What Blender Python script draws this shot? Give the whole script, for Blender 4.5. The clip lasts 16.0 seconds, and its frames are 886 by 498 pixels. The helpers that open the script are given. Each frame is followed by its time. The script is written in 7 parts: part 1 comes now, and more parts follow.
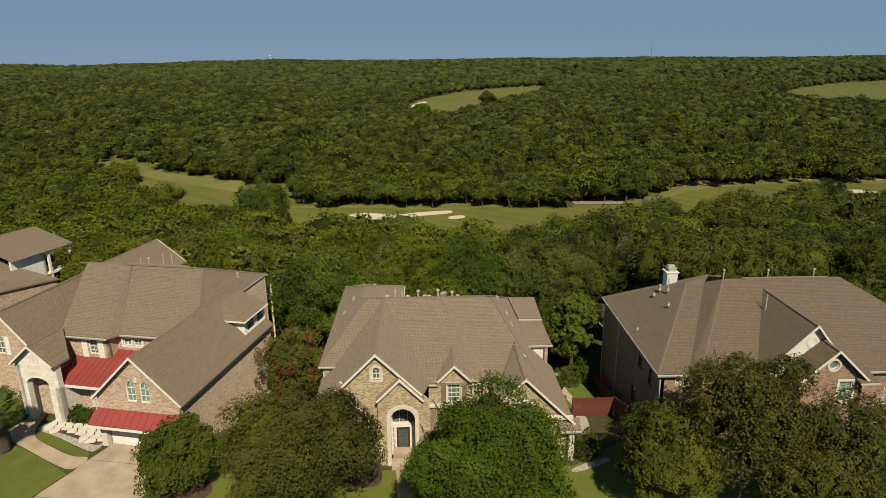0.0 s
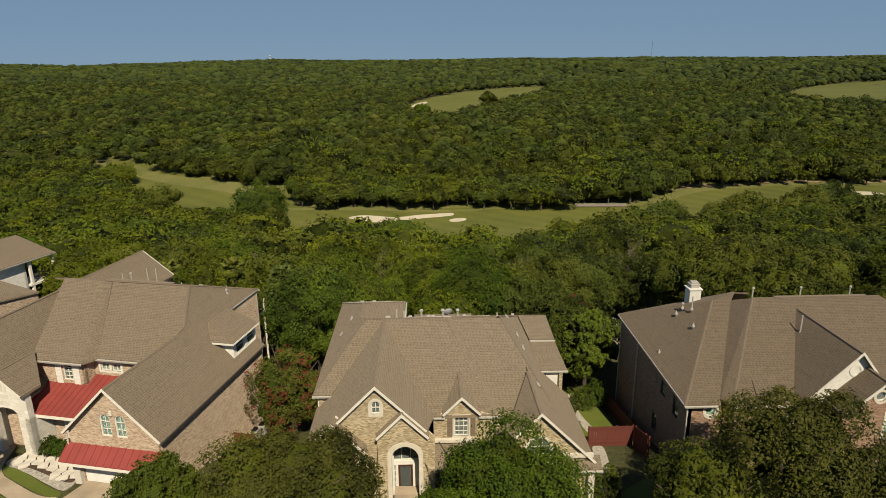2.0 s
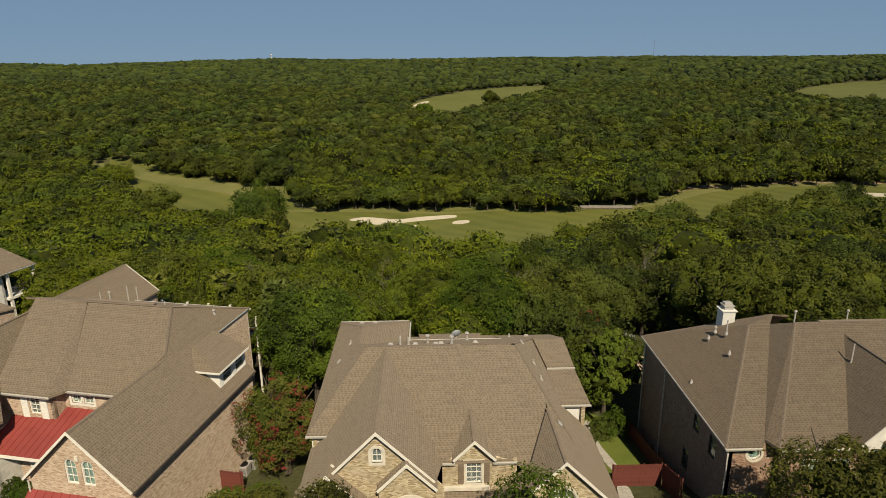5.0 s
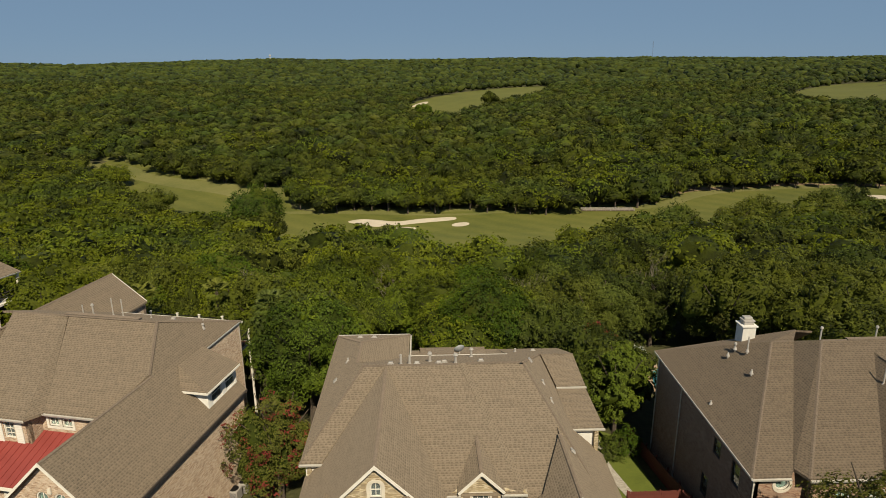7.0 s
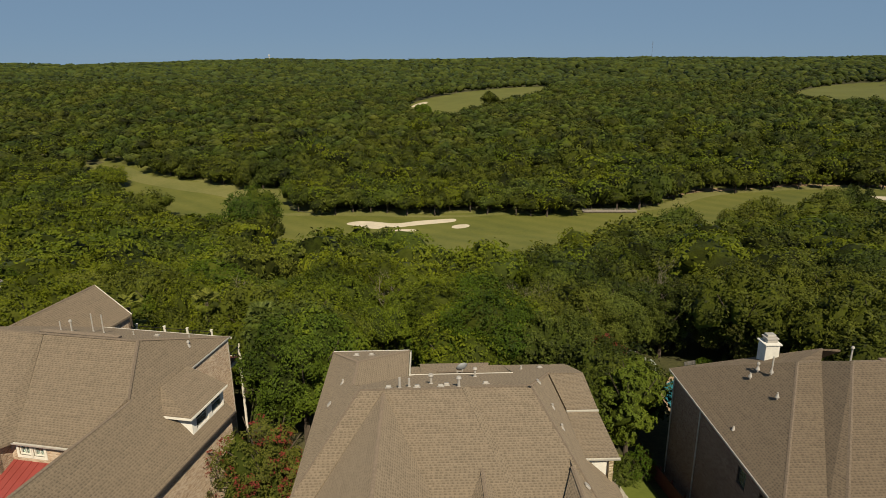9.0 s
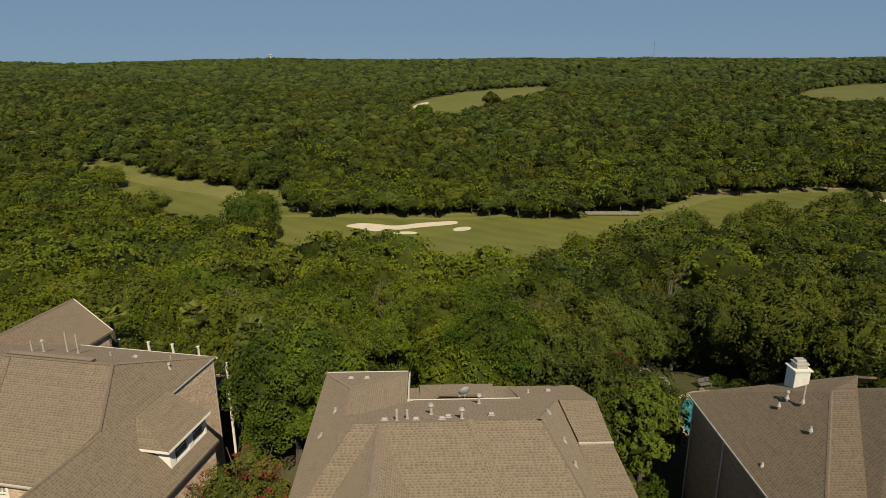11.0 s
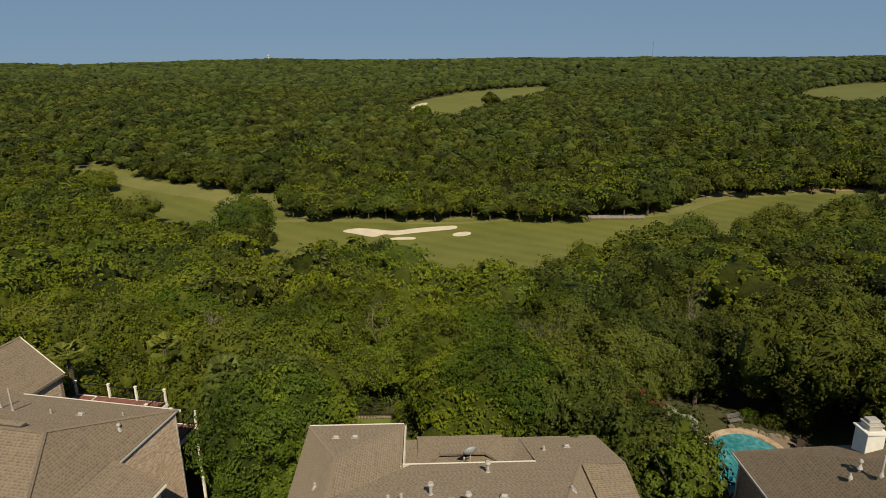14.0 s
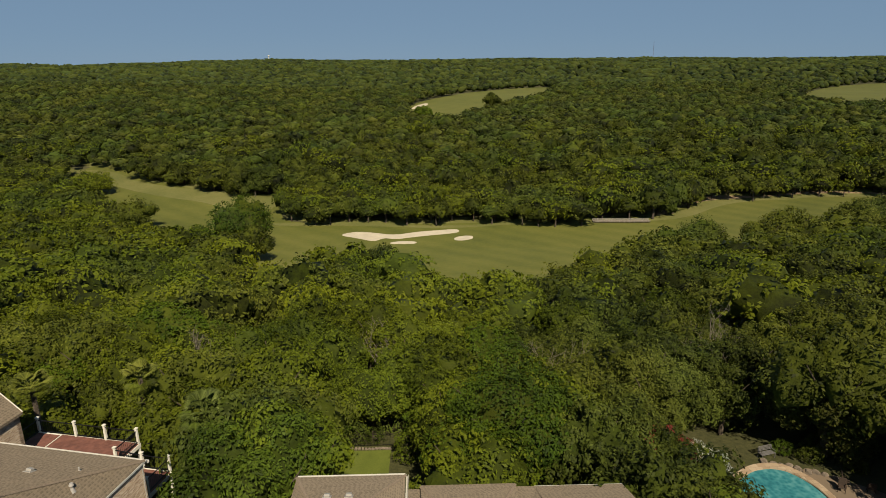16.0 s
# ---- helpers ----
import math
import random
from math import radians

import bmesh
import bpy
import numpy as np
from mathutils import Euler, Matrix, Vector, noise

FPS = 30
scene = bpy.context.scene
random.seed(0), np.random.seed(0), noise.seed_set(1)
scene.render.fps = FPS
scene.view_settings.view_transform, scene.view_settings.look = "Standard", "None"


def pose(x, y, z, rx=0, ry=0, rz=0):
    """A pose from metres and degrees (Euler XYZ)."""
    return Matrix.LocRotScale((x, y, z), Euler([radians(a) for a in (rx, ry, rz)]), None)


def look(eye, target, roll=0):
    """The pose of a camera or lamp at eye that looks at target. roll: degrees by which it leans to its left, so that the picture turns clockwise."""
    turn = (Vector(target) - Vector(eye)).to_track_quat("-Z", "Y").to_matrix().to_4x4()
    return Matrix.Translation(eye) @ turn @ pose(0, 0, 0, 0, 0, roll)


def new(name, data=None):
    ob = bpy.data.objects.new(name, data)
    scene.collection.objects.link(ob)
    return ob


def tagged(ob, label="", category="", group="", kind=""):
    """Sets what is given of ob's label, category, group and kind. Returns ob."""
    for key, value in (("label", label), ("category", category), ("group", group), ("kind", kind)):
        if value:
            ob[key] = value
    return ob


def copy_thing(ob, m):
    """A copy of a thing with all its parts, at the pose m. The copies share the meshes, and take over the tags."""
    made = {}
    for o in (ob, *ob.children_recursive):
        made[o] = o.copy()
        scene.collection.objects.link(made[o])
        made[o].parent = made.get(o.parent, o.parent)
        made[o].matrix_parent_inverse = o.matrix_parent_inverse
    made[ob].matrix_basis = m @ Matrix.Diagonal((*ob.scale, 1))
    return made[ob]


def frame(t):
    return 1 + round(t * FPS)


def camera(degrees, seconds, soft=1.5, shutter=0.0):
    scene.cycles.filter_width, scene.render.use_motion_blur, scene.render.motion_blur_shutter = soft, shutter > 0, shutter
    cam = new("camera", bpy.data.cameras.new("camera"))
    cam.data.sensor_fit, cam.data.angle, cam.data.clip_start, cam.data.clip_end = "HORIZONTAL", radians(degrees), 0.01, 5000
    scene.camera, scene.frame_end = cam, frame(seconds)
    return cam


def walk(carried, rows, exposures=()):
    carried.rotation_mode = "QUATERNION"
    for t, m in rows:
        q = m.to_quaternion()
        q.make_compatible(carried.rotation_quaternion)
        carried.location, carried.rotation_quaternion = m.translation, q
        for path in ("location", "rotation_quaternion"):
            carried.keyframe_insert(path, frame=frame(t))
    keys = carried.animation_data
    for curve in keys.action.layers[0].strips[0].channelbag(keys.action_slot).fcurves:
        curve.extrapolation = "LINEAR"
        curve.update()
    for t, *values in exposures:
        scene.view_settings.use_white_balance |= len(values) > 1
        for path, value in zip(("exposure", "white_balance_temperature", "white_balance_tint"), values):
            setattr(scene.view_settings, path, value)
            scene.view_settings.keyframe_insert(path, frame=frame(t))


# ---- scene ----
cam = camera(69.9, 16.0, 0.8)
PATH = [
    (0, (-0.478, -0.088, 27.112), (-0.424, 1.825, 26.532), -0.5),
    (0.5, (-0.521, 1.022, 27.122), (-0.467, 2.935, 26.542), -0.5),
    (1, (-0.621, 2.125, 27.126), (-0.567, 4.038, 26.546), -0.5),
    (1.5, (-0.695, 3.233, 27.116), (-0.64, 5.146, 26.535), -0.5),
    (2, (-0.76, 4.309, 27.099), (-0.706, 6.222, 26.519), -0.5),
    (2.5, (-0.835, 5.31, 27.098), (-0.781, 7.223, 26.517), -0.5),
    (3, (-0.941, 6.212, 27.091), (-0.887, 8.124, 26.51), -0.5),
    (3.5, (-1.036, 7.021, 27.062), (-0.981, 8.934, 26.481), -0.5),
    (4, (-1.09, 7.785, 27.071), (-1.036, 9.697, 26.489), -0.5),
    (4.2, (-1.099, 8.105, 27.067), (-1.047, 10.017, 26.485), -0.5),
    (6.3, (-1.244, 11.244, 26.952), (-1.195, 13.157, 26.369), -0.5),
    (6.5, (-1.285, 11.507, 26.954), (-1.231, 13.42, 26.373), -0.5),
    (7, (-1.356, 12.268, 26.952), (-1.302, 14.181, 26.371), -0.4),
    (7.5, (-1.402, 13.023, 26.924), (-1.347, 14.936, 26.343), -0.4),
    (8, (-1.421, 13.816, 26.914), (-1.366, 15.729, 26.333), -0.5),
    (8.5, (-1.422, 14.617, 26.885), (-1.367, 16.53, 26.304), -0.4),
    (9, (-1.426, 15.397, 26.903), (-1.37, 17.31, 26.322), -0.4),
    (9.2, (-1.455, 15.7, 26.908), (-1.396, 17.613, 26.328), -0.5),
    (11.3, (-1.365, 19.488, 26.903), (-1.312, 21.401, 26.322), -0.2),
    (11.5, (-1.358, 19.874, 26.901), (-1.304, 21.787, 26.32), -0.4),
    (12, (-1.329, 20.962, 26.925), (-1.274, 22.875, 26.344), -0.4),
    (12.5, (-1.296, 22.15, 26.922), (-1.241, 24.063, 26.341), -0.4),
    (13, (-1.272, 23.362, 26.952), (-1.217, 25.275, 26.371), -0.4),
    (13.5, (-1.287, 24.533, 26.982), (-1.231, 26.446, 26.401), -0.4),
    (14, (-1.282, 25.773, 26.973), (-1.226, 27.686, 26.392), -0.4),
    (14.5, (-1.309, 27.089, 26.956), (-1.253, 29.002, 26.375), -0.3),
    (15, (-1.307, 28.434, 26.912), (-1.252, 30.348, 26.332), -0.5),
    (15.5, (-1.366, 29.68, 26.871), (-1.311, 31.593, 26.291), -0.5),
    (16, (-1.49, 31.005, 26.843), (-1.435, 32.919, 26.263), -0.4),
]
walk(cam, [(t, look(eye, target, roll)) for t, eye, target, roll in PATH])

# ---------------------------------------------------------------- light
SUN_AZ, SUN_EL = 10.5, 45.0        # degrees the sun stands to the right of straight behind, and its height
scene.view_settings.exposure = 0.0
world = bpy.data.worlds.new("world")
scene.world = world
world.use_nodes = True
wn = world.node_tree
sky = wn.nodes.new("ShaderNodeTexSky")
sky.sky_type = 'NISHITA'
sky.sun_disc = False
sky.sun_elevation = radians(SUN_EL)
sky.sun_rotation = radians(180 - SUN_AZ)
sky.dust_density, sky.ozone_density, sky.air_density = 0.05, 1.6, 0.42
wn.nodes["Background"].inputs["Strength"].default_value = 0.050
haze = wn.nodes.new("ShaderNodeMix")        # even haze low in the sky, thinning upwards
haze.data_type = 'RGBA'
haze.inputs[7].default_value = (3.62, 5.68, 8.15, 1)
up = wn.nodes.new("ShaderNodeSeparateXYZ")
wn.links.new(wn.nodes.new("ShaderNodeTexCoord").outputs["Generated"], up.inputs[0])
thin = wn.nodes.new("ShaderNodeMapRange")
thin.interpolation_type = 'SMOOTHSTEP'
for k, v in enumerate((0.16, 0.75, 0.86, 0.2)):
    thin.inputs[k + 1].default_value = v
wn.links.new(up.outputs[2], thin.inputs[0])
wn.links.new(thin.outputs[0], haze.inputs[0])
wn.links.new(sky.outputs[0], haze.inputs[6])
wn.links.new(haze.outputs[2], wn.nodes["Background"].inputs["Color"])
sun = new("sun", bpy.data.lights.new("sun", 'SUN'))
sun.data.energy, sun.data.angle, sun.data.color = 4.1, radians(0.53), (1.0, 0.89, 0.70)
_s = Vector((math.sin(radians(SUN_AZ)), -math.cos(radians(SUN_AZ)), math.tan(radians(SUN_EL))))
sun.matrix_world = look(_s * 100, (0, 0, 0))


# ---------------------------------------------------------------- materials
def material(name, rough=0.8, metal=0.0):
    m = bpy.data.materials.new(name)
    m.use_nodes = True
    b = m.node_tree.nodes["Principled BSDF"]
    b.inputs["Roughness"].default_value, b.inputs["Metallic"].default_value = rough, metal
    b.inputs["Diffuse Roughness"].default_value = 1.0 if rough > 0.5 else 0.0
    return m, m.node_tree, b


def node(nt, kind, links=None, **vals):
    n = nt.nodes.new(kind)
    for k, v in vals.items():
        setattr(n, k, v)
    for k, v in (links or {}).items():
        if isinstance(v, bpy.types.NodeSocket):
            nt.links.new(v, n.inputs[k])
        else:
            n.inputs[k].default_value = v
    return n


def ramp(nt, fac, *stops):
    r = nt.nodes.new("ShaderNodeValToRGB")
    e = r.color_ramp.elements
    while len(e) < len(stops):
        e.new(0.5)
    for el, (p, c) in zip(e, stops):
        el.position, el.color = p, (*c, 1)
    nt.links.new(fac, r.inputs[0])
    return r.outputs[0]


def mix(nt, fac, a, b, blend='MIX'):
    n = nt.nodes.new("ShaderNodeMix")
    n.data_type, n.blend_type = 'RGBA', blend
    for sock, v in ((n.inputs[0], fac), (n.inputs[6], a), (n.inputs[7], b)):
        if isinstance(v, bpy.types.NodeSocket):
            nt.links.new(v, sock)
        else:
            sock.default_value = v if isinstance(v, (int, float)) else (*v, 1)
    return n.outputs[2]


def maths(nt, op, a, b=0.0):
    n = nt.nodes.new("ShaderNodeMath")
    n.operation = op
    for sock, v in zip(n.inputs, (a, b)):
        if isinstance(v, bpy.types.NodeSocket):
            nt.links.new(v, sock)
        else:
            sock.default_value = v
    return n.outputs[0]


def bump(nt, b, height, strength=0.3, dist=0.02):
    n = node(nt, "ShaderNodeBump", {"Height": height, "Strength": strength, "Distance": dist})
    nt.links.new(n.outputs[0], b.inputs["Normal"])


def plain(name, col, rough=0.7, metal=0.0, var=0.12, scale=3.0):
    """Painted or cast surface with soft stains and a fine grain."""
    m, nt, b = material(name, rough, metal)
    tc = node(nt, "ShaderNodeTexCoord").outputs["Object"]
    n1 = node(nt, "ShaderNodeTexNoise", {"Vector": tc, "Scale": scale, "Detail": 6.0}).outputs[0]
    n2 = node(nt, "ShaderNodeTexNoise", {"Vector": tc, "Scale": scale * 30, "Detail": 3.0}).outputs[0]
    f = maths(nt, 'ADD', maths(nt, 'MULTIPLY', n1, 0.7), maths(nt, 'MULTIPLY', n2, 0.3))
    dark = tuple(c * (1 - var * 1.6) for c in col)
    lite = tuple(min(1, c * (1 + var)) for c in col)
    nt.links.new(ramp(nt, f, (0.3, dark), (0.7, lite)), b.inputs["Base Color"])
    bump(nt, b, n2, 0.15, 0.01)
    return m


def shingle_material(name, base, warm):
    """Laminated asphalt shingles; the layer 'UV' is metres along and up the slope."""
    m, nt, b = material(name, 0.9)
    b.inputs["Diffuse Roughness"].default_value = 0.45
    uv = node(nt, "ShaderNodeUVMap").outputs[0]
    sep = node(nt, "ShaderNodeSeparateXYZ", {0: uv})
    row = maths(nt, 'FLOOR', maths(nt, 'DIVIDE', sep.outputs[1], 0.15))
    rrow = node(nt, "ShaderNodeTexWhiteNoise", {"W": row}, noise_dimensions='1D').outputs[0]
    col = maths(nt, 'FLOOR', maths(nt, 'ADD', maths(nt, 'DIVIDE', sep.outputs[0], 0.19), maths(nt, 'MULTIPLY', rrow, 7.0)))
    cell = node(nt, "ShaderNodeCombineXYZ", {0: col, 1: row})
    rnd = node(nt, "ShaderNodeTexWhiteNoise", {"Vector": cell.outputs[0]}, noise_dimensions='2D').outputs[0]
    blot = node(nt, "ShaderNodeTexNoise", {"Vector": uv, "Scale": 0.35, "Detail": 5.0}).outputs[0]
    grain = node(nt, "ShaderNodeTexNoise", {"Vector": uv, "Scale": 60.0, "Detail": 2.0}).outputs[0]
    dark = tuple(c * 0.47 for c in base)
    col2 = maths(nt, 'FLOOR', maths(nt, 'ADD', maths(nt, 'DIVIDE', sep.outputs[0], 0.25), maths(nt, 'MULTIPLY', rrow, 19.0)))
    rnd2 = node(nt, "ShaderNodeTexWhiteNoise", {"Vector": node(nt, "ShaderNodeCombineXYZ", {0: col2, 1: row, 2: 5.0}).outputs[0]}, noise_dimensions='3D').outputs[0]
    tooth = maths(nt, 'FRACT', maths(nt, 'ADD', maths(nt, 'DIVIDE', sep.outputs[0], 0.25), maths(nt, 'MULTIPLY', rrow, 19.0)))
    notch = maths(nt, 'MULTIPLY', maths(nt, 'LESS_THAN', tooth, maths(nt, 'ADD', 0.25, maths(nt, 'MULTIPLY', rnd2, 0.55))), 0.52)
    notch = maths(nt, 'MULTIPLY', notch, maths(nt, 'LESS_THAN', maths(nt, 'FRACT', maths(nt, 'DIVIDE', sep.outputs[1], 0.15)), 0.62))
    # Shadow line of each course, painted as a darker band along its lower edge.
    butt_shade = maths(nt, 'LESS_THAN', maths(nt, 'FRACT', maths(nt, 'DIVIDE', sep.outputs[1], 0.15)), 0.3)
    notch = maths(nt, 'ADD', notch, maths(nt, 'MULTIPLY', butt_shade, 0.16))
    f = maths(nt, 'SUBTRACT', maths(nt, 'ADD', 0.6, maths(nt, 'ADD', maths(nt, 'MULTIPLY', rnd, 0.28), maths(nt, 'MULTIPLY', rrow, 0.16))), notch)
    c = ramp(nt, f, (0.0, dark), (0.4, tuple(0.86 * x for x in base)), (0.7, tuple(1.02 * x for x in base)), (1.0, tuple(x * 1.1 for x in warm)))
    c = mix(nt, maths(nt, 'MULTIPLY', blot, 0.22), c, tuple(x * 0.78 for x in base))
    c = mix(nt, maths(nt, 'MULTIPLY', grain, 0.35), c, tuple(x * 1.35 for x in base))
    nt.links.new(c, b.inputs["Base Color"])
    bump(nt, b, maths(nt, 'ADD', rnd, grain), 0.35, 0.015)
    return m


def brick_material(name, cols, mortar, w=0.21, h=0.075, blotch=(0.5, 0.5, 0.5)):
    m, nt, b = material(name, 0.88)
    uv = node(nt, "ShaderNodeUVMap").outputs[0]
    br = node(nt, "ShaderNodeTexBrick", {"Vector": uv, "Color1": (0, 0, 0, 1), "Color2": (1, 1, 1, 1), "Mortar": (0.5, 0.5, 0.5, 1), "Scale": 1.0,
              "Mortar Size": 0.009, "Brick Width": w, "Row Height": h, "Bias": 0.0})
    n1 = node(nt, "ShaderNodeTexNoise", {"Vector": uv, "Scale": 1.1, "Detail": 6.0}).outputs[0]
    n2 = node(nt, "ShaderNodeTexNoise", {"Vector": uv, "Scale": 45.0, "Detail": 3.0}).outputs[0]
    f = maths(nt, 'ADD', maths(nt, 'MULTIPLY', br.outputs[0], 0.8), maths(nt, 'MULTIPLY', n2, 0.25))
    c = ramp(nt, f, (0.05, cols[0]), (0.4, cols[1]), (0.7, cols[2]), (1.0, cols[3]))
    c = mix(nt, br.outputs[1], c, mortar)
    c = mix(nt, maths(nt, 'MULTIPLY', n1, 0.35), c, tuple(x * 0.6 for x in cols[1]))
    nt.links.new(c, b.inputs["Base Color"])
    bump(nt, b, maths(nt, 'SUBTRACT', maths(nt, 'MULTIPLY', n2, 0.3), br.outputs[1]), 0.6, 0.012)
    return m


def leaf_material(name, dark, mid, light, trans=0.10, fleck=2.4):
    """Foliage: leaves differ one by one, tree by tree and stand by stand, with fine flecks of leaf and gap."""
    m, nt, b = material(name, 0.6)
    geo = node(nt, "ShaderNodeNewGeometry")
    oi = node(nt, "ShaderNodeObjectInfo")
    pos = geo.outputs["Position"]
    stand = node(nt, "ShaderNodeTexNoise", {"Vector": pos, "Scale": 0.035, "Detail": 3.0}).outputs[0]
    big = node(nt, "ShaderNodeTexNoise", {"Vector": pos, "Scale": 0.16, "Detail": 3.0}).outputs[0]
    fine = node(nt, "ShaderNodeTexNoise", {"Vector": pos, "Scale": fleck, "Detail": 5.0, "Roughness": 0.7}).outputs[0]
    f = maths(nt, 'ADD', maths(nt, 'MULTIPLY', geo.outputs["Random Per Island"], 0.27), maths(nt, 'MULTIPLY', maths(nt, 'SUBTRACT', oi.outputs["Random"], 0.2), 0.3))
    f = maths(nt, 'ADD', f, maths(nt, 'MULTIPLY', maths(nt, 'SUBTRACT', big, 0.5), 0.85))
    f = maths(nt, 'ADD', f, maths(nt, 'MULTIPLY', maths(nt, 'SUBTRACT', fine, 0.42), 0.35))
    tuft = node(nt, "ShaderNodeTexNoise", {"Vector": pos, "Scale": min(1.0, fleck * 0.45), "Detail": 2.0}).outputs[0]
    f = maths(nt, 'ADD', f, maths(nt, 'MULTIPLY', maths(nt, 'SUBTRACT', tuft, 0.5), 0.45))
    c = ramp(nt, f, (0.02, tuple(0.68 * x for x in dark)), (0.37, mid), (0.85, light))
    warm = ramp(nt, stand, (0.38, (0.82, 0.92, 1.0)), (0.5, (1.0, 1.0, 0.9)), (0.62, (1.10, 1.06, 0.80)))
    c = mix(nt, 1.0, c, warm, 'MULTIPLY')
    nt.links.new(c, b.inputs["Base Color"])
    b.inputs["Specular IOR Level"].default_value = 0.12
    if not trans:
        bump(nt, b, fine, 0.7, 0.25)
    if trans:
        t = node(nt, "ShaderNodeBsdfTranslucent", {"Color": c})
        mx = node(nt, "ShaderNodeMixShader", {0: trans, 1: b.outputs[0], 2: t.outputs[0]})
        nt.links.new(mx.outputs[0], nt.nodes["Material Output"].inputs[0])
    return m


SHINGLE_A = shingle_material("shingles_brown", (0.229, 0.177, 0.118), (0.266, 0.203, 0.135))
SHINGLE_B = shingle_material("shingles_tan", (0.250, 0.195, 0.131), (0.284, 0.221, 0.150))
SHINGLE_C = shingle_material("shingles_dark", (0.176, 0.133, 0.088), (0.204, 0.155, 0.102))
BRICK_A = brick_material("brick_rose", ((0.25, 0.152, 0.095), (0.45, 0.31, 0.20), (0.59, 0.44, 0.30), (0.71, 0.59, 0.44)), (0.55, 0.46, 0.35), 0.2, 0.07)
BRICK_B = brick_material("brick_buff", ((0.21, 0.15, 0.08), (0.45, 0.35, 0.19), (0.61, 0.50, 0.31), (0.76, 0.67, 0.48)), (0.42, 0.35, 0.25), 0.2, 0.067)
BRICK_C = brick_material("brick_red", ((0.18, 0.085, 0.05), (0.30, 0.165, 0.10), (0.40, 0.245, 0.15), (0.52, 0.37, 0.25)), (0.44, 0.36, 0.27))
STONE = brick_material("limestone", ((0.62, 0.57, 0.47), (0.72, 0.67, 0.56), (0.78, 0.73, 0.63), (0.84, 0.80, 0.70)), (0.6, 0.55, 0.46), 0.55, 0.28)
WHITE = plain("white_trim_paint", (0.72, 0.68, 0.58), 0.6, 0.0, 0.06)
STUCCO = plain("white_siding", (0.74, 0.71, 0.63), 0.75, 0.0, 0.08)
GUTTER = plain("cream_gutter", (0.68, 0.64, 0.55), 0.45, 0.0, 0.06)
DARKTRIM = plain("dark_fascia", (0.075, 0.06, 0.05), 0.6)
PIPE = plain("vent_pipe", (0.50, 0.46, 0.40), 0.5, 0.0, 0.1)
CAPM = plain("ridge_cap", (0.225, 0.174, 0.124), 0.92, 0.0, 0.2, 8.0)


# ---------------------------------------------------------------- building helpers
def mesh_object(name, verts, faces, mat, parent=None, uvs=None, label="", smooth=False):
    me = bpy.data.meshes.new(name)
    me.from_pydata(verts, [], faces)
    if uvs is not None:
        lay = me.uv_layers.new(name="UVMap")
        lay.data.foreach_set("uv", np.asarray(uvs, dtype=np.float32).ravel())
    me.materials.append(mat)
    if smooth:
        me.polygons.foreach_set("use_smooth", [True] * len(me.polygons))
    ob = new(name, me)
    if parent is not None:
        ob.parent = parent
    if label:
        tagged(ob, label)
    return ob


def part(name, bm, mat, parent, label="", smooth=False):
    me = bpy.data.meshes.new(name)
    bm.to_mesh(me)
    bm.free()
    me.materials.append(mat)
    if smooth:
        me.polygons.foreach_set("use_smooth", [True] * len(me.polygons))
    ob = new(name, me)
    if parent is not None:
        ob.parent = parent
    if label:
        tagged(ob, label)
    return ob


def box(bm, c, s, rz=0.0, bevel=0.0, rx=0.0, ry=0.0):
    """A box of size s with its centre at c in bm."""
    m = pose(*c, rx, ry, rz) @ Matrix.Diagonal((*s, 1))
    vs = bmesh.ops.create_cube(bm, size=1.0, matrix=m)["verts"]
    if bevel:
        es = list({e for v in vs for e in v.link_edges})
        bmesh.ops.bevel(bm, geom=es, offset=bevel, segments=1, affect='EDGES')


def tube(bm, p, q, r0, r1=None, n=8):
    """A tapered tube from p to q."""
    p, q = Vector(p), Vector(q)
    d = q - p
    m = Matrix.Translation((p + q) / 2) @ d.to_track_quat("Z", "Y").to_matrix().to_4x4()
    bmesh.ops.create_cone(bm, cap_ends=True, segments=n, radius1=r0, radius2=r0 if r1 is None else r1, depth=d.length, matrix=m)


def beam(bm, p, q, w, h, drop=0.0):
    """A board from p to q, w wide and h high, its top edge along the line."""
    p, q = Vector(p), Vector(q)
    d = (q - p).normalized()
    side = d.cross(Vector((0, 0, 1)))
    side = side.normalized() if side.length > 1e-4 else Vector((1, 0, 0))
    up = side.cross(d)
    vs = []
    for e in (p, q):
        for a, b in ((-w / 2, -h - drop), (w / 2, -h - drop), (w / 2, -drop), (-w / 2, -drop)):
            vs.append(bm.verts.new(e + side * a + up * b))
    for f in ((0, 1, 2, 3), (7, 6, 5, 4), (0, 4, 5, 1), (1, 5, 6, 2), (2, 6, 7, 3), (3, 7, 4, 0)):
        bm.faces.new([vs[i] for i in f])


def clip(poly, axis, lo, hi):
    """The part of a convex polygon of (a, b) pairs with lo <= component <= hi."""
    for lim, sign in ((lo, 1), (hi, -1)):
        out = []
        for i, p in enumerate(poly):
            q = poly[(i + 1) % len(poly)]
            dp, dq = sign * (p[axis] - lim), sign * (q[axis] - lim)
            if dp >= 0:
                out.append(p)
            if dp * dq < 0:
                k = dp / (dp - dq)
                out.append((p[0] + k * (q[0] - p[0]), p[1] + k * (q[1] - p[1])))
        poly = out
        if len(poly) < 3:
            return []
    return poly


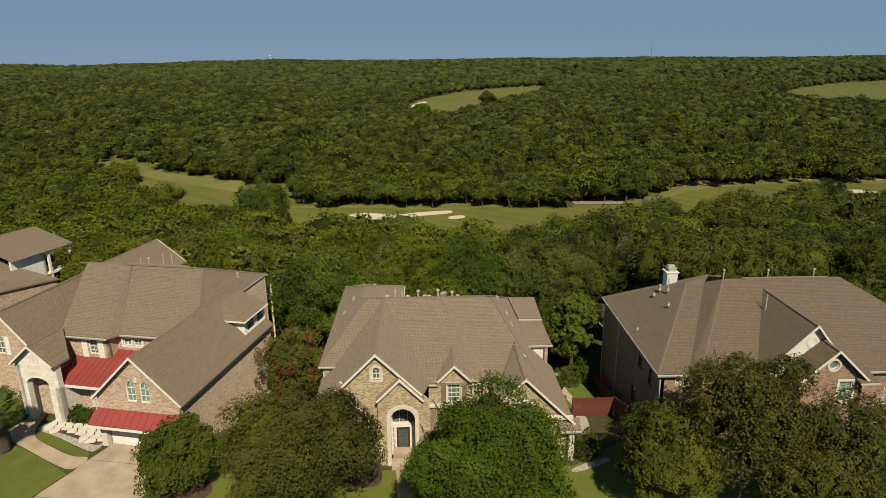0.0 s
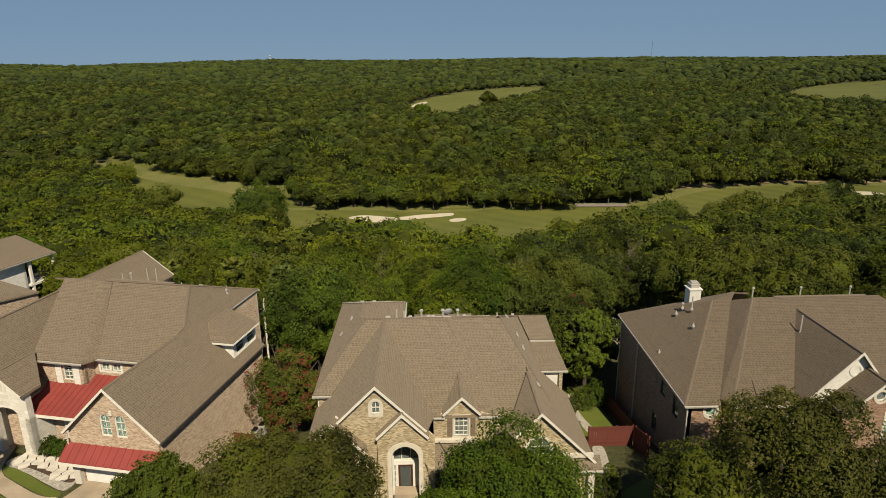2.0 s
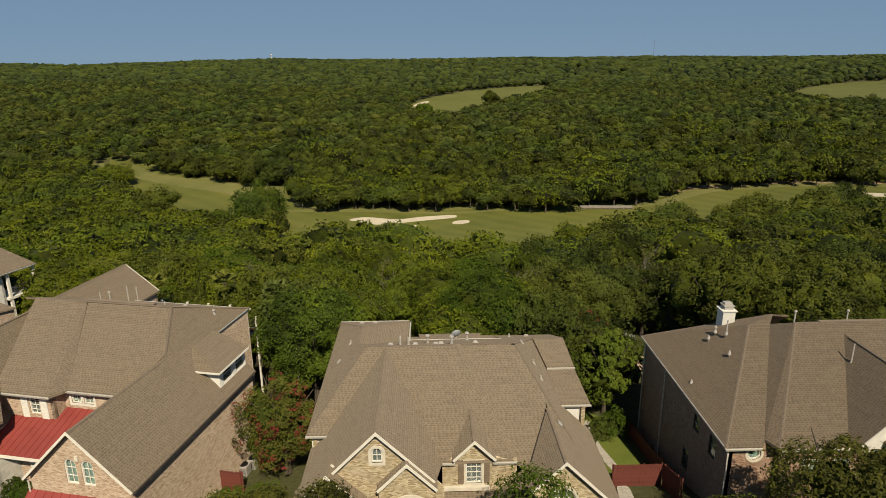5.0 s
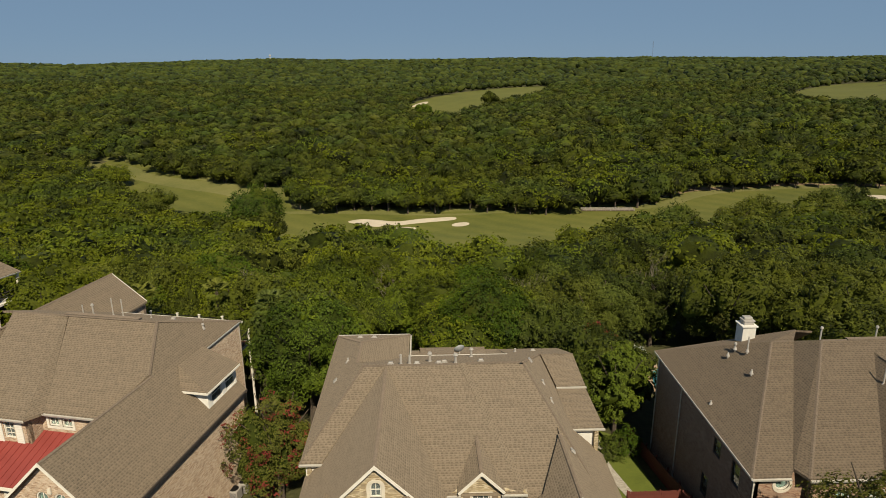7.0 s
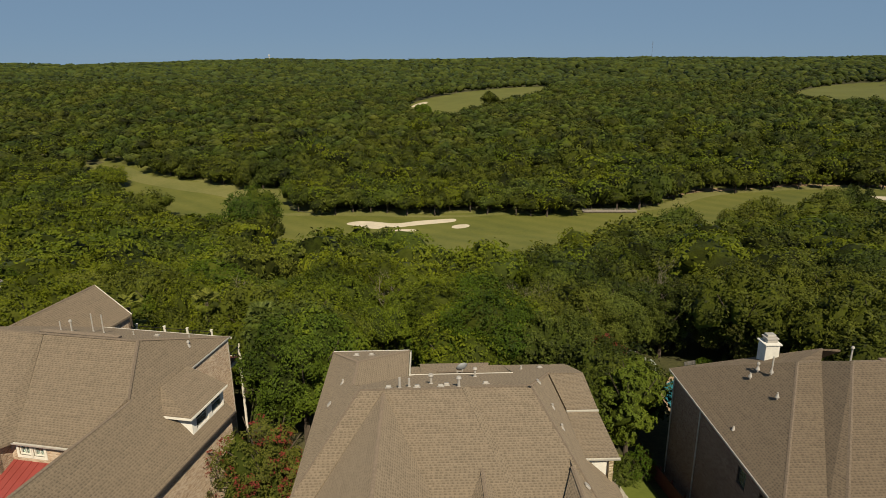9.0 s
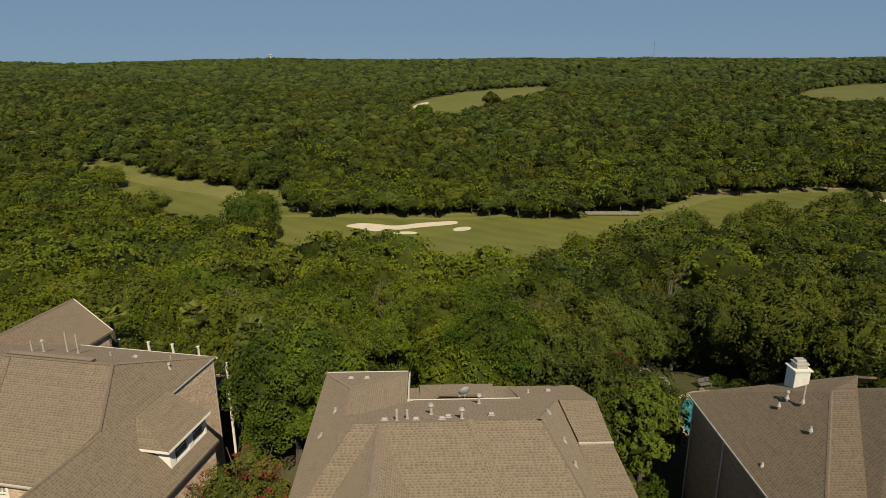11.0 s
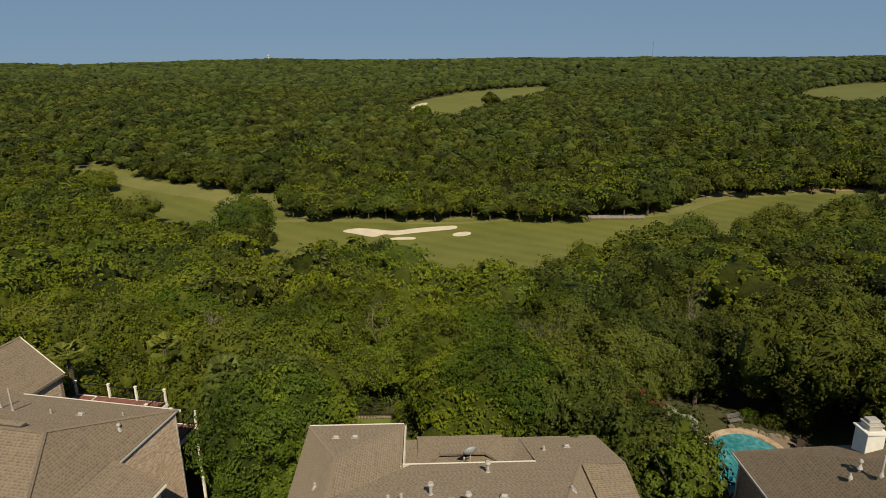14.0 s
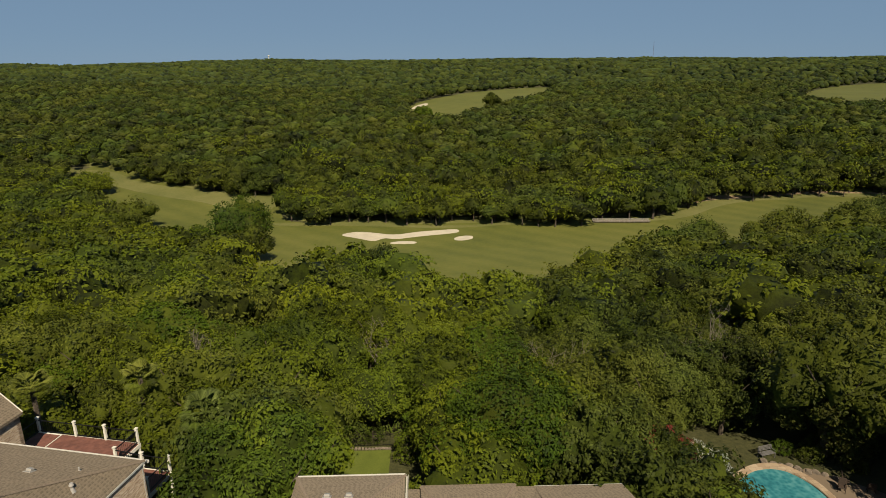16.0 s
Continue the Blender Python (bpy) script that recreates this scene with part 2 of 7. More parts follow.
def slope(parent, pts, mat, step=0.15, name="roof_slope", thick=0.14, label=""):
    """One roof plane: a deck and overlapping courses of shingles, each lifted at its lower edge. pts: convex, counter-clockwise from above."""
    pts = [Vector(p) for p in pts]
    n = Vector()
    for i, p in enumerate(pts):
        q = pts[(i + 1) % len(pts)]
        n += Vector(((p.y - q.y) * (p.z + q.z), (p.z - q.z) * (p.x + q.x), (p.x - q.x) * (p.y + q.y)))
    n.normalize()
    if n.z < 0:
        n = -n
        pts.reverse()
    along = Vector((0, 0, 1)).cross(n)
    along = along.normalized() if along.length > 1e-3 else Vector((1, 0, 0))
    up = n.cross(along)
    o = sum(pts, Vector()) / len(pts)
    flat = [((p - o).dot(along), (p - o).dot(up)) for p in pts]
    off = [(p - o).dot(n) for p in pts]
    verts, faces, uvs = [], [], []
    k = len(pts)
    if max(abs(x) for x in off) >= 0.03 and k > 3:
        for i in range(1, k - 1):
            slope(parent, [pts[0], pts[i], pts[i + 1]], mat, step, name, thick, label)
        return None
    for dz in (0.0, -thick):
        for p in pts:
            verts.append(p + Vector((0, 0, dz - 0.012)))
    faces.append(list(range(k)))
    faces.append(list(range(2 * k - 1, k - 1, -1)))
    uvs += [f for f in flat] + [flat[i - k] for i in range(2 * k - 1, k - 1, -1)]
    for i in range(k):
        j = (i + 1) % k
        faces.append([i, i + k, j + k, j])
        uvs += [flat[i], flat[i], flat[j], flat[j]]
    ob = mesh_object(name, [tuple(v) for v in verts], faces, mat, parent, uvs, label)
    verts, faces, uvs = [], [], []
    lo, hi = min(f[1] for f in flat), max(f[1] for f in flat)
    b = lo
    jag = random.Random(int(abs(o.x * 31 + o.y * 17 + o.z * 7) * 10))
    while b < hi:
        poly = clip(flat, 1, b, b + step)
        if len(poly) >= 3:
            base = len(verts)
            lift = 0.013 + jag.uniform(-0.003, 0.003)
            for a, c in poly:
                t = (c - b) / step
                verts.append(o + along * a + up * c + n * (lift * (1 - t) + 0.002))
                uvs.append((a, c - lo))
            faces.append(list(range(base, base + len(poly))))
            low = [i for i, (a, c) in enumerate(poly) if c - b < 1e-4]
            if len(low) == 2:
                i, j = low
                verts.append(o + along * poly[i][0] + up * poly[i][1] - n * 0.01)
                verts.append(o + along * poly[j][0] + up * poly[j][1] - n * 0.01)
                faces.append([base + j, base + i, len(verts) - 2, len(verts) - 1])
                uvs += [(poly[j][0], b - lo), (poly[i][0], b - lo), (poly[i][0], b - lo), (poly[j][0], b - lo)]
        b += step
    if faces:
        tagged(mesh_object("shingles", [tuple(v) for v in verts], faces, mat, ob, uvs), kind="stuff")
    return ob


def trim(parent, edges, mat, name="fascia", w=0.05, h=0.22, drop=0.0):
    for p, q in edges:
        bm = bmesh.new()
        beam(bm, p, q, w, h, drop)
        part(name, bm, mat, parent)


def caps(parent, edges, name="ridge_cap", w=0.22):
    """Folded cap shingles along ridges and hips, one mesh an edge."""
    for p, q in edges:
        p, q = Vector(p), Vector(q)
        d = (q - p)
        length = d.length
        d.normalize()
        side = d.cross(Vector((0, 0, 1))).normalized()
        upv = side.cross(d)
        bm = bmesh.new()
        s = 0.0
        while s < length - 0.05:
            e = min(length, s + 0.21)
            a, b2 = p + d * s, p + d * e
            v = [bm.verts.new(x) for x in (a - side * w / 2 - upv * 0.05 + upv * 0.03, a + upv * 0.055, a + side * w / 2 - upv * 0.05 + upv * 0.03,
                                           b2 - side * w / 2 - upv * 0.05 + upv * 0.012, b2 + upv * 0.035, b2 + side * w / 2 - upv * 0.05 + upv * 0.012)]
            bm.faces.new((v[0], v[1], v[4], v[3]))
            bm.faces.new((v[1], v[2], v[5], v[4]))
            bm.faces.new((v[0], v[2], v[1]))
            s += 0.2
        tagged(part(name, bm, CAPM, parent), kind="stuff")


def wall(parent, a, b, outline, mat, holes=(), thick=0.25, name="wall", label=""):
    """A wall from plan point a to b (outside on the right hand going a to b). outline: (along, z) corners; holes: lists of (along, z) corners."""
    a, b = Vector((*a, 0)), Vector((*b, 0))
    d = (b - a).normalized()
    nrm = Vector((d.y, -d.x, 0))
    bm = bmesh.new()
    uvl = bm.loops.layers.uv.new("UVMap")
    edges = []
    for loop in (outline, *holes):
        vs = [bm.verts.new(a + d * s + Vector((0, 0, z))) for s, z in loop]
        edges += [bm.edges.new((vs[i], vs[(i + 1) % len(vs)])) for i in range(len(vs))]
    bmesh.ops.triangle_fill(bm, edges=edges, use_beauty=True, normal=nrm)
    for f in bm.faces:
        if f.normal.dot(nrm) < 0:
            f.normal_flip()
    ext = bmesh.ops.extrude_face_region(bm, geom=bm.faces[:])
    bmesh.ops.translate(bm, vec=-nrm * thick, verts=[g for g in ext["geom"] if isinstance(g, bmesh.types.BMVert)])
    bmesh.ops.recalc_face_normals(bm, faces=bm.faces[:])
    for f in bm.faces:
        for lp in f.loops:
            r = lp.vert.co - a
            lp[uvl].uv = (r.dot(d) + r.dot(nrm), r.z)
    return part(name, bm, mat, parent, label)


def plan_pts(a, b, s, z, out=0.0):
    """The point s along the plan line a to b at height z, out metres outside of it."""
    a, b = Vector((*a, 0)), Vector((*b, 0))
    d = (b - a).normalized()
    return a + d * s + Vector((d.y, -d.x, 0)) * out + Vector((0, 0, z))


def house(name, x, y, rz, label):
    e = new(name)
    e.empty_display_size = 1
    e.matrix_world = pose(x, y, 0, 0, 0, rz)
    return tagged(e, label, "house", "houses along the street")


# ---------------------------------------------------------------- ground
HEIGHTS = ((-4000, 0.5), (-40, 0.3), (10, 0.1), (40, -0.3), (44, -1.2), (48, -2.9), (58, -4.9), (64, -5.6), (78, -5.9), (95, -9.5), (140, -19), (190, -28), (230, -33.2), (262, -34.6), (300, -34.2),
           (345, -31), (420, -25), (520, -18), (700, -11), (1000, -7), (1800, 0), (3000, 6), (9000, 12))
_hy = np.array([p[0] for p in HEIGHTS], float)
_hz = np.array([p[1] for p in HEIGHTS], float)


def ground_z(x, y):
    x, y = np.asarray(x, float), np.asarray(y, float)
    y = y - np.clip((-x - 15) * 0.4, 0, 7) * np.clip((110 - y) / 40, 0, 1)
    z = np.interp(y, _hy, _hz) * 0.5 + 0.25 * (np.interp(y - 3, _hy, _hz) + np.interp(y + 3, _hy, _hz))
    far = np.clip((y - 320) / 500, 0, 1)
    z = z + far * (5.0 * np.sin(x / 230 + 1.0) * np.cos(y / 310) + 3.0 * np.sin(x / 95 + y / 140))
    z = z + np.clip((y - 1500) / 2000, 0, 1) * (9 * np.sin(x / 900 + 2.0) + 5 * np.sin(x / 370 + y / 800))
    z = z - 0.0055 * np.clip(y - 1200, 0, 9000)
    return z - np.clip((y - 900) / 2500, 0, 1) * (np.clip(0.15 - x / 2600, 0, 1) * 9 - np.clip(x / 2600, 0, 1) * 12)


def inside(poly, x, y):
    """Whether points lie in a plan polygon (numpy arrays)."""
    x, y = np.asarray(x, float), np.asarray(y, float)
    r = np.zeros(x.shape, bool)
    n = len(poly)
    for i in range(n):
        (x0, y0), (x1, y1) = poly[i], poly[(i + 1) % n]
        if y0 == y1:
            continue
        c = ((y0 > y) != (y1 > y)) & (x < (x1 - x0) * (y - y0) / (y1 - y0) + x0)
        r ^= c
    return r


def rounded(poly, n=4):
    """Chaikin's corner cutting: a smooth closed outline from a rough one."""
    for _ in range(n):
        out = []
        for i, p in enumerate(poly):
            q = poly[(i + 1) % len(poly)]
            out += [(0.75 * p[0] + 0.25 * q[0], 0.75 * p[1] + 0.25 * q[1]), (0.25 * p[0] + 0.75 * q[0], 0.25 * p[1] + 0.75 * q[1])]
        poly = out
    return poly


def ground_material():
    """Lawn, meadow and leaf litter: dry and lush patches, with worn earth."""
    m, nt, b = material("ground_grass", 0.95)
    pos = node(nt, "ShaderNodeNewGeometry").outputs["Position"]
    n1 = node(nt, "ShaderNodeTexNoise", {"Vector": pos, "Scale": 0.12, "Detail": 6.0}).outputs[0]
    n2 = node(nt, "ShaderNodeTexNoise", {"Vector": pos, "Scale": 2.5, "Detail": 8.0, "Roughness": 0.7}).outputs[0]
    n3 = node(nt, "ShaderNodeTexNoise", {"Vector": pos, "Scale": 28.0, "Detail": 3.0}).outputs[0]
    c = ramp(nt, n2, (0.3, (0.030, 0.030, 0.010)), (0.5, (0.062, 0.062, 0.018)), (0.72, (0.115, 0.105, 0.038)))
    c = mix(nt, ramp(nt, n1, (0.5, (0, 0, 0)), (0.72, (1, 1, 1))), c, (0.12, 0.105, 0.05))
    c = mix(nt, maths(nt, 'MULTIPLY', n3, 0.5), c, (0.045, 0.046, 0.012))
    nt.links.new(c, b.inputs["Base Color"])
    bump(nt, b, maths(nt, 'ADD', n3, n2), 0.8, 0.05)
    return m


def turf_material(name, dark, mid, light, stripe=0.0):
    m, nt, b = material(name, 0.9)
    pos = node(nt, "ShaderNodeNewGeometry").outputs["Position"]
    n1 = node(nt, "ShaderNodeTexNoise", {"Vector": pos, "Scale": 0.035, "Detail": 7.0, "Roughness": 0.6}).outputs[0]
    n2 = node(nt, "ShaderNodeTexNoise", {"Vector": pos, "Scale": 0.8, "Detail": 5.0}).outputs[0]
    n3 = node(nt, "ShaderNodeTexNoise", {"Vector": pos, "Scale": 7.0, "Detail": 4.0, "Roughness": 0.7}).outputs[0]
    f = maths(nt, 'ADD', maths(nt, 'MULTIPLY', n1, 0.62), maths(nt, 'MULTIPLY', n2, 0.28))
    f = maths(nt, 'ADD', f, maths(nt, 'MULTIPLY', maths(nt, 'SUBTRACT', n3, 0.25), 0.36))
    if stripe:
        w = node(nt, "ShaderNodeTexWave", {"Vector": pos, "Scale": 0.045, "Distortion": 1.2, "Detail": 2.0}, bands_direction='DIAGONAL').outputs[1]
        f = maths(nt, 'ADD', f, maths(nt, 'MULTIPLY', maths(nt, 'SUBTRACT', w, 0.5), stripe))
    nt.links.new(ramp(nt, f, (0.32, dark), (0.52, mid), (0.75, light)), b.inputs["Base Color"])
    bump(nt, b, n2, 0.2, 0.03)
    return m


GROUND = ground_material()
FAIRWAY = turf_material("fairway_turf", (0.066, 0.077, 0.008), (0.103, 0.108, 0.014), (0.142, 0.137, 0.024), 0.10)
ROUGH = turf_material("rough_grass", (0.085, 0.095, 0.018), (0.135, 0.135, 0.032), (0.20, 0.18, 0.06))
LAWN = turf_material("lawn_turf", (0.068, 0.088, 0.010), (0.112, 0.135, 0.017), (0.165, 0.172, 0.033))
SAND = plain("bunker_sand", (0.52, 0.45, 0.33), 0.95, 0.0, 0.1, 0.4)
CONCRETE = plain("driveway_concrete", (0.41, 0.325, 0.225), 0.9, 0.0, 0.2, 0.7)
GRAVEL = plain("pale_gravel", (0.42, 0.38, 0.31), 0.95, 0.0, 0.35, 6.0)
FLAG = plain("flagstone", (0.66, 0.60, 0.50), 0.9, 0.0, 0.15, 2.0)
BOULDER = plain("weathered_boulder", (0.24, 0.19, 0.14), 0.95, 0.0, 0.35, 2.5)
MULCH = plain("mulch_bed", (0.09, 0.055, 0.035), 0.95, 0.0, 0.4, 4.0)


def spread(a, b, first, grow):
    out, s = [a], first
    while out[-1] < b:
        out.append(out[-1] + s)
        s *= grow
    return out


def build_ground():
    ys = list(np.arange(-60, 110, 1.25)) + list(np.arange(110, 330, 2.5)) + spread(330, 9000, 6, 1.045)
    ys = [-3000, -800, -200] + ys
    xs = list(np.arange(-70, 71, 1.25))
    right = spread(72.5, 7000, 4, 1.07)
    xs = [-v for v in reversed(right)] + xs + right
    X, Y = np.meshgrid(xs, ys)
    Z = ground_z(X, Y) - 2.0 * inside(POOL_PIT, X, Y)
    v = np.column_stack((X.ravel(), Y.ravel(), Z.ravel()))
    w = len(xs)
    i = np.arange((len(ys) - 1) * w).reshape(-1, w)[:, :-1].ravel()
    f = np.column_stack((i, i + 1, i + w + 1, i + w))
    return tagged(mesh_np("ground", v, f, GROUND, smooth=True), "grassy slope falling to the golf course and wooded hills", kind="structure")


def mesh_np(name, v, f, mat, parent=None, smooth=False):
    """A mesh from arrays: corners (n, 3) and faces (m, k) of one size."""
    v, f = np.asarray(v, np.float32), np.asarray(f, np.int32)
    me = bpy.data.meshes.new(name)
    me.vertices.add(len(v))
    me.vertices.foreach_set("co", v.ravel())
    me.loops.add(f.size)
    me.loops.foreach_set("vertex_index", f.ravel())
    me.polygons.add(len(f))
    me.polygons.foreach_set("loop_start", np.arange(0, f.size, f.shape[1], dtype=np.int32))
    me.polygons.foreach_set("loop_total", np.full(len(f), f.shape[1], np.int32))
    if smooth:
        me.polygons.foreach_set("use_smooth", np.ones(len(f), bool))
    me.update(calc_edges=True)
    me.materials.append(mat)
    ob = new(name, me)
    if parent is not None:
        ob.parent = parent
    return ob


def drape(name, poly, mat, lift=0.04, cell=2.5, label="", kind="structure", edge=0.0, base=None):
    """A sheet over a plan outline that follows the ground, lifted off it; its rim turns down into the ground."""
    bm = bmesh.new()
    vs = [bm.verts.new((x, y, 0)) for x, y in poly]
    es = [bm.edges.new((vs[i], vs[(i + 1) % len(vs)])) for i in range(len(vs))]
    bmesh.ops.triangle_fill(bm, edges=es, use_beauty=True, normal=(0, 0, 1))
    xs, ys = [p[0] for p in poly], [p[1] for p in poly]
    for ax, lo, hi in ((0, min(xs), max(xs)), (1, min(ys), max(ys))):
        c = math.ceil(lo / cell) * cell
        while c < hi:
            co = (c, 0, 0) if ax == 0 else (0, c, 0)
            no = (1, 0, 0) if ax == 0 else (0, 1, 0)
            bmesh.ops.bisect_plane(bm, geom=bm.verts[:] + bm.edges[:] + bm.faces[:], plane_co=co, plane_no=no, dist=1e-4)
            c += cell
    rim = [e for e in bm.edges if len(e.link_faces) == 1]
    ext = bmesh.ops.extrude_edge_only(bm, edges=rim)
    low = {g for g in ext["geom"] if isinstance(g, bmesh.types.BMVert)}
    for v in bm.verts:
        z = float(ground_z(v.co.x, v.co.y)) if base is None else base
        v.co.z = z + (-0.25 if v in low else lift)
    bmesh.ops.recalc_face_normals(bm, faces=bm.faces[:])
    ob = part(name, bm, mat, None)
    return tagged(ob, label, kind=kind)


POOL = rounded([(22.4, 72.6), (23.6, 73.6), (25.3, 74.6), (27.3, 74.6), (28.4, 73.2), (28.9, 71.6), (29.0, 69.0), (28.0, 65.5), (25.0, 63.8), (22.4, 65.5), (21.8, 69.0)], 3)
_pc = (25.4, 69.6)
POOL_PIT = [(_pc[0] + (x - _pc[0]) * 1.08, _pc[1] + (y - _pc[1]) * 1.08) for x, y in POOL]
build_ground()
GOLF = rounded([(-180, 380), (-172, 374), (-153, 366), (-140, 344), (-129, 342), (-110, 328), (-95, 323), (-80, 314), (-66, 318), (-62, 300), (-60, 282), (-54, 272), (-36, 270), (-13, 266),
                (9, 268), (34, 267), (45, 262), (73, 267), (97, 275), (109, 291), (129, 301), (156, 298), (165, 301), (177, 308), (197, 302), (225, 304), (320, 300), (320, 245), (215, 238),
                (176, 240), (163, 252), (148, 246), (128, 230), (116, 234), (104, 212), (92, 205), (70, 152), (76, 190), (82, 216), (64, 208), (46, 180), (36, 156), (22, 160), (8, 126),
                (0, 146), (-10, 172), (-19, 190), (-24, 152), (-33, 142), (-42, 172), (-56, 216), (-72, 236), (-88, 233), (-104, 252), (-128, 279), (-144, 299), (-160, 322), (-182, 352)], 2)
GOLF_EDGE = rounded([(-205, 392), (-180, 386), (-150, 376), (-134, 352), (-106, 338), (-60, 328), (-55, 300), (-50, 280), (-13, 276), (34, 277), (73, 276), (95, 284), (106, 300), (129, 311), (160, 309),
                     (180, 318), (225, 314), (320, 310), (320, 290), (190, 296), (110, 284), (90, 266), (45, 258), (-50, 266), (-66, 300), (-100, 318), (-160, 360)], 2)
drape("rough_edge", GOLF_EDGE, ROUGH, 0.03, 12.0, "dry yellow-green rough grass along the wood's edge")
BANK = rounded([(92, 272.5), (104, 288), (116, 296), (129, 302.5), (150, 300), (164, 302.5), (176, 310), (198, 303.5), (230, 306), (230, 309), (198, 308), (176, 314.5), (162, 308), (147, 305), (127, 308), (113, 302), (100, 292), (90, 276)], 2)
drape("earth_bank", BANK, plain("bare_tan_earth", (0.34, 0.23, 0.13), 0.95, 0.0, 0.3, 0.5), 0.09, 4.0, "bare tan earth bank along the fairway edge")
drape("fairway", GOLF, FAIRWAY, 0.05, 12.0, "mown green golf fairway below the woods")
CLEAR1 = rounded([(-18, 640), (32, 775), (84, 826), (166, 860), (150, 770), (118, 668), (66, 597), (40, 530), (20, 500), (-6, 494), (-15, 530)], 2)
drape("fairway", CLEAR1, FAIRWAY, 0.1, 30.0, "distant mown fairway on the wooded hillside")
CLEAR2 = rounded([(372, 660), (440, 760), (520, 845), (640, 840), (700, 640), (450, 480), (345, 545), (328, 575), (332, 605)], 2)
drape("fairway", CLEAR2, FAIRWAY, 0.1, 30.0, "distant fairway among trees on the hillside")


# ---------------------------------------------------------------- trees
LEAF_OAK = leaf_material("oak_leaves", (0.036, 0.047, 0.007), (0.118, 0.135, 0.021), (0.216, 0.231, 0.045))
LEAF_BRIGHT = leaf_material("bright_leaves", (0.034, 0.058, 0.005), (0.088, 0.134, 0.010), (0.172, 0.215, 0.020))
LEAF_WOOD = leaf_material("woodland_leaves", (0.048, 0.062, 0.005), (0.132, 0.159, 0.011), (0.241, 0.262, 0.023))
FAR_LEAF = leaf_material("hillside_leaves", (0.027, 0.039, 0.004), (0.093, 0.116, 0.016), (0.195, 0.220, 0.035), 0.0, 1.3)
FAR_OAK = leaf_material("hillside_oak_leaves", (0.027, 0.033, 0.006), (0.087, 0.100, 0.017), (0.186, 0.195, 0.039), 0.0, 1.3)
LEAF_LIVE = leaf_material("live_oak_leaves", (0.030, 0.034, 0.007), (0.095, 0.100, 0.020), (0.203, 0.203, 0.051))
LEAF_DEEP = leaf_material("deep_green_leaves", (0.025, 0.045, 0.005), (0.073, 0.115, 0.010), (0.150, 0.200, 0.020))
# Hillside oak colour darkened and blued, standing in for distance haze on the ridge.
LEAF_RIDGE = leaf_material("haze_toned_ridge_leaves", (0.022, 0.030, 0.006), (0.064, 0.080, 0.016), (0.130, 0.150, 0.034), 0.0, 1.3)
BARK = plain("bark", (0.11, 0.085, 0.06), 0.95, 0.0, 0.35, 5.0)
# Darker than the leaves: the shade in a crown's gaps, put into the colour.
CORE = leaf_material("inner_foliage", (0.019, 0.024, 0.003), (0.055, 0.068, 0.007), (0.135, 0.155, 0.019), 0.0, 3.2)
rng = np.random.default_rng(7)


def crown_shape(rx, rz, boughs, seed, low=-0.35):
    """Centres and radii of the boughs of an uneven crown about the origin."""
    r = np.random.default_rng(seed)
    k = np.arange(boughs)
    phi = k * 2.399963 + r.uniform(0, 6) + r.normal(0, 0.22, boughs)
    h = low + (0.97 - low) * (k + 0.5) / boughs
    h = np.clip(h + r.normal(0, 0.09, boughs), low, 0.98)
    rad = np.sqrt(np.clip(1 - h * h, 0.02, 1))
    reach = r.uniform(0.46, 0.84, boughs)
    c = np.column_stack((np.cos(phi) * rad * rx * reach, np.sin(phi) * rad * rx * reach, h * rz * reach))
    size = rx * r.uniform(0.22, 0.47, boughs) * (16 / boughs) ** 0.33
    return c, size


def tufts(c, size, per, seed, flat=0.8):
    """Twig ends over the outsides of the boughs: places, directions and sizes; those buried in a neighbouring bough are left out."""
    r = np.random.default_rng(seed + 900)
    n = len(c) * per
    own = np.repeat(np.arange(len(c)), per)
    d = r.normal(size=(n, 3))
    d[:, 2] = d[:, 2] * 0.85 + 0.28
    out = c / (np.linalg.norm(c, axis=1)[:, None] + 1e-6)
    d = d / np.linalg.norm(d, axis=1)[:, None] + out[own] * 0.55
    d /= np.linalg.norm(d, axis=1)[:, None]
    sq = np.array([1, 1, flat])
    p = c[own] + d * (size[own] * r.uniform(0.74, 1.16, n))[:, None] * sq
    gap = np.linalg.norm((p[:, None, :] - c[None]) / sq, axis=2) / size[None]
    gap[np.arange(n), own] = 9.0
    ok = gap.min(1) > 0.84
    return p[ok], d[ok], (size[own] * r.uniform(0.26, 0.46, n))[ok]


def leaf_quads(c, size, per, leaf, seed, tuft=9, spray=0.9):
    """Leaves as small four-cornered blades, gathered in domed tufts at the twig ends."""
    p0, d0, s0 = tufts(c, size, per, seed)
    r = np.random.default_rng(seed)
    n = len(p0) * tuft
    d = np.repeat(d0, tuft, 0) + r.normal(0, spray, (n, 3)) + np.array([0, 0, 0.25])
    d /= np.linalg.norm(d, axis=1)[:, None]
    p = np.repeat(p0, tuft, 0) + d * (np.repeat(s0, tuft) * r.uniform(0.55, 1.1, n))[:, None]
    nrm = d * 1.5 + np.repeat(d0, tuft, 0) * 0.5 + r.normal(0, 0.5, (n, 3))
    nrm /= np.linalg.norm(nrm, axis=1)[:, None]
    a = np.cross(nrm, r.normal(size=(n, 3)))
    a /= np.linalg.norm(a, axis=1)[:, None]
    b = np.cross(nrm, a)
    L = (leaf * r.uniform(0.65, 1.35, n))[:, None]
    q = np.stack((p - a * L, p - b * L * 0.55 + nrm * L * 0.12, p + a * L, p + b * L * 0.55 + nrm * L * 0.12), 1)
    return q.reshape(-1, 3), np.arange(4 * n).reshape(-1, 4)


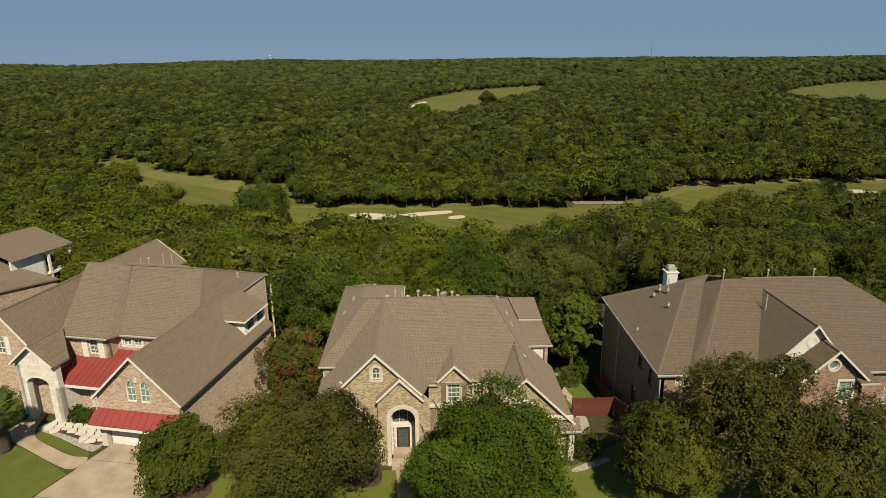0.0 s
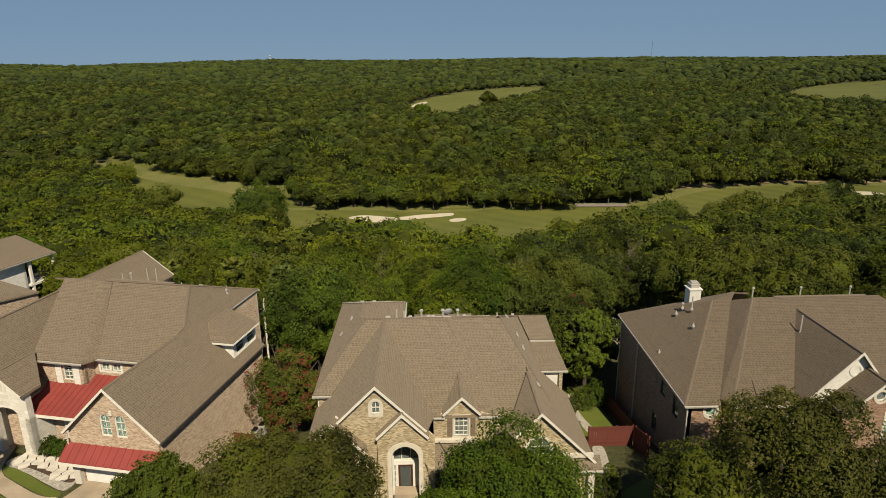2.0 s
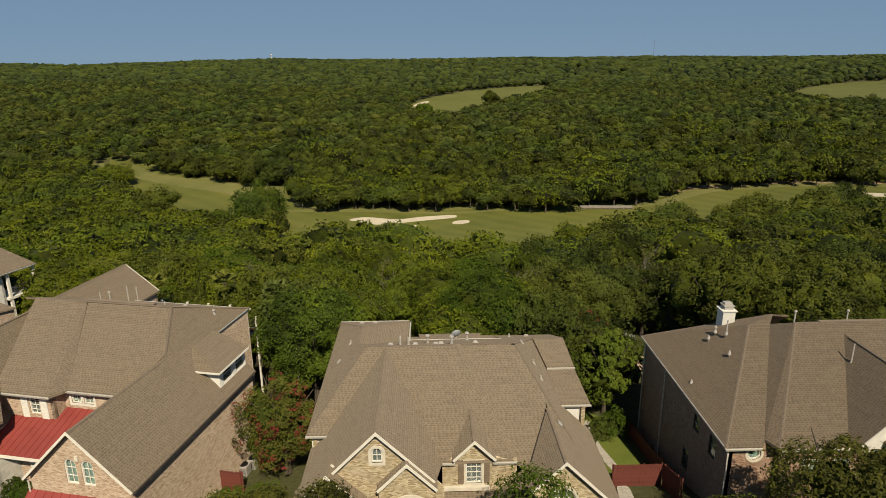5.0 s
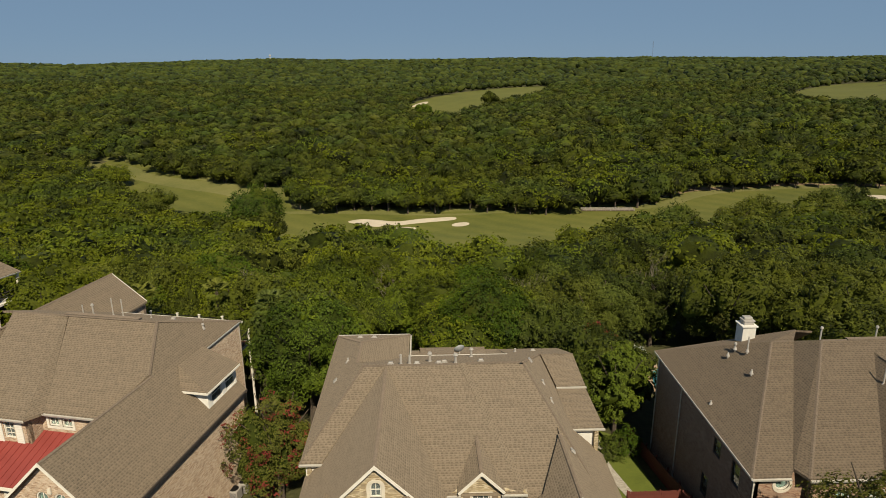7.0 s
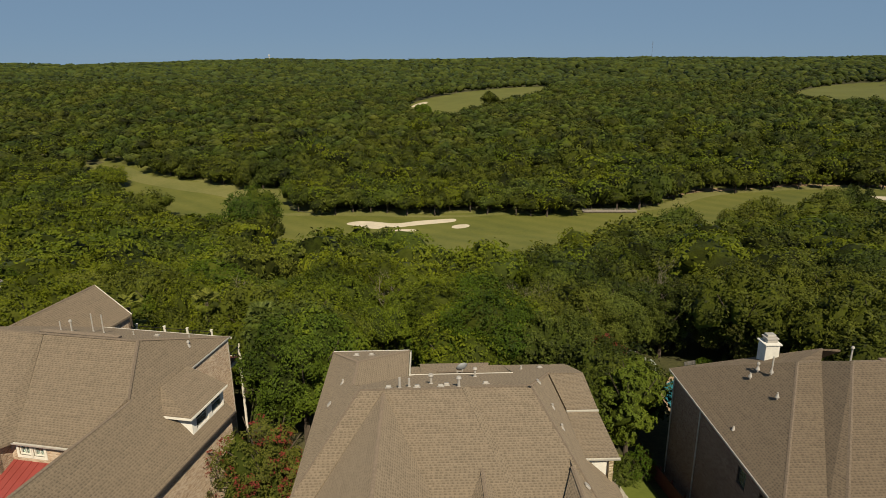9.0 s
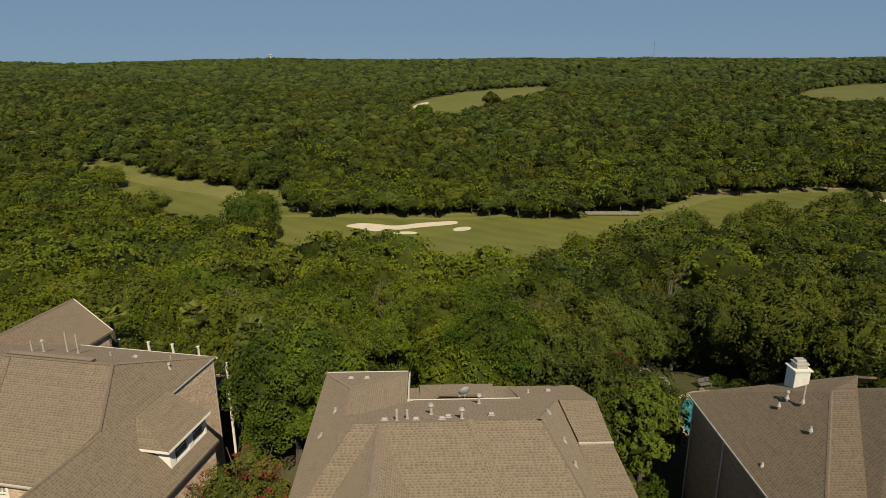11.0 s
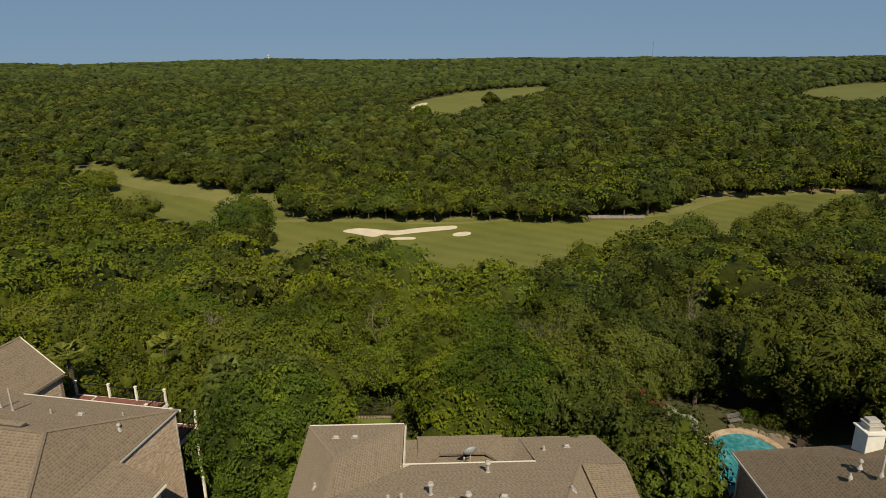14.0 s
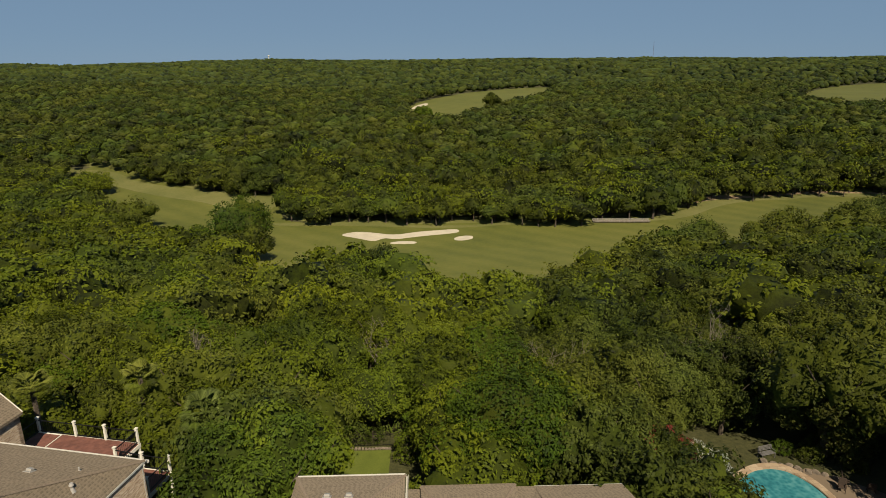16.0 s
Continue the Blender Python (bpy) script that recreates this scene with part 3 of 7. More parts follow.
def blob(rx, rz, seed, sub=2, wob=0.2, freq=2.1):
    """A lumpy closed body inside the leaves."""
    bm = bmesh.new()
    bmesh.ops.create_icosphere(bm, subdivisions=sub, radius=1.0)
    for v in bm.verts:
        w = 1 + wob * noise.noise(v.co * freq + Vector((seed * 3.1, seed, 0)))
        v.co = Vector((v.co.x * rx * w, v.co.y * rx * w, v.co.z * rz * w))
    v = np.array([x.co[:] for x in bm.verts])
    bm.verts.index_update()
    f = np.array([[x.index for x in fc.verts] for fc in bm.faces])
    bm.free()
    return v, f


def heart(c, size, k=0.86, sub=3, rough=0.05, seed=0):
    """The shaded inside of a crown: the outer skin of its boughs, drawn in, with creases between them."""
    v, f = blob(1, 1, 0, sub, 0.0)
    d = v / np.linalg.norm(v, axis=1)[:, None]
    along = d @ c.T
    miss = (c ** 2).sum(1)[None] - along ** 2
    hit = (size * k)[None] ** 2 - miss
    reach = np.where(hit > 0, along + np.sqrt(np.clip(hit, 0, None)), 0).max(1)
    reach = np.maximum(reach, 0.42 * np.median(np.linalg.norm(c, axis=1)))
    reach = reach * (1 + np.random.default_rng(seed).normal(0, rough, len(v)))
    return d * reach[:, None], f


def trunk_part(parent, height, r, spread_r, seed, limbs=5):
    g = random.Random(seed)
    bm = bmesh.new()
    fork = height * g.uniform(0.28, 0.4)
    tube(bm, (0, 0, -0.6), (g.uniform(-.1, .1), g.uniform(-.1, .1), fork), r * 1.25, r * 0.8, 8)
    for i in range(limbs):
        a = i * 6.283 / limbs + g.uniform(-.4, .4)
        mid = (math.cos(a) * spread_r * 0.35, math.sin(a) * spread_r * 0.35, fork + (height - fork) * 0.42)
        end = (math.cos(a) * spread_r * 0.75, math.sin(a) * spread_r * 0.75, fork + (height - fork) * g.uniform(.62, .85))
        tube(bm, (0, 0, fork - 0.1), mid, r * 0.55, r * 0.35, 6)
        tube(bm, mid, end, r * 0.35, r * 0.1, 5)
    return part("trunk", bm, BARK, parent)


def make_tree(name, rx, rz, height, boughs, per, leaf, mat, seed, label, low=-0.35, tuft=9, core=0.74, spray=0.9):
    """A tree as an Empty at its foot with trunk and crown; height is to the crown's top."""
    e = new(name)
    trunk_part(e, height, 0.05 * rx + 0.06, rx, seed)
    c, s = crown_shape(rx, rz, boughs, seed, low)
    v, f = leaf_quads(c, s, per, leaf, seed + 1, tuft, spray)
    off = np.array([0, 0, height - rz])
    crown = mesh_np("crown", v + off, f, mat, e)
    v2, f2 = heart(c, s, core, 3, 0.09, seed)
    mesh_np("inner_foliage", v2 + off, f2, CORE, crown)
    return tagged(e, label, "tree")


def joined_woods(name, x, y, z, r, templates, mats, label, seed, smooth=False, tall=99.0):
    """Many trees in one mesh a template: scaled, turned copies of its corners."""
    g = np.random.default_rng(seed)
    pick = g.integers(0, len(templates), len(x))
    for k, (tv, tf) in enumerate(templates):
        sel = np.where(pick == k)[0]
        if not len(sel):
            continue
        a = g.uniform(0, 6.283, len(sel))
        ca, sa = np.cos(a)[:, None], np.sin(a)[:, None]
        sx = (r[sel] * g.uniform(0.85, 1.15, len(sel)))[:, None]
        sz = (np.minimum(r[sel], tall) * g.uniform(0.75, 1.15, len(sel)))[:, None]
        X = (tv[:, 0] * ca - tv[:, 1] * sa) * sx + x[sel][:, None]
        Y = (tv[:, 0] * sa + tv[:, 1] * ca) * sx + y[sel][:, None]
        Z = tv[:, 2] * sz + z[sel][:, None]
        v = np.stack((X, Y, Z), 2).reshape(-1, 3)
        f = (tf[None] + (np.arange(len(sel)) * len(tv))[:, None, None]).reshape(-1, tf.shape[1])
        ob = mesh_np(name, v, f, mats[k], None, smooth)
        tagged(ob, label, "woods", kind="stuff")


def scatter(x0, x1, y0, y1, cell, seed, wedge=0.80, margin=25):
    """Jittered points over the wedge of land ahead."""
    g = np.random.default_rng(seed)
    X, Y = np.meshgrid(np.arange(x0, x1, cell), np.arange(y0, y1, cell))
    X = X.ravel() + g.uniform(-.48, .48, X.size) * cell
    Y = Y.ravel() + g.uniform(-.48, .48, Y.size) * cell
    ok = np.abs(X) < wedge * Y + margin
    return X[ok], Y[ok]


HOUSE_CLEAR = [(-60, -100), (-60, 70), (-52, 76), (-40, 74), (-31, 72), (-27, 75), (-19, 70), (-13, 66), (-12, 60), (-10.5, 66), (-11, 81), (-4.5, 81), (-3, 67), (11, 67), (13, 60), (16.5, 60),
               (17, 70), (20, 80), (29, 80), (32, 74), (34, 64), (60, 64), (60, -100)]


def open_land(x, y, pad=0.0):
    r = inside(GOLF, x, y) | inside(CLEAR1, x, y) | inside(CLEAR2, x, y) | inside(HOUSE_CLEAR, x, y)
    return r


def woods():
    # near belt behind the houses: trees of their own
    kinds = []
    for k in range(6):
        mat = (LEAF_WOOD, LEAF_OAK, LEAF_WOOD, LEAF_BRIGHT, LEAF_WOOD, LEAF_OAK)[k]
        lab = ("woodland oak with a dense dark green crown", "live oak with a rounded olive green crown", "cedar elm with an uneven mid-green crown",
               "leafy ash tree with a fresh green crown", "woodland tree with a broad olive crown", "evergreen oak with a dark clumped crown")[k]
        kinds.append(make_tree("tree", 3.9, 3.1 + 0.25 * (k % 3), 8.2 + 0.6 * (k % 4), (17, 14, 20, 16, 15, 18)[k], 32, 0.145, mat, 40 + k, lab, -0.35, 10))
    x, y = scatter(-110, 110, 58, 112, 5.0, 3)
    ok = ~open_land(x, y)
    x, y = x[ok], y[ok]
    # gaps among the oaks on the eastern side
    gap = np.array([x[i] > 16 and noise.noise(Vector((x[i] * 0.13, y[i] * 0.13, 4.0))) > 0.17 for i in range(len(x))])
    x, y = x[~gap], y[~gap]
    order = np.argsort(y)[:240]
    taken = np.zeros(len(x), bool)
    taken[order] = True
    g = random.Random(5)
    z = ground_z(x, y)
    first = set()
    for i in order:
        k = g.choice((0, 2, 3, 4, 0, 1, 4) if x[i] < 8 else (1, 5, 1, 5, 2, 1, 5))
        m = pose(x[i], y[i], z[i], 0, 0, g.uniform(0, 360))
        if k not in first:
            first.add(k)
            ob = kinds[k]
            ob.matrix_world = m
        else:
            ob = copy_thing(kinds[k], m)
        s = g.uniform(0.72, 1.2)
        ob.scale = (s * g.uniform(.92, 1.1), s * g.uniform(.92, 1.1), s * g.uniform(.85, 1.1))
        tagged(ob, group="trees behind the houses")
    # the rest of the woods this side of the golf course
    x2, y2 = scatter(-260, 260, 80, 300, 5.9, 11, 0.76, 18)
    ok = ~open_land(x2, y2) & (y2 > 112)
    x2, y2 = np.concatenate((x2[ok], x[~taken])), np.concatenate((y2[ok], y[~taken]))
    gap = np.array([a > 16 and b < 175 and noise.noise(Vector((a * 0.12, b * 0.12, 9.0))) > 0.24 for a, b in zip(x2, y2)])
    x2, y2 = x2[~gap], y2[~gap]
    mids, fine, hearts = [], [], []
    for k in range(4):
        c, s = crown_shape(1.0, 0.86, 13 + k, 70 + k)
        up = np.array([0, 0, 0.35])
        v, f = leaf_quads(c, s, 11, 0.095, 90 + k, 3)
        mids.append((v + up, f))
        v, f = leaf_quads(c, s, 15, 0.062, 90 + k, 5)
        fine.append((v + up, f))
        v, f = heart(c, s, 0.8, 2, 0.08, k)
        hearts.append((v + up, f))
    r2 = rng.uniform(3.0, 4.9, len(x2)) * np.where(rng.random(len(x2)) < 0.14, 1.25, 1.0)
    z2 = ground_z(x2, y2) + 3.7 + rng.uniform(-1.2, 1.3, len(x2))
    left, right = (LEAF_WOOD, LEAF_OAK, LEAF_WOOD, LEAF_WOOD), (LEAF_OAK, LEAF_OAK, LEAF_WOOD, LEAF_OAK)
    close = y2 < 158
    for n, (sel, kinds_of_leaf, mats) in enumerate((((x2 < 18) & close, fine, left), ((x2 >= 18) & close, fine, right), ((x2 < 18) & ~close, mids, left), ((x2 >= 18) & ~close, mids, right))):
        a = (x2[sel], y2[sel], z2[sel], r2[sel])
        joined_woods("woods", *a, kinds_of_leaf, mats, "dense green oak woods on the slope", 21 + n)
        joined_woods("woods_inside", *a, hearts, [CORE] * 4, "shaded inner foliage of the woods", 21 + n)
    # across the course
    x3, y3 = scatter(-900, 900, 255, 760, 7.3, 13, 0.76, 15)
    ok = ~(open_land(x3, y3) & open_land(x3, y3 + 4.0)) & (y3 >= 258) & ~((y3 < 300) & (np.abs(x3) > 230))
    x3, y3 = x3[ok], y3[ok]
    r3 = rng.uniform(3.7, 5.7, len(x3)) * np.where(rng.random(len(x3)) < 0.1, 1.3, 1.0) * np.where((x3 > 50) & (y3 < 430) & (rng.random(len(x3)) < 0.4), 1.35, 1.0)
    z3 = ground_z(x3, y3) + 3.3 + rng.uniform(-1.3, 1.3, len(x3))
    edge = y3 < 345 + rng.uniform(0, 110, len(x3)) * (rng.random(len(x3)) < 0.6)
    a = (x3[edge], y3[edge], z3[edge], r3[edge])
    joined_woods("far_woods", *a, mids, (LEAF_OAK, LEAF_OAK, LEAF_WOOD, LEAF_OAK), "oak woods along the far edge of the golf course", 31)
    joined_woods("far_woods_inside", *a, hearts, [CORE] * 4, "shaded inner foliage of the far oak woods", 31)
    bm = bmesh.new()
    tube(bm, (0, 0, -1.1), (0.03, 0.02, -0.1), 0.075, 0.05, 6)
    tube(bm, (0.03, 0.02, -0.15), (0.3, 0.1, 0.4), 0.04, 0.02, 5)
    tube(bm, (0.03, 0.02, -0.15), (-0.25, -0.15, 0.4), 0.04, 0.02, 5)
    bmesh.ops.triangulate(bm, faces=bm.faces[:])
    bm.verts.index_update()
    stem = (np.array([q.co[:] for q in bm.verts]), np.array([[q.index for q in fc.verts] for fc in bm.faces]))
    bm.free()
    rim = edge & (y3 < 330)
    joined_woods("far_woods_trunks", x3[rim], y3[rim], z3[rim], r3[rim], [stem], [BARK], "trunks of the oak woods at the fairway's far edge", 31)
    lumps, cores = [], []
    for k in range(4):
        c, s = crown_shape(1.0, 0.8, 10 + k, 130 + k, -0.1)
        v, f = leaf_quads(c, s, 8, 0.145, 150 + k, 1, 0.3)
        lumps.append((v + np.array([0, 0, 0.25]), f))
        v, f = heart(c, s, 0.95, 1, 0.06, k)
        f = f[v[f][:, :, 2].mean(1) > -0.25]
        cores.append((v + np.array([0, 0, 0.25]), f))
    b = (x3[~edge], y3[~edge], z3[~edge], r3[~edge])
    tones = (FAR_LEAF, FAR_OAK, FAR_LEAF, FAR_OAK)
    joined_woods("far_woods_crowns", *b, lumps, tones, "round crowns of the hillside woods", 31)
    joined_woods("far_woods_crowns_inside", *b, cores, tones, "shaded inside of the hillside woods", 31)
    # out to the skyline
    ys = spread(760, 4900, 8, 1.018)
    X, Y, R = [], [], []
    g2 = np.random.default_rng(17)
    for a, b in zip(ys, ys[1:]):
        xs = np.arange(-0.85 * a, 0.85 * a, (b - a) * 1.0)
        X.append(xs + g2.uniform(-.5, .5, len(xs)) * (b - a))
        Y.append(a + g2.uniform(0, 1, len(xs)) * (b - a))
        R.append((b - a) * g2.uniform(0.5, 0.85, len(xs)))
    X, Y, R = np.concatenate(X), np.concatenate(Y), np.concatenate(R)
    ok = ~open_land(X, Y)
    X, Y, R = X[ok], Y[ok], R[ok]
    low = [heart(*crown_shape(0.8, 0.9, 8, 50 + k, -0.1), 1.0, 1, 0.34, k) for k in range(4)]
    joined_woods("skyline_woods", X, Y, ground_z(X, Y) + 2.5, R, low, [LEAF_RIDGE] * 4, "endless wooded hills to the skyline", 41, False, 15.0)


woods()


# ---------------------------------------------------------------- parts of houses
def glass_material():
    m, nt, b = material("window_glass", 0.03)
    b.inputs["Base Color"].default_value = (0.55, 0.62, 0.6, 1)
    b.inputs["Transmission Weight"].default_value = 0.85
    b.inputs["IOR"].default_value = 1.5
    return m


GLASS = glass_material()
BLIND = plain("window_blind", (0.42, 0.46, 0.38), 0.8, 0.0, 0.1, 6.0)
GREENGLASS = plain("green_tinted_shade", (0.22, 0.34, 0.26), 0.25, 0.0, 0.12, 4.0)
REDMETAL = plain("red_metal_roof", (0.36, 0.075, 0.060), 0.42, 0.0, 0.1, 0.8)
DOORWOOD = plain("varnished_door_wood", (0.10, 0.04, 0.022), 0.35, 0.0, 0.3, 5.0)
UNLIT_BACKING = plain("unlit_room_backing", (0.05, 0.045, 0.04), 0.9)
FENCEWOOD = plain("red_stained_cedar", (0.17, 0.045, 0.03), 0.8, 0.0, 0.3, 4.0)
DECKWOOD = plain("reddish_deck_boards", (0.20, 0.085, 0.06), 0.7, 0.0, 0.25, 3.0)
IRON = plain("dark_iron", (0.03, 0.028, 0.026), 0.5, 0.6)
CAST = plain("cast_stone_trim", (0.66, 0.60, 0.48), 0.8, 0.0, 0.1, 2.0)


def plane_z(p0, sx, sy):
    """Height as a function of plan place: through p0, rising sx and sy a metre."""
    return lambda x, y: (x, y, p0[2] + sx * (x - p0[0]) + sy * (y - p0[1]))


def on(plane, *pts):
    return [plane(x, y) for x, y in pts]


def arch_outline(s, z0, w, h, n=10):
    """A round-headed opening, counter-clockwise from its lower left corner."""
    r = w / 2
    pts = [(s, z0), (s + w, z0)]
    rise = min(r, h)
    for i in range(n + 1):
        a = math.pi * i / n
        pts.append((s + r + r * math.cos(a), z0 + h - rise + rise * math.sin(a)))
    return pts


def rect(s, z0, w, h):
    return [(s, z0), (s + w, z0), (s + w, z0 + h), (s, z0 + h)]


def ring_part(parent, a, b, outer, inner, mat, name, proud=0.05, deep=0.12, label=""):
    """A surround between two outlines with the same number of corners."""
    bm = bmesh.new()
    rows = []
    for loop, o in ((outer, -deep), (outer, proud), (inner, proud), (inner, -deep)):
        rows.append([bm.verts.new(plan_pts(a, b, s, z, o)) for s, z in loop])
    n = len(outer)
    for r0, r1 in zip(rows, rows[1:]):
        for i in range(n):
            j = (i + 1) % n
            bm.faces.new((r0[i], r0[j], r1[j], r1[i]))
    bmesh.ops.recalc_face_normals(bm, faces=bm.faces[:])
    return part(name, bm, mat, parent, label)


def grow(loop, d):
    cx = sum(p[0] for p in loop) / len(loop)
    cz = (min(p[1] for p in loop) + max(p[1] for p in loop)) / 2
    hw = (max(p[0] for p in loop) - min(p[0] for p in loop)) / 2
    hh = (max(p[1] for p in loop) - min(p[1] for p in loop)) / 2
    mid = (max(p[0] for p in loop) + min(p[0] for p in loop)) / 2
    return [(mid + (p[0] - mid) * (hw + d) / hw, cz + (p[1] - cz) * (hh + d) / hh) for p in loop]


def window(parent, a, b, loop, bars=(1, 1), frame=WHITE, surround=None, blind=None, label="white-framed window with dark glass", recess=0.1):
    """A window set back in its opening: frame with glazing bars, a pane, and a blind or a dark sheet for the unlit room
    behind.
    """
    s0, s1 = min(p[0] for p in loop), max(p[0] for p in loop)
    z0, z1 = min(p[1] for p in loop), max(p[1] for p in loop)
    w = ring_part(parent, a, b, loop, grow(loop, -0.07), frame, "window", -recess + 0.05, recess + 0.04, label)
    for i in range(bars[0]):
        s = s0 + (s1 - s0) * (i + 1) / (bars[0] + 1)
        bm = bmesh.new()
        top = z1 - 0.05
        if len(loop) > 4:
            r = (s1 - s0) / 2
            top = z1 - r + math.sqrt(max(0.0, r * r - (s - (s0 + s1) / 2) ** 2)) - 0.05
        beam(bm, plan_pts(a, b, s, z0 + 0.05, -recess), plan_pts(a, b, s, top, -recess), 0.035, 0.035)
        part("glazing_bar", bm, frame, w)
    for i in range(bars[1]):
        z = z0 + (z1 - z0) * (i + 1) / (bars[1] + 1)
        bm = bmesh.new()
        beam(bm, plan_pts(a, b, s0 + 0.05, z, -recess), plan_pts(a, b, s1 - 0.05, z, -recess), 0.035, 0.04)
        part("glazing_bar", bm, frame, w)
    # Where no blind is given, a near-black sheet stands in for the unlit room.
    for nm, off, mat in (("pane", -recess - 0.02, GLASS), ("blind", -recess - 0.12, blind or UNLIT_BACKING)):
        bm = bmesh.new()
        inner = grow(loop, -0.05)
        v0 = [bm.verts.new(plan_pts(a, b, s, z, off)) for s, z in inner]
        v1 = [bm.verts.new(plan_pts(a, b, s, z, off - 0.012)) for s, z in inner]
        bm.faces.new(v0)
        bm.faces.new(v1[::-1])
        for i in range(len(v0)):
            j = (i + 1) % len(v0)
            bm.faces.new((v0[i], v1[i], v1[j], v0[j]))
        bmesh.ops.recalc_face_normals(bm, faces=bm.faces[:])
        ob = part(nm, bm, mat, w)
        if nm == "pane":
            ob.visible_shadow = False
    if surround:
        ring_part(parent, a, b, grow(loop, 0.16), loop, surround, "window_surround", 0.04, 0.1)
    return w


def gutter(parent, edges, mat=None, name="gutter"):
    """Eaves gutters with an open trough, hung under the roof edge."""
    for p, q in edges:
        p, q = Vector(p), Vector(q)
        d = (q - p).normalized()
        side = d.cross(Vector((0, 0, 1))).normalized()
        prof = ((0.0, -0.02), (0.0, -0.16), (0.08, -0.16), (0.13, -0.03), (0.115, -0.03), (0.07, -0.145), (0.015, -0.145), (0.015, -0.02))
        bm = bmesh.new()
        ends = [[bm.verts.new(e + side * a + Vector((0, 0, z + 0.02))) for a, z in prof] for e in (p, q)]
        n = len(prof)
        for i in range(n):
            j = (i + 1) % n
            bm.faces.new((ends[0][i], ends[0][j], ends[1][j], ends[1][i]))
        bm.faces.new(ends[0][::-1])
        bm.faces.new(ends[1])
        bmesh.ops.recalc_face_normals(bm, faces=bm.faces[:])
        part(name, bm, mat or GUTTER, parent)


def rake(parent, edges, mat=None, name="rake_board", h=0.14, w=0.06):
    trim(parent, edges, mat or WHITE, name, w, h, -0.03)
    for (p, q), (p2, q2) in zip(edges, edges[1:]):
        if p != p2:
            continue
        p, d1, d2 = Vector(p), (Vector(q) - Vector(p)).normalized(), (Vector(q2) - Vector(p2)).normalized()
        nrm = d1.cross(d2).normalized() * (w / 2 + 0.012)
        k = h / max(0.2, math.hypot(d1.x, d1.y))
        loop = [p + Vector((0, 0, 0.05)), p + d1 * h, p - Vector((0, 0, k)), p + d2 * h]
        bm = bmesh.new()
        f, b = [bm.verts.new(v + nrm) for v in loop], [bm.verts.new(v - nrm) for v in loop]
        bm.faces.new(f)
        bm.faces.new(b[::-1])
        for i in range(4):
            j = (i + 1) % 4
            bm.faces.new((f[i], b[i], b[j], f[j]))
        bmesh.ops.recalc_face_normals(bm, faces=bm.faces[:])
        part("apex_block", bm, mat or WHITE, parent)


def vent_pipe(parent, p, height, r=0.06, cap=False, name="vent_pipe"):
    bm = bmesh.new()
    x, y, z = p
    tube(bm, (x, y, z - 0.25), (x, y, z + height), r, r, 10)
    tube(bm, (x, y, z - 0.12), (x, y, z + 0.10), r * 2.6, r * 1.15, 12)
    if cap:
        tube(bm, (x, y, z + height - 0.04), (x, y, z + height + 0.05), r * 1.2, r * 2.0, 12)
        tube(bm, (x, y, z + height + 0.05), (x, y, z + height + 0.16), r * 2.0, r * 1.3, 12)
    part(name, bm, PIPE, parent, "pale metal roof vent" if cap else "pale vent pipe")


def box_vent(parent, p, slope_deg=-22, name="roof_vent"):
    bm = bmesh.new()
    box(bm, (0, 0, 0.02), (0.42, 0.38, 0.04))
    box(bm, (0, 0.02, 0.10), (0.30, 0.26, 0.13), bevel=0.03)
    bmesh.ops.transform(bm, matrix=pose(*p, slope_deg, 0, 0), verts=bm.verts[:])
    part(name, bm, PIPE, parent, "low pale metal box vent")


def downspout(parent, p, length, mat=None):
    bm = bmesh.new()
    x, y, z = p
    box(bm, (x, y, z - length / 2), (0.09, 0.07, length), bevel=0.012)
    for k in range(3):
        box(bm, (x, y, z - length * (0.1 + 0.38 * k)), (0.13, 0.10, 0.04))
    part("downspout", bm, mat or GUTTER, parent)


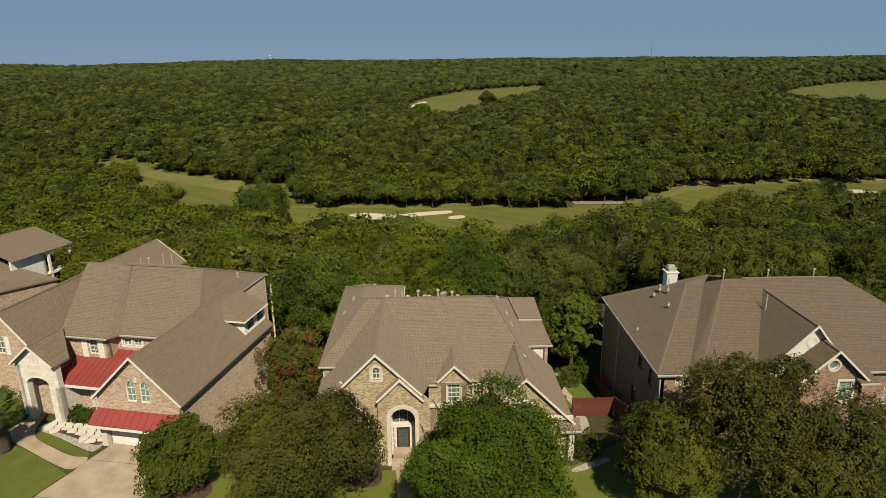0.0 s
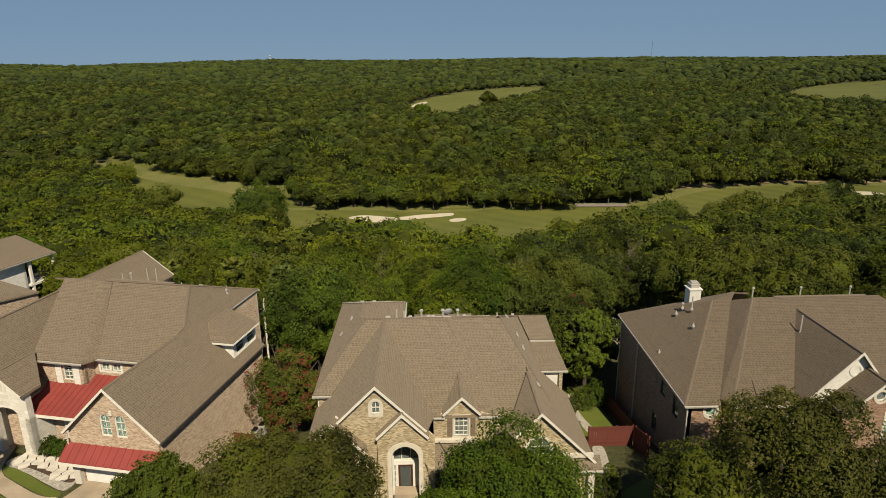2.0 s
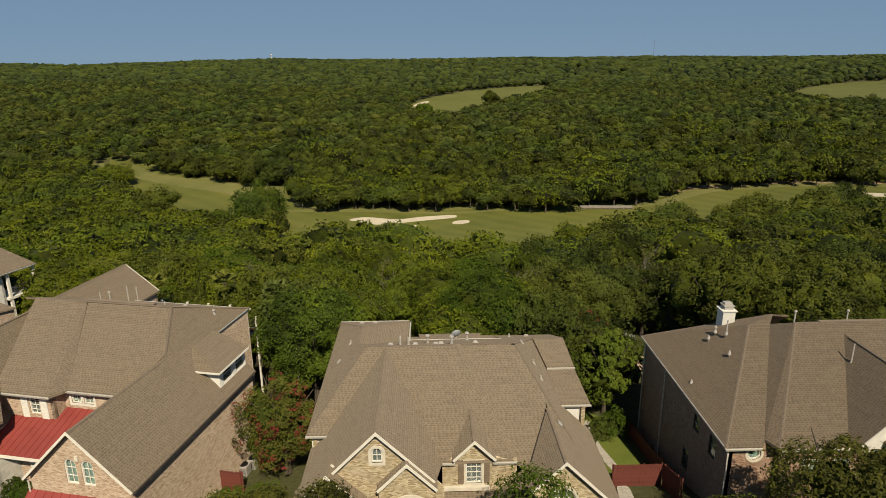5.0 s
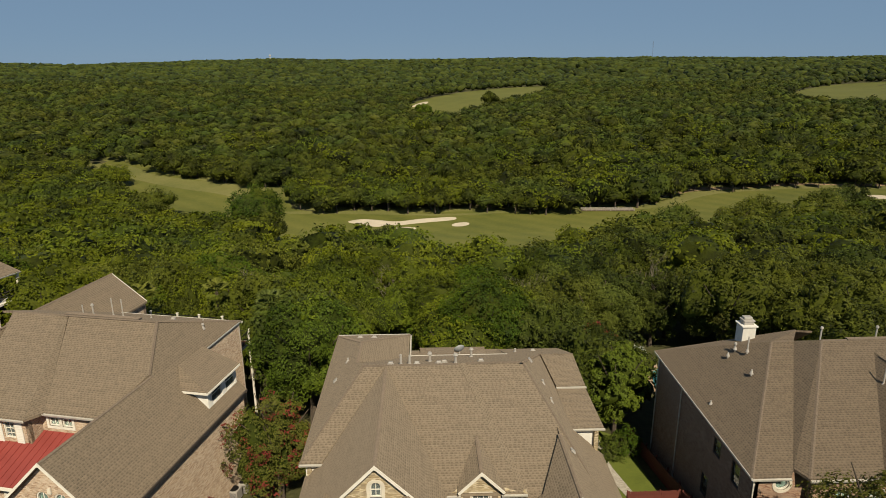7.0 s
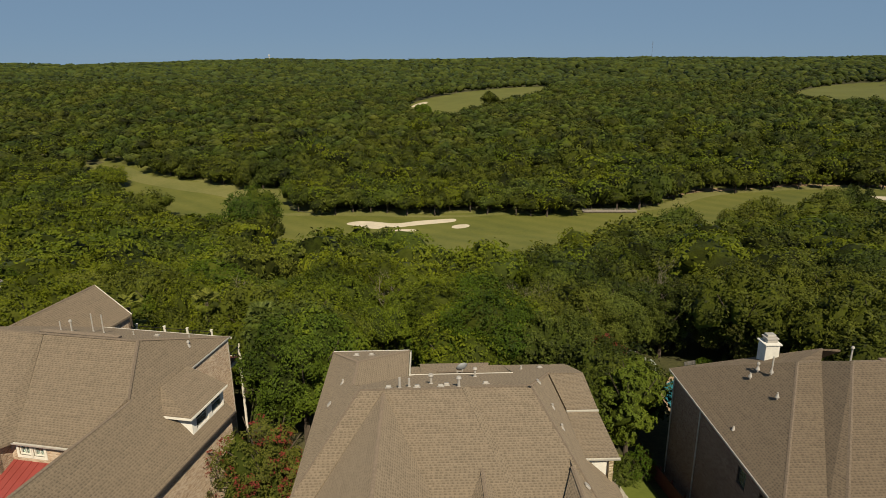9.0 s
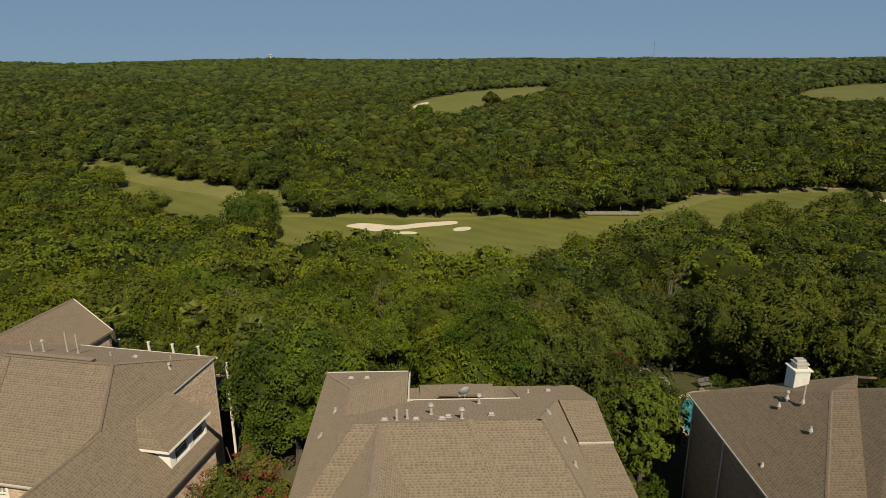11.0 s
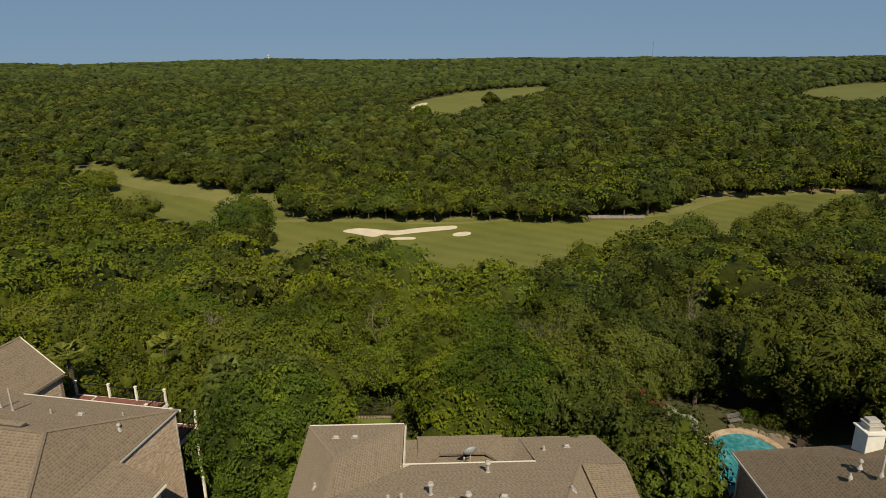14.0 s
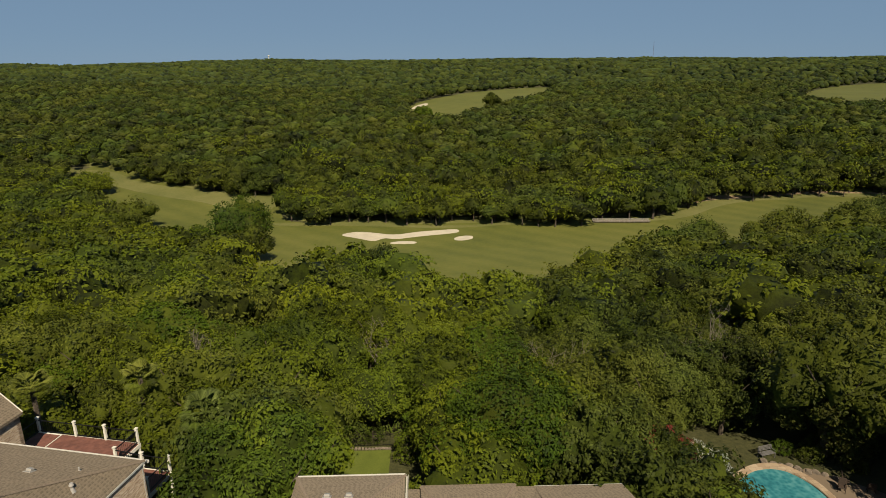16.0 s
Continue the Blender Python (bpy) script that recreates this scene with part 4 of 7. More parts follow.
# ---------------------------------------------------------------- house in the middle
def house_mid():
    h = house("house", 0, 0, 0, "buff brick house with tan shingle roof and arched entry")
    S = SHINGLE_B
    RZ, RY = 8.2, 48.8
    M = plane_z((0, 40.8, 4.6), 0, 0.45)
    K = plane_z((0, RY, RZ), 0, -0.42)
    L = plane_z((-8.75, 0, 4.72), 1.05, 0)
    R = plane_z((7.65, 0, 4.6), -1.2, 0)
    F = plane_z((0, 43.6, 4.75), 0, (RZ - 4.75) / (RY - 43.6))
    xl, xr = -8.75 + (RZ - 4.72) / 1.05, 7.65 - (RZ - 4.6) / 1.2
    G = plane_z((-4.0, 0, 8.15), 1.0, 0)
    G2 = plane_z((-4.0, 0, 8.15), -1.0, 0)
    M2 = plane_z((0, 40.8, 4.28), 0, 0.45)
    top = 49.17
    slope(h, on(M, (-0.6, 40.8), (3.6, 40.8), (0.6, RY), (-4.1, RY - 0.1)), S)
    slope(h, [M(3.6, 40.8), M2(3.6 + 0.5, 40.8), M2(0.6 + 0.5, top), M(0.6, RY)], S)
    slope(h, on(M2, (3.6 + 0.5, 40.8), (7.95, 40.8), (4.82, top), (0.6 + 0.5, top)), S)
    slope(h, on(K, (xl, RY), (0.6, RY), (0.6 + 0.5, top), (xr, top), (7.3, 56.4), (-2.3, 56.4), (-6.0, 50.2)), S)
    slope(h, on(K, (4.8, 56.3), (7.4, 55.6), (9.65, 55.6), (10.1, 63.0), (4.8, 63.0)), S)
    slope(h, on(L, (-8.75, 43.6), (-8.75, 61.0), (-6.0, 53.6), (-6.0, 50.6), (xl, RY)), S)
    slope(h, on(F, (-8.75, 43.6), (-7.5, 43.6), (-4.0, RY - 0.05), (xl, RY)), S)
    wr = plane_z((-6.0, 0, 7.6), -0.9, 0)
    slope(h, on(wr, (-6.0, 50.4), (-2.8, 56.0), (-2.8, 61.0), (-6.0, 53.6)), S)
    bk = plane_z((0, 61.0, 4.72), 0, -(7.6 - 4.72) / (61.0 - 53.6))
    slope(h, on(bk, (-8.75, 61.0), (-6.0, 53.6), (-2.8, 61.0)), S)
    slope(h, on(G, (-4.0, 38.4), (-4.0, 48.6), (-7.45, 44.0), (-8.6, 44.0), (-8.6, 38.4)), S)
    slope(h, on(G2, (-4.0, 38.4), (-0.9, 38.4), (-0.45, 40.8), (-4.0, 48.6)), S)
    slope(h, on(R, (4.775, top), (7.915, 40.8), (7.65, 57.37)), S)
    slope(h, [(7.6, 46.75, 4.62), (9.65, 46.75, 4.62), (9.65, 51.7, 4.72), (7.6, 51.7, 4.72)], S)
    slope(h, [(7.6, 51.6, 4.86), (9.65, 51.6, 4.86), (9.65, 55.7, 5.30), (7.2, 55.7, 5.34)], S)
    RG, RG2 = plane_z((6.2, 0, 6.05), 1.0, 0), plane_z((6.2, 0, 6.05), -1.0, 0)
    slope(h, on(RG, (6.2, 38.4), (6.2, 44.1), (4.7, 40.7), (2.6, 40.7), (2.6, 38.4)), S)
    slope(h, on(RG2, (6.2, 38.4), (9.75, 38.4), (9.75, 47.0), (6.2, 46.5)), S)
    slope(h, [(8.6, 38.0, 2.25), (10.1, 38.0, 2.25), (10.1, 38.9, 2.72), (8.6, 38.9, 2.72)], S)
    for s in (-1, 1):
        D = plane_z((1.4, 0, 6.05), -s * 1.0, 0)
        slope(h, on(D, (1.4, 40.55), (1.4, 44.1), (1.4 + s * 1.25, 41.4), (1.4 + s * 1.25, 40.55)), S)
        small = plane_z((-2.4, 0, 6.45), -s * 1.0, 0)
        slope(h, on(small, (-2.4, 38.0), (-2.4, 40.6), (-2.4 + s * 1.62, 39.6), (-2.4 + s * 1.62, 38.0)), S)
        bay = plane_z((-6.65, 0, 6.0), -s * 1.0, 0)
        slope(h, on(bay, (-6.65, 37.8), (-6.65, 39.4), (-6.65 + s * 2.0, 39.4), (-6.65 + s * 2.0, 37.8)), S)
    slope(h, [(-0.7, 38.9, 1.85), (4.2, 38.9, 1.85), (4.2, 41.05, 2.68), (-0.7, 41.05, 2.68)], S)
    # eaves beside the dormer
    for x0, x1 in ((-0.45, 0.3), (2.5, 3.9)):
        gutter(h, [((x0, 40.75, 4.55), (x1, 40.75, 4.55))])
    # lower roofs behind: a hipped breakfast bay
    slope(h, [(-2.75, 57.0, 4.05), (4.9, 57.0, 4.05), (4.9, 62.9, 2.3), (-2.75, 62.9, 2.3)], S)
    slope(h, [(-0.6, 59.2, 3.75), (2.2, 59.2, 3.75), (3.6, 62.9, 2.55), (-2.0, 62.9, 2.55)], S)
    slope(h, [(-0.6, 59.2, 3.75), (-2.0, 62.9, 2.55), (-1.9, 57.4, 3.8)], S)
    slope(h, [(2.2, 59.2, 3.75), (3.5, 57.4, 3.8), (3.6, 62.9, 2.55)], S)
    slope(h, [(3.3, 57.0, 4.08), (4.88, 56.3, 5.0), (4.88, 62.9, 2.3), (3.5, 62.9, 2.34)], S)
    caps(h, [((xl, RY, RZ), (0.6, RY, RZ)), ((1.1, top, 8.06), (xr, top, 8.06)), (L(-8.75, 43.6), (xl, RY, RZ)), (L(-8.75, 61.0), (-6.0, 53.6, 7.6)), ((-6.0, 50.4, 7.6), (-6.0, 53.6, 7.6)),
             ((-2.8, 61.0, 4.72), (-6.0, 53.6, 7.6)), ((4.775, top, 8.06), M2(7.5, 41.9)), ((xr, RY, RZ), K(7.65, 57.3)), ((-4, 38.4, 8.15), (-4, 48.4, 8.15)),
             ((6.2, 38.4, 6.05), (6.2, 44.0, 6.05)), ((1.4, 40.55, 6.05), (1.4, 44.0, 6.05)), ((-2.4, 38.0, 6.45), (-2.4, 40.0, 6.45)),
             ((-0.6, 59.2, 3.77), (2.2, 59.2, 3.77)), ((2.2, 59.2, 3.77), (3.6, 62.8, 2.6)), ((-0.6, 59.2, 3.77), (-2.0, 62.8, 2.6))])
    # walls
    a, b = (-8.4, 38.7), (9.3, 38.7)
    o = 8.4
    rw = arch_outline(-4.29 + o, 6.15, 0.58, 0.9)
    wall(h, a, b, [(s + o, z) for s, z in ((-8.4, -1.5), (-0.4, -1.5), (-0.4, 4.4), (-4.0, 8.0), (-8.4, 3.6))], BRICK_B, [rw, rect(-3.3 + o, -1.4, 2.1, 5.6)])
    window(h, a, b, rw, (1, 1), WHITE, CAST, None, "small round-headed gable window with white surround")
    a2, b2 = (-3.95, 38.25), (-0.85, 38.25)
    ar = arch_outline(0.85, -1.4, 1.68, 5.55, 14)
    wall(h, a2, b2, [(0, -1.5), (3.1, -1.5), (3.1, 4.75), (1.55, 6.3), (0, 4.75)], BRICK_B, [[(s, max(z, -1.35)) for s, z in ar]])
    ring_part(h, a2, b2, grow(ar, 0.27), ar, CAST, "arch_surround", 0.08, 0.3, "pale cast-stone arch round the entry")
    # entry recess with door, sidelight and transom
    e1, e2 = (-3.3, 39.75), (-1.2, 39.75)
    drs, sid, tra = rect(0.5, -1.0, 0.95, 2.75), rect(0.12, -1.0, 0.28, 2.75), rect(0.12, 2.05, 1.8, 2.0)
    wall(h, e1, e2, [(0, -1.5), (2.1, -1.5), (2.1, 4.6), (0, 4.6)], STUCCO, [drs, sid, tra])
    d = ring_part(h, e1, e2, drs, grow(drs, -0.13), DOORWOOD, "entry_door", -0.02, 0.08, "varnished wooden entry door with leaded glass")
    bm = bmesh.new()
    box(bm, plan_pts(e1, e2, 0.975, -0.75, -0.06), (0.72, 0.05, 0.32), bevel=0.01)
    part("door_panel", bm, DOORWOOD, d)
    bm = bmesh.new()
    box(bm, plan_pts(e1, e2, 0.975, 0.5, -0.07), (0.70, 0.02, 2.1))
    part("pane", bm, GLASS, d)
    bm = bmesh.new()
    tube(bm, plan_pts(e1, e2, 1.36, -0.05, 0.0), plan_pts(e1, e2, 1.36, 0.35, 0.0), 0.018)
    part("door_handle", bm, IRON, d)
    window(h, e1, e2, sid, (0, 5), WHITE, None, BLIND, "narrow sidelight with small panes")
    window(h, e1, e2, tra, (2, 0), WHITE, None, None, "wide transom window over the door")
    for p, q in (((-3.3, 39.75), (-3.3, 38.8)), ((-1.2, 38.8), (-1.2, 39.75))):
        wall(h, p, q, [(0, -1.5), (0.95, -1.5), (0.95, 4.6), (0, 4.6)], STUCCO)
    # dormer wall, shutters and band
    a3, b3 = (-0.45, 40.87), (3.9, 40.87)
    dw = rect(1.36, 3.05, 0.95, 1.45)
    wall(h, a3, b3, [(0, -1.5), (4.35, -1.5), (4.35, 4.55), (3.05, 4.75), (1.85, 5.9), (0.65, 4.75), (0, 4.55)], BRICK_B, [dw])
    window(h, a3, b3, dw, (2, 3), WHITE, CAST, None, "white sash window in the dormer")
    for s in (1.08, 2.59):
        bm = bmesh.new()
        box(bm, plan_pts(a3, b3, s, 3.8, 0.03), (0.34, 0.05, 1.5), bevel=0.01)
        for k in range(12):
            box(bm, plan_pts(a3, b3, s, 3.16 + 0.115 * k, 0.06), (0.26, 0.02, 0.05), rx=30)
        part("shutter", bm, plain("tan_shutter_paint", (0.22, 0.165, 0.11), 0.6), h, "tan louvred shutter")
    bm = bmesh.new()
    box(bm, (0.85, 40.72, 2.83), (2.9, 0.3, 0.22), bevel=0.03)
    part("sill_band", bm, CAST, h, "pale stone band under the dormer window")
    a4, b4 = (2.7, 38.7), (9.5, 38.7)
    gw = arch_outline(2.7, 2.9, 1.5, 1.3)
    wall(h, a4, b4, [(0, -1.5), (6.8, -1.5), (6.8, 2.4), (3.5, 5.8), (0, 2.4)], BRICK_B, [gw])
    window(h, a4, b4, gw, (2, 1), WHITE, CAST)
    bm = bmesh.new()
    box(bm, (8.55, 38.57, 2.95), (2.1, 0.2, 0.3), bevel=0.02)
    part("sill_band", bm, CAST, h)
    bm = bmesh.new()
    box(bm, (9.5, 38.45, 0.4), (0.4, 0.4, 3.6), bevel=0.03)
    part("porch_pier", bm, STONE, h, "square limestone pier")
    wall(h, (9.3, 38.95), (9.3, 62.6), [(0, -5), (23.4, -7), (23.4, 2.2), (16.5, 4.8), (7.7, 4.4), (7.7, 2.6), (0, 2.6)], BRICK_B)
    wall(h, (7.4, 46.95), (9.35, 46.95), [(0, 1.0), (1.95, 1.0), (1.95, 4.5), (0, 4.5)], STUCCO, thick=0.2)
    wall(h, (-8.4, 60.7), (-8.4, 39.2), [(0, -7), (21.5, -2), (21.5, 3.5), (17.0, 3.5), (16.9, 4.6), (0, 4.6)], BRICK_B)
    wall(h, (-8.5, 43.9), (-7.2, 43.9), [(0, 3.0), (1.3, 3.0), (1.3, 4.6), (0, 4.6)], STUCCO, thick=0.15)
    wall(h, (-3.0, 60.7), (-8.4, 60.7), [(0, -7), (5.4, -7), (5.4, 4.6), (0, 4.6)], BRICK_B)
    wall(h, (-3.0, 56.5), (-3.0, 60.9), [(0, -5), (4.4, -7), (4.4, 4.5), (0, 4.6)], BRICK_B)
    wall(h, (5.0, 56.6), (-3.0, 56.6), [(0, 2), (8, 2), (8, 4.8), (0, 4.8)], BRICK_B)
    wall(h, (9.6, 62.7), (-2.9, 62.7), [(0, -7), (12.5, -7), (12.5, 2.2), (0, 2.1)], BRICK_B)
    # gutters, rakes and fascia
    gutter(h, [((-2.8, 61.05, 4.72), (-8.75, 61.05, 4.72)), ((4.8, 56.45, 5.0), (-2.75, 56.45, 5.0)), ((-2.75, 56.5, 4.72), (-2.75, 61.05, 4.72)),
               ((7.6, 46.7, 4.6), (9.7, 46.7, 4.6)), ((7.6, 51.55, 4.84), (9.7, 51.55, 4.84)), ((-8.8, 43.55, 4.72), (-7.45, 43.55, 4.72)),
               ((8.6, 37.95, 2.25), (10.1, 37.95, 2.25)), ((10.15, 63.05, 2.15), (4.8, 63.05, 2.15))])
    rake(h, [((-4.0, 38.38, 8.17), (-6.5, 38.38, 5.67)), ((-4.0, 38.38, 8.17), (-0.9, 38.38, 5.07)), ((-2.4, 37.98, 6.47), (-4.02, 37.98, 4.85)),
             ((-2.4, 37.98, 6.47), (-0.78, 37.98, 4.85)), ((1.4, 40.53, 6.07), (0.15, 40.53, 4.82)), ((1.4, 40.53, 6.07), (2.65, 40.53, 4.82)),
             ((6.2, 38.38, 6.07), (9.75, 38.38, 2.52)), ((6.2, 38.38, 6.07), (2.6, 38.38, 2.45)), ((-6.65, 37.78, 6.02), (-8.65, 37.78, 4.02)),
             ((-6.65, 37.78, 6.02), (-4.65, 37.78, 4.02)), ((-6.5, 38.9, 5.95), (-4.3, 38.9, 4.05))])
    # vents and dish
    for p, t, c in (((-3.06, 48.95, 8.12), 0.72, 0), ((-2.52, 49.5, 7.88), 0.6, 0), ((-1.2, 50.8, 7.35), 0.55, 1), ((0.45, 49.2, 8.0), 0.55, 1), ((1.85, 54.4, 5.85), 0.55, 1),
                    ((5.78, 59.1, 3.87), 0.3, 0), ((-6.9, 52.5, 6.65), 0.25, 0), ((6.2, 49.5, 6.3), 0.25, 0), ((6.4, 47.6, 6.05), 0.28, 0)):
        vent_pipe(h, p, t, 0.075 if not c else 0.085, bool(c))
    for p in ((-3.72, 49.0, 8.15), (-2.04, 49.05, 8.12), (-0.64, 49.1, 8.1), (-0.27, 49.7, 7.85), (2.16, 50.1, 7.68), (7.35, 59.8, 3.6), (-6.55, 57.6, 6.06), (-5.47, 57.6, 6.06)):
        box_vent(h, p)
    for p, ry in (((-7.6, 51.0, 5.95), -46), ((5.6, 51.2, 7.1), 50), ((6.75, 43.0, 5.55), 45)):
        bm = bmesh.new()
        box(bm, (0, 0, 0.05), (0.34, 0.34, 0.12), bevel=0.03)
        bmesh.ops.transform(bm, matrix=pose(*p, 0, ry, 0), verts=bm.verts[:])
        part("roof_vent", bm, PIPE, h)
    return h


def dish_antenna():
    e = new("satellite_dish")
    e.matrix_world = pose(1.15, 57.6, 4.0)
    bm = bmesh.new()
    bmesh.ops.create_uvsphere(bm, u_segments=20, v_segments=12, radius=0.62)
    bmesh.ops.delete(bm, geom=[v for v in bm.verts if v.co.z > -0.42], context='VERTS')
    bmesh.ops.solidify(bm, geom=bm.faces[:], thickness=0.02)
    bmesh.ops.transform(bm, matrix=pose(0, 0, 0.95, 62, 0, 200) @ Matrix.Translation((0, 0, 0.5)), verts=bm.verts[:])
    part("reflector", bm, plain("grey_dish_paint", (0.36, 0.37, 0.37), 0.5), e, smooth=True)
    bm = bmesh.new()
    tube(bm, (0, 0, -0.3), (0, 0, 0.55), 0.03)
    tube(bm, (0, 0, 0.55), (0.1, 0.12, 0.9), 0.025)
    part("mast", bm, PIPE, e)
    bm = bmesh.new()
    tube(bm, (0.05, 0.05, 0.6), (-0.35, -0.35, 0.75), 0.015)
    box(bm, (-0.37, -0.37, 0.78), (0.1, 0.1, 0.14), bevel=0.01)
    part("feed_arm", bm, PIPE, e)
    tagged(e, "grey satellite dish mounted on the shingle roof", "satellite dish")


house_mid()
dish_antenna()


# ---------------------------------------------------------------- house with the red porch roofs (u right, v back)
def seam_roof(parent, pts, seam=0.42, label="red standing-seam metal roof"):
    """A metal roof plane with upstanding seams: pts front left, front right, back right, back left."""
    fl, fr, br, bl = (Vector(p) for p in pts)
    n = (fr - fl).cross(bl - fl).normalized()
    bm = bmesh.new()
    top = [bm.verts.new(p) for p in (fl, fr, br, bl)]
    low = [bm.verts.new(p - Vector((0, 0, 0.08))) for p in (fl, fr, br, bl)]
    bm.faces.new(top)
    bm.faces.new(low[::-1])
    for i in range(4):
        j = (i + 1) % 4
        bm.faces.new((top[i], low[i], low[j], top[j]))
    ob = part("metal_roof", bm, REDMETAL, parent, label)
    count = max(2, round((fr - fl).length / seam))
    for i in range(count + 1):
        k = i / count
        bm = bmesh.new()
        beam(bm, fl.lerp(fr, k) + n * 0.045, bl.lerp(br, k) + n * 0.045, 0.035, 0.05)
        part("seam", bm, REDMETAL, ob)
    return ob


def house_left():
    h = house("house", -17.8, 40.25, -12.5, "rose brick house with red metal porch roofs and garage")
    S = SHINGLE_A
    GR, GL = plane_z((0, 0, 3.66), -0.975, 0), plane_z((-7.2, 0, 3.66), 0.975, 0)
    A = plane_z((0, 5.0, 5.75), 0, 0.493)
    B = plane_z((0, 6.05, 5.7), 0, 0.566)
    R1 = plane_z((-5.2, 0, 9.4), -1.38, 0)
    BK = plane_z((0, 12.5, 9.4), 0, -0.4)
    slope(h, on(GR, (0, -0.35), (0, 14.4), (-3.1, 14.4), (-3.6, 9.0), (-3.6, -0.35)), S)
    slope(h, on(GL, (-3.6, -0.35), (-3.6, 9.1), (-5.1, 6.1), (-7.2, 6.1), (-7.2, -0.35)), S)
    slope(h, on(A, (-14.0, 5.0), (-9.75, 5.0), (-13.30, 12.4), (-16.7, 12.4)), S)
    slope(h, on(B, (-9.2, 6.05), (-5.1, 6.05), (-3.66, 8.95), (-5.2, 12.6), (-12.20, 12.6)), S)
    slope(h, [(-9.75, 5.0, 5.75), (-9.2, 6.05, 5.7), (-12.20, 12.5, 9.34), (-13.30, 12.4, 9.4)], S)
    slope(h, on(R1, (-5.2, 12.6), (-3.66, 8.9), (-3.12, 9.3), (-3.12, 20), (-5.2, 12.7)), S)
    slope(h, on(BK, (-17.6, 12.4), (-5.2, 12.5), (-3.12, 20), (-17.6, 20)), S)
    slope(h, [(-17.7, 12.6, 8.3), (-14.2, 12.6, 6.0), (-14.2, 23.6, 6.0), (-17.7, 24.0, 8.3)], S)
    slope(h, [(-17.7, 12.6, 8.3), (-17.7, 24.0, 8.3), (-21.2, 23.6, 6.0), (-21.2, 12.6, 6.0)], S)
    slope(h, [(-17.4, 2.9, 8.3), (-13.2, 2.9, 3.6), (-13.2, 6.0, 3.6), (-14.0, 6.4, 4.5), (-17.4, 12.3, 8.3)], S)
    slope(h, [(-17.4, 2.9, 8.3), (-17.4, 12.3, 8.3), (-23.0, 12.3, 3.6), (-23.0, 2.9, 3.6)], S)
    for s in (-1, 1):
        e = plane_z((-13.85, 0, 6.3), -s * 0.85, 0)
        slope(h, on(e, (-13.85, 1.6), (-13.85, 5.3), (-13.85 + s * 1.9, 3.4), (-13.85 + s * 1.9, 1.6)), S)
    caps(h, [((-3.6, -0.35, 7.17), (-3.6, 9.2, 7.17)), ((-16.7, 12.45, 9.42), (-5.2, 12.55, 9.42)), ((-5.2, 12.55, 9.42), (-3.66, 8.95, 7.3)), ((-5.2, 12.6, 9.42), (-3.12, 19.9, 6.5)),
             ((-17.7, 12.6, 8.32), (-17.7, 24.0, 8.32)), ((-17.4, 2.9, 8.32), (-17.4, 12.3, 8.32)), ((-13.85, 1.6, 6.32), (-13.85, 5.0, 6.32))])
    # a raised ridge vent behind the ridge
    bm = bmesh.new()
    beam(bm, (-12.9, 13.05, 9.3), (-6.9, 13.05, 9.3), 0.42, 0.1)
    part("ridge_vent", bm, DARKTRIM, h)
    bm = bmesh.new()
    beam(bm, (-12.85, 13.08, 9.34), (-6.95, 13.08, 9.34), 0.34, 0.06)
    part("ridge_vent", bm, CAPM, h)
    # walls
    ga, gb = (-7.0, 0.0), (-0.3, 0.0)
    w1, w2 = arch_outline(2.5, 3.5, 0.78, 1.65), arch_outline(3.6, 3.5, 0.78, 1.65)
    w1 = [(s, min(z, 5.05 + 0.25 * (z - 4.76))) if z > 4.76 else (s, z) for s, z in w1]
    w2 = [(s, min(z, 5.05 + 0.25 * (z - 4.76))) if z > 4.76 else (s, z) for s, z in w2]
    gd = rect(0.55, -0.75, 4.9, 2.15)
    wall(h, ga, gb, [(0, -1.5), (6.7, -1.5), (6.7, 3.7), (3.4, 6.95), (0, 3.7)], BRICK_A, [w1, w2, gd])
    for w in (w1, w2):
        window(h, ga, gb, w, (1, 2), WHITE, None, GREENGLASS, "white gable window with a green-tinted shade")
    bm = bmesh.new()
    box(bm, plan_pts(ga, gb, 3.44, 5.28, 0.04), (0.22, 0.1, 0.34), bevel=0.02)
    part("keystone", bm, CAST, h)
    door = None
    for k in range(4):
        bm = bmesh.new()
        box(bm, plan_pts(ga, gb, 3.0, -0.75 + 0.27 + 0.535 * k, -0.15), (4.86, 0.05, 0.525), bevel=0.012)
        for j in range(8):
            box(bm, plan_pts(ga, gb, 0.86 + 0.61 * j, -0.75 + 0.27 + 0.535 * k, -0.122), (0.48, 0.02, 0.36), bevel=0.008)
        if door is None:
            door = part("garage_door", bm, STUCCO, h, "cream panelled garage door")
        else:
            part("door_section", bm, STUCCO, door)
    for s in (0.25, 5.75):
        bm = bmesh.new()
        box(bm, plan_pts(ga, gb, s, 0.2, 0.1), (0.5, 0.35, 2.6), bevel=0.02)
        part("garage_pier", bm, STONE, h, "pale limestone pier beside the garage door")
    seam_roof(h, [(-7.2, -1.05, 1.95), (-0.1, -1.05, 1.95), (-0.1, 0.02, 2.75), (-7.2, 0.02, 2.75)], 0.55)
    trim(h, [((-7.2, -1.05, 1.88), (-0.1, -1.05, 1.88))], WHITE, "fascia", 0.06, 0.2)
    wall(h, (-0.2, 0.0), (-0.2, 14.2), [(0, -3), (14.2, -6), (14.2, 3.62), (0, 3.62)], BRICK_A)
    wall(h, (-3.17, 14.0), (-3.17, 19.8), [(0, 0), (5.8, -6), (5.8, 6.4), (0, 6.4)], BRICK_A)
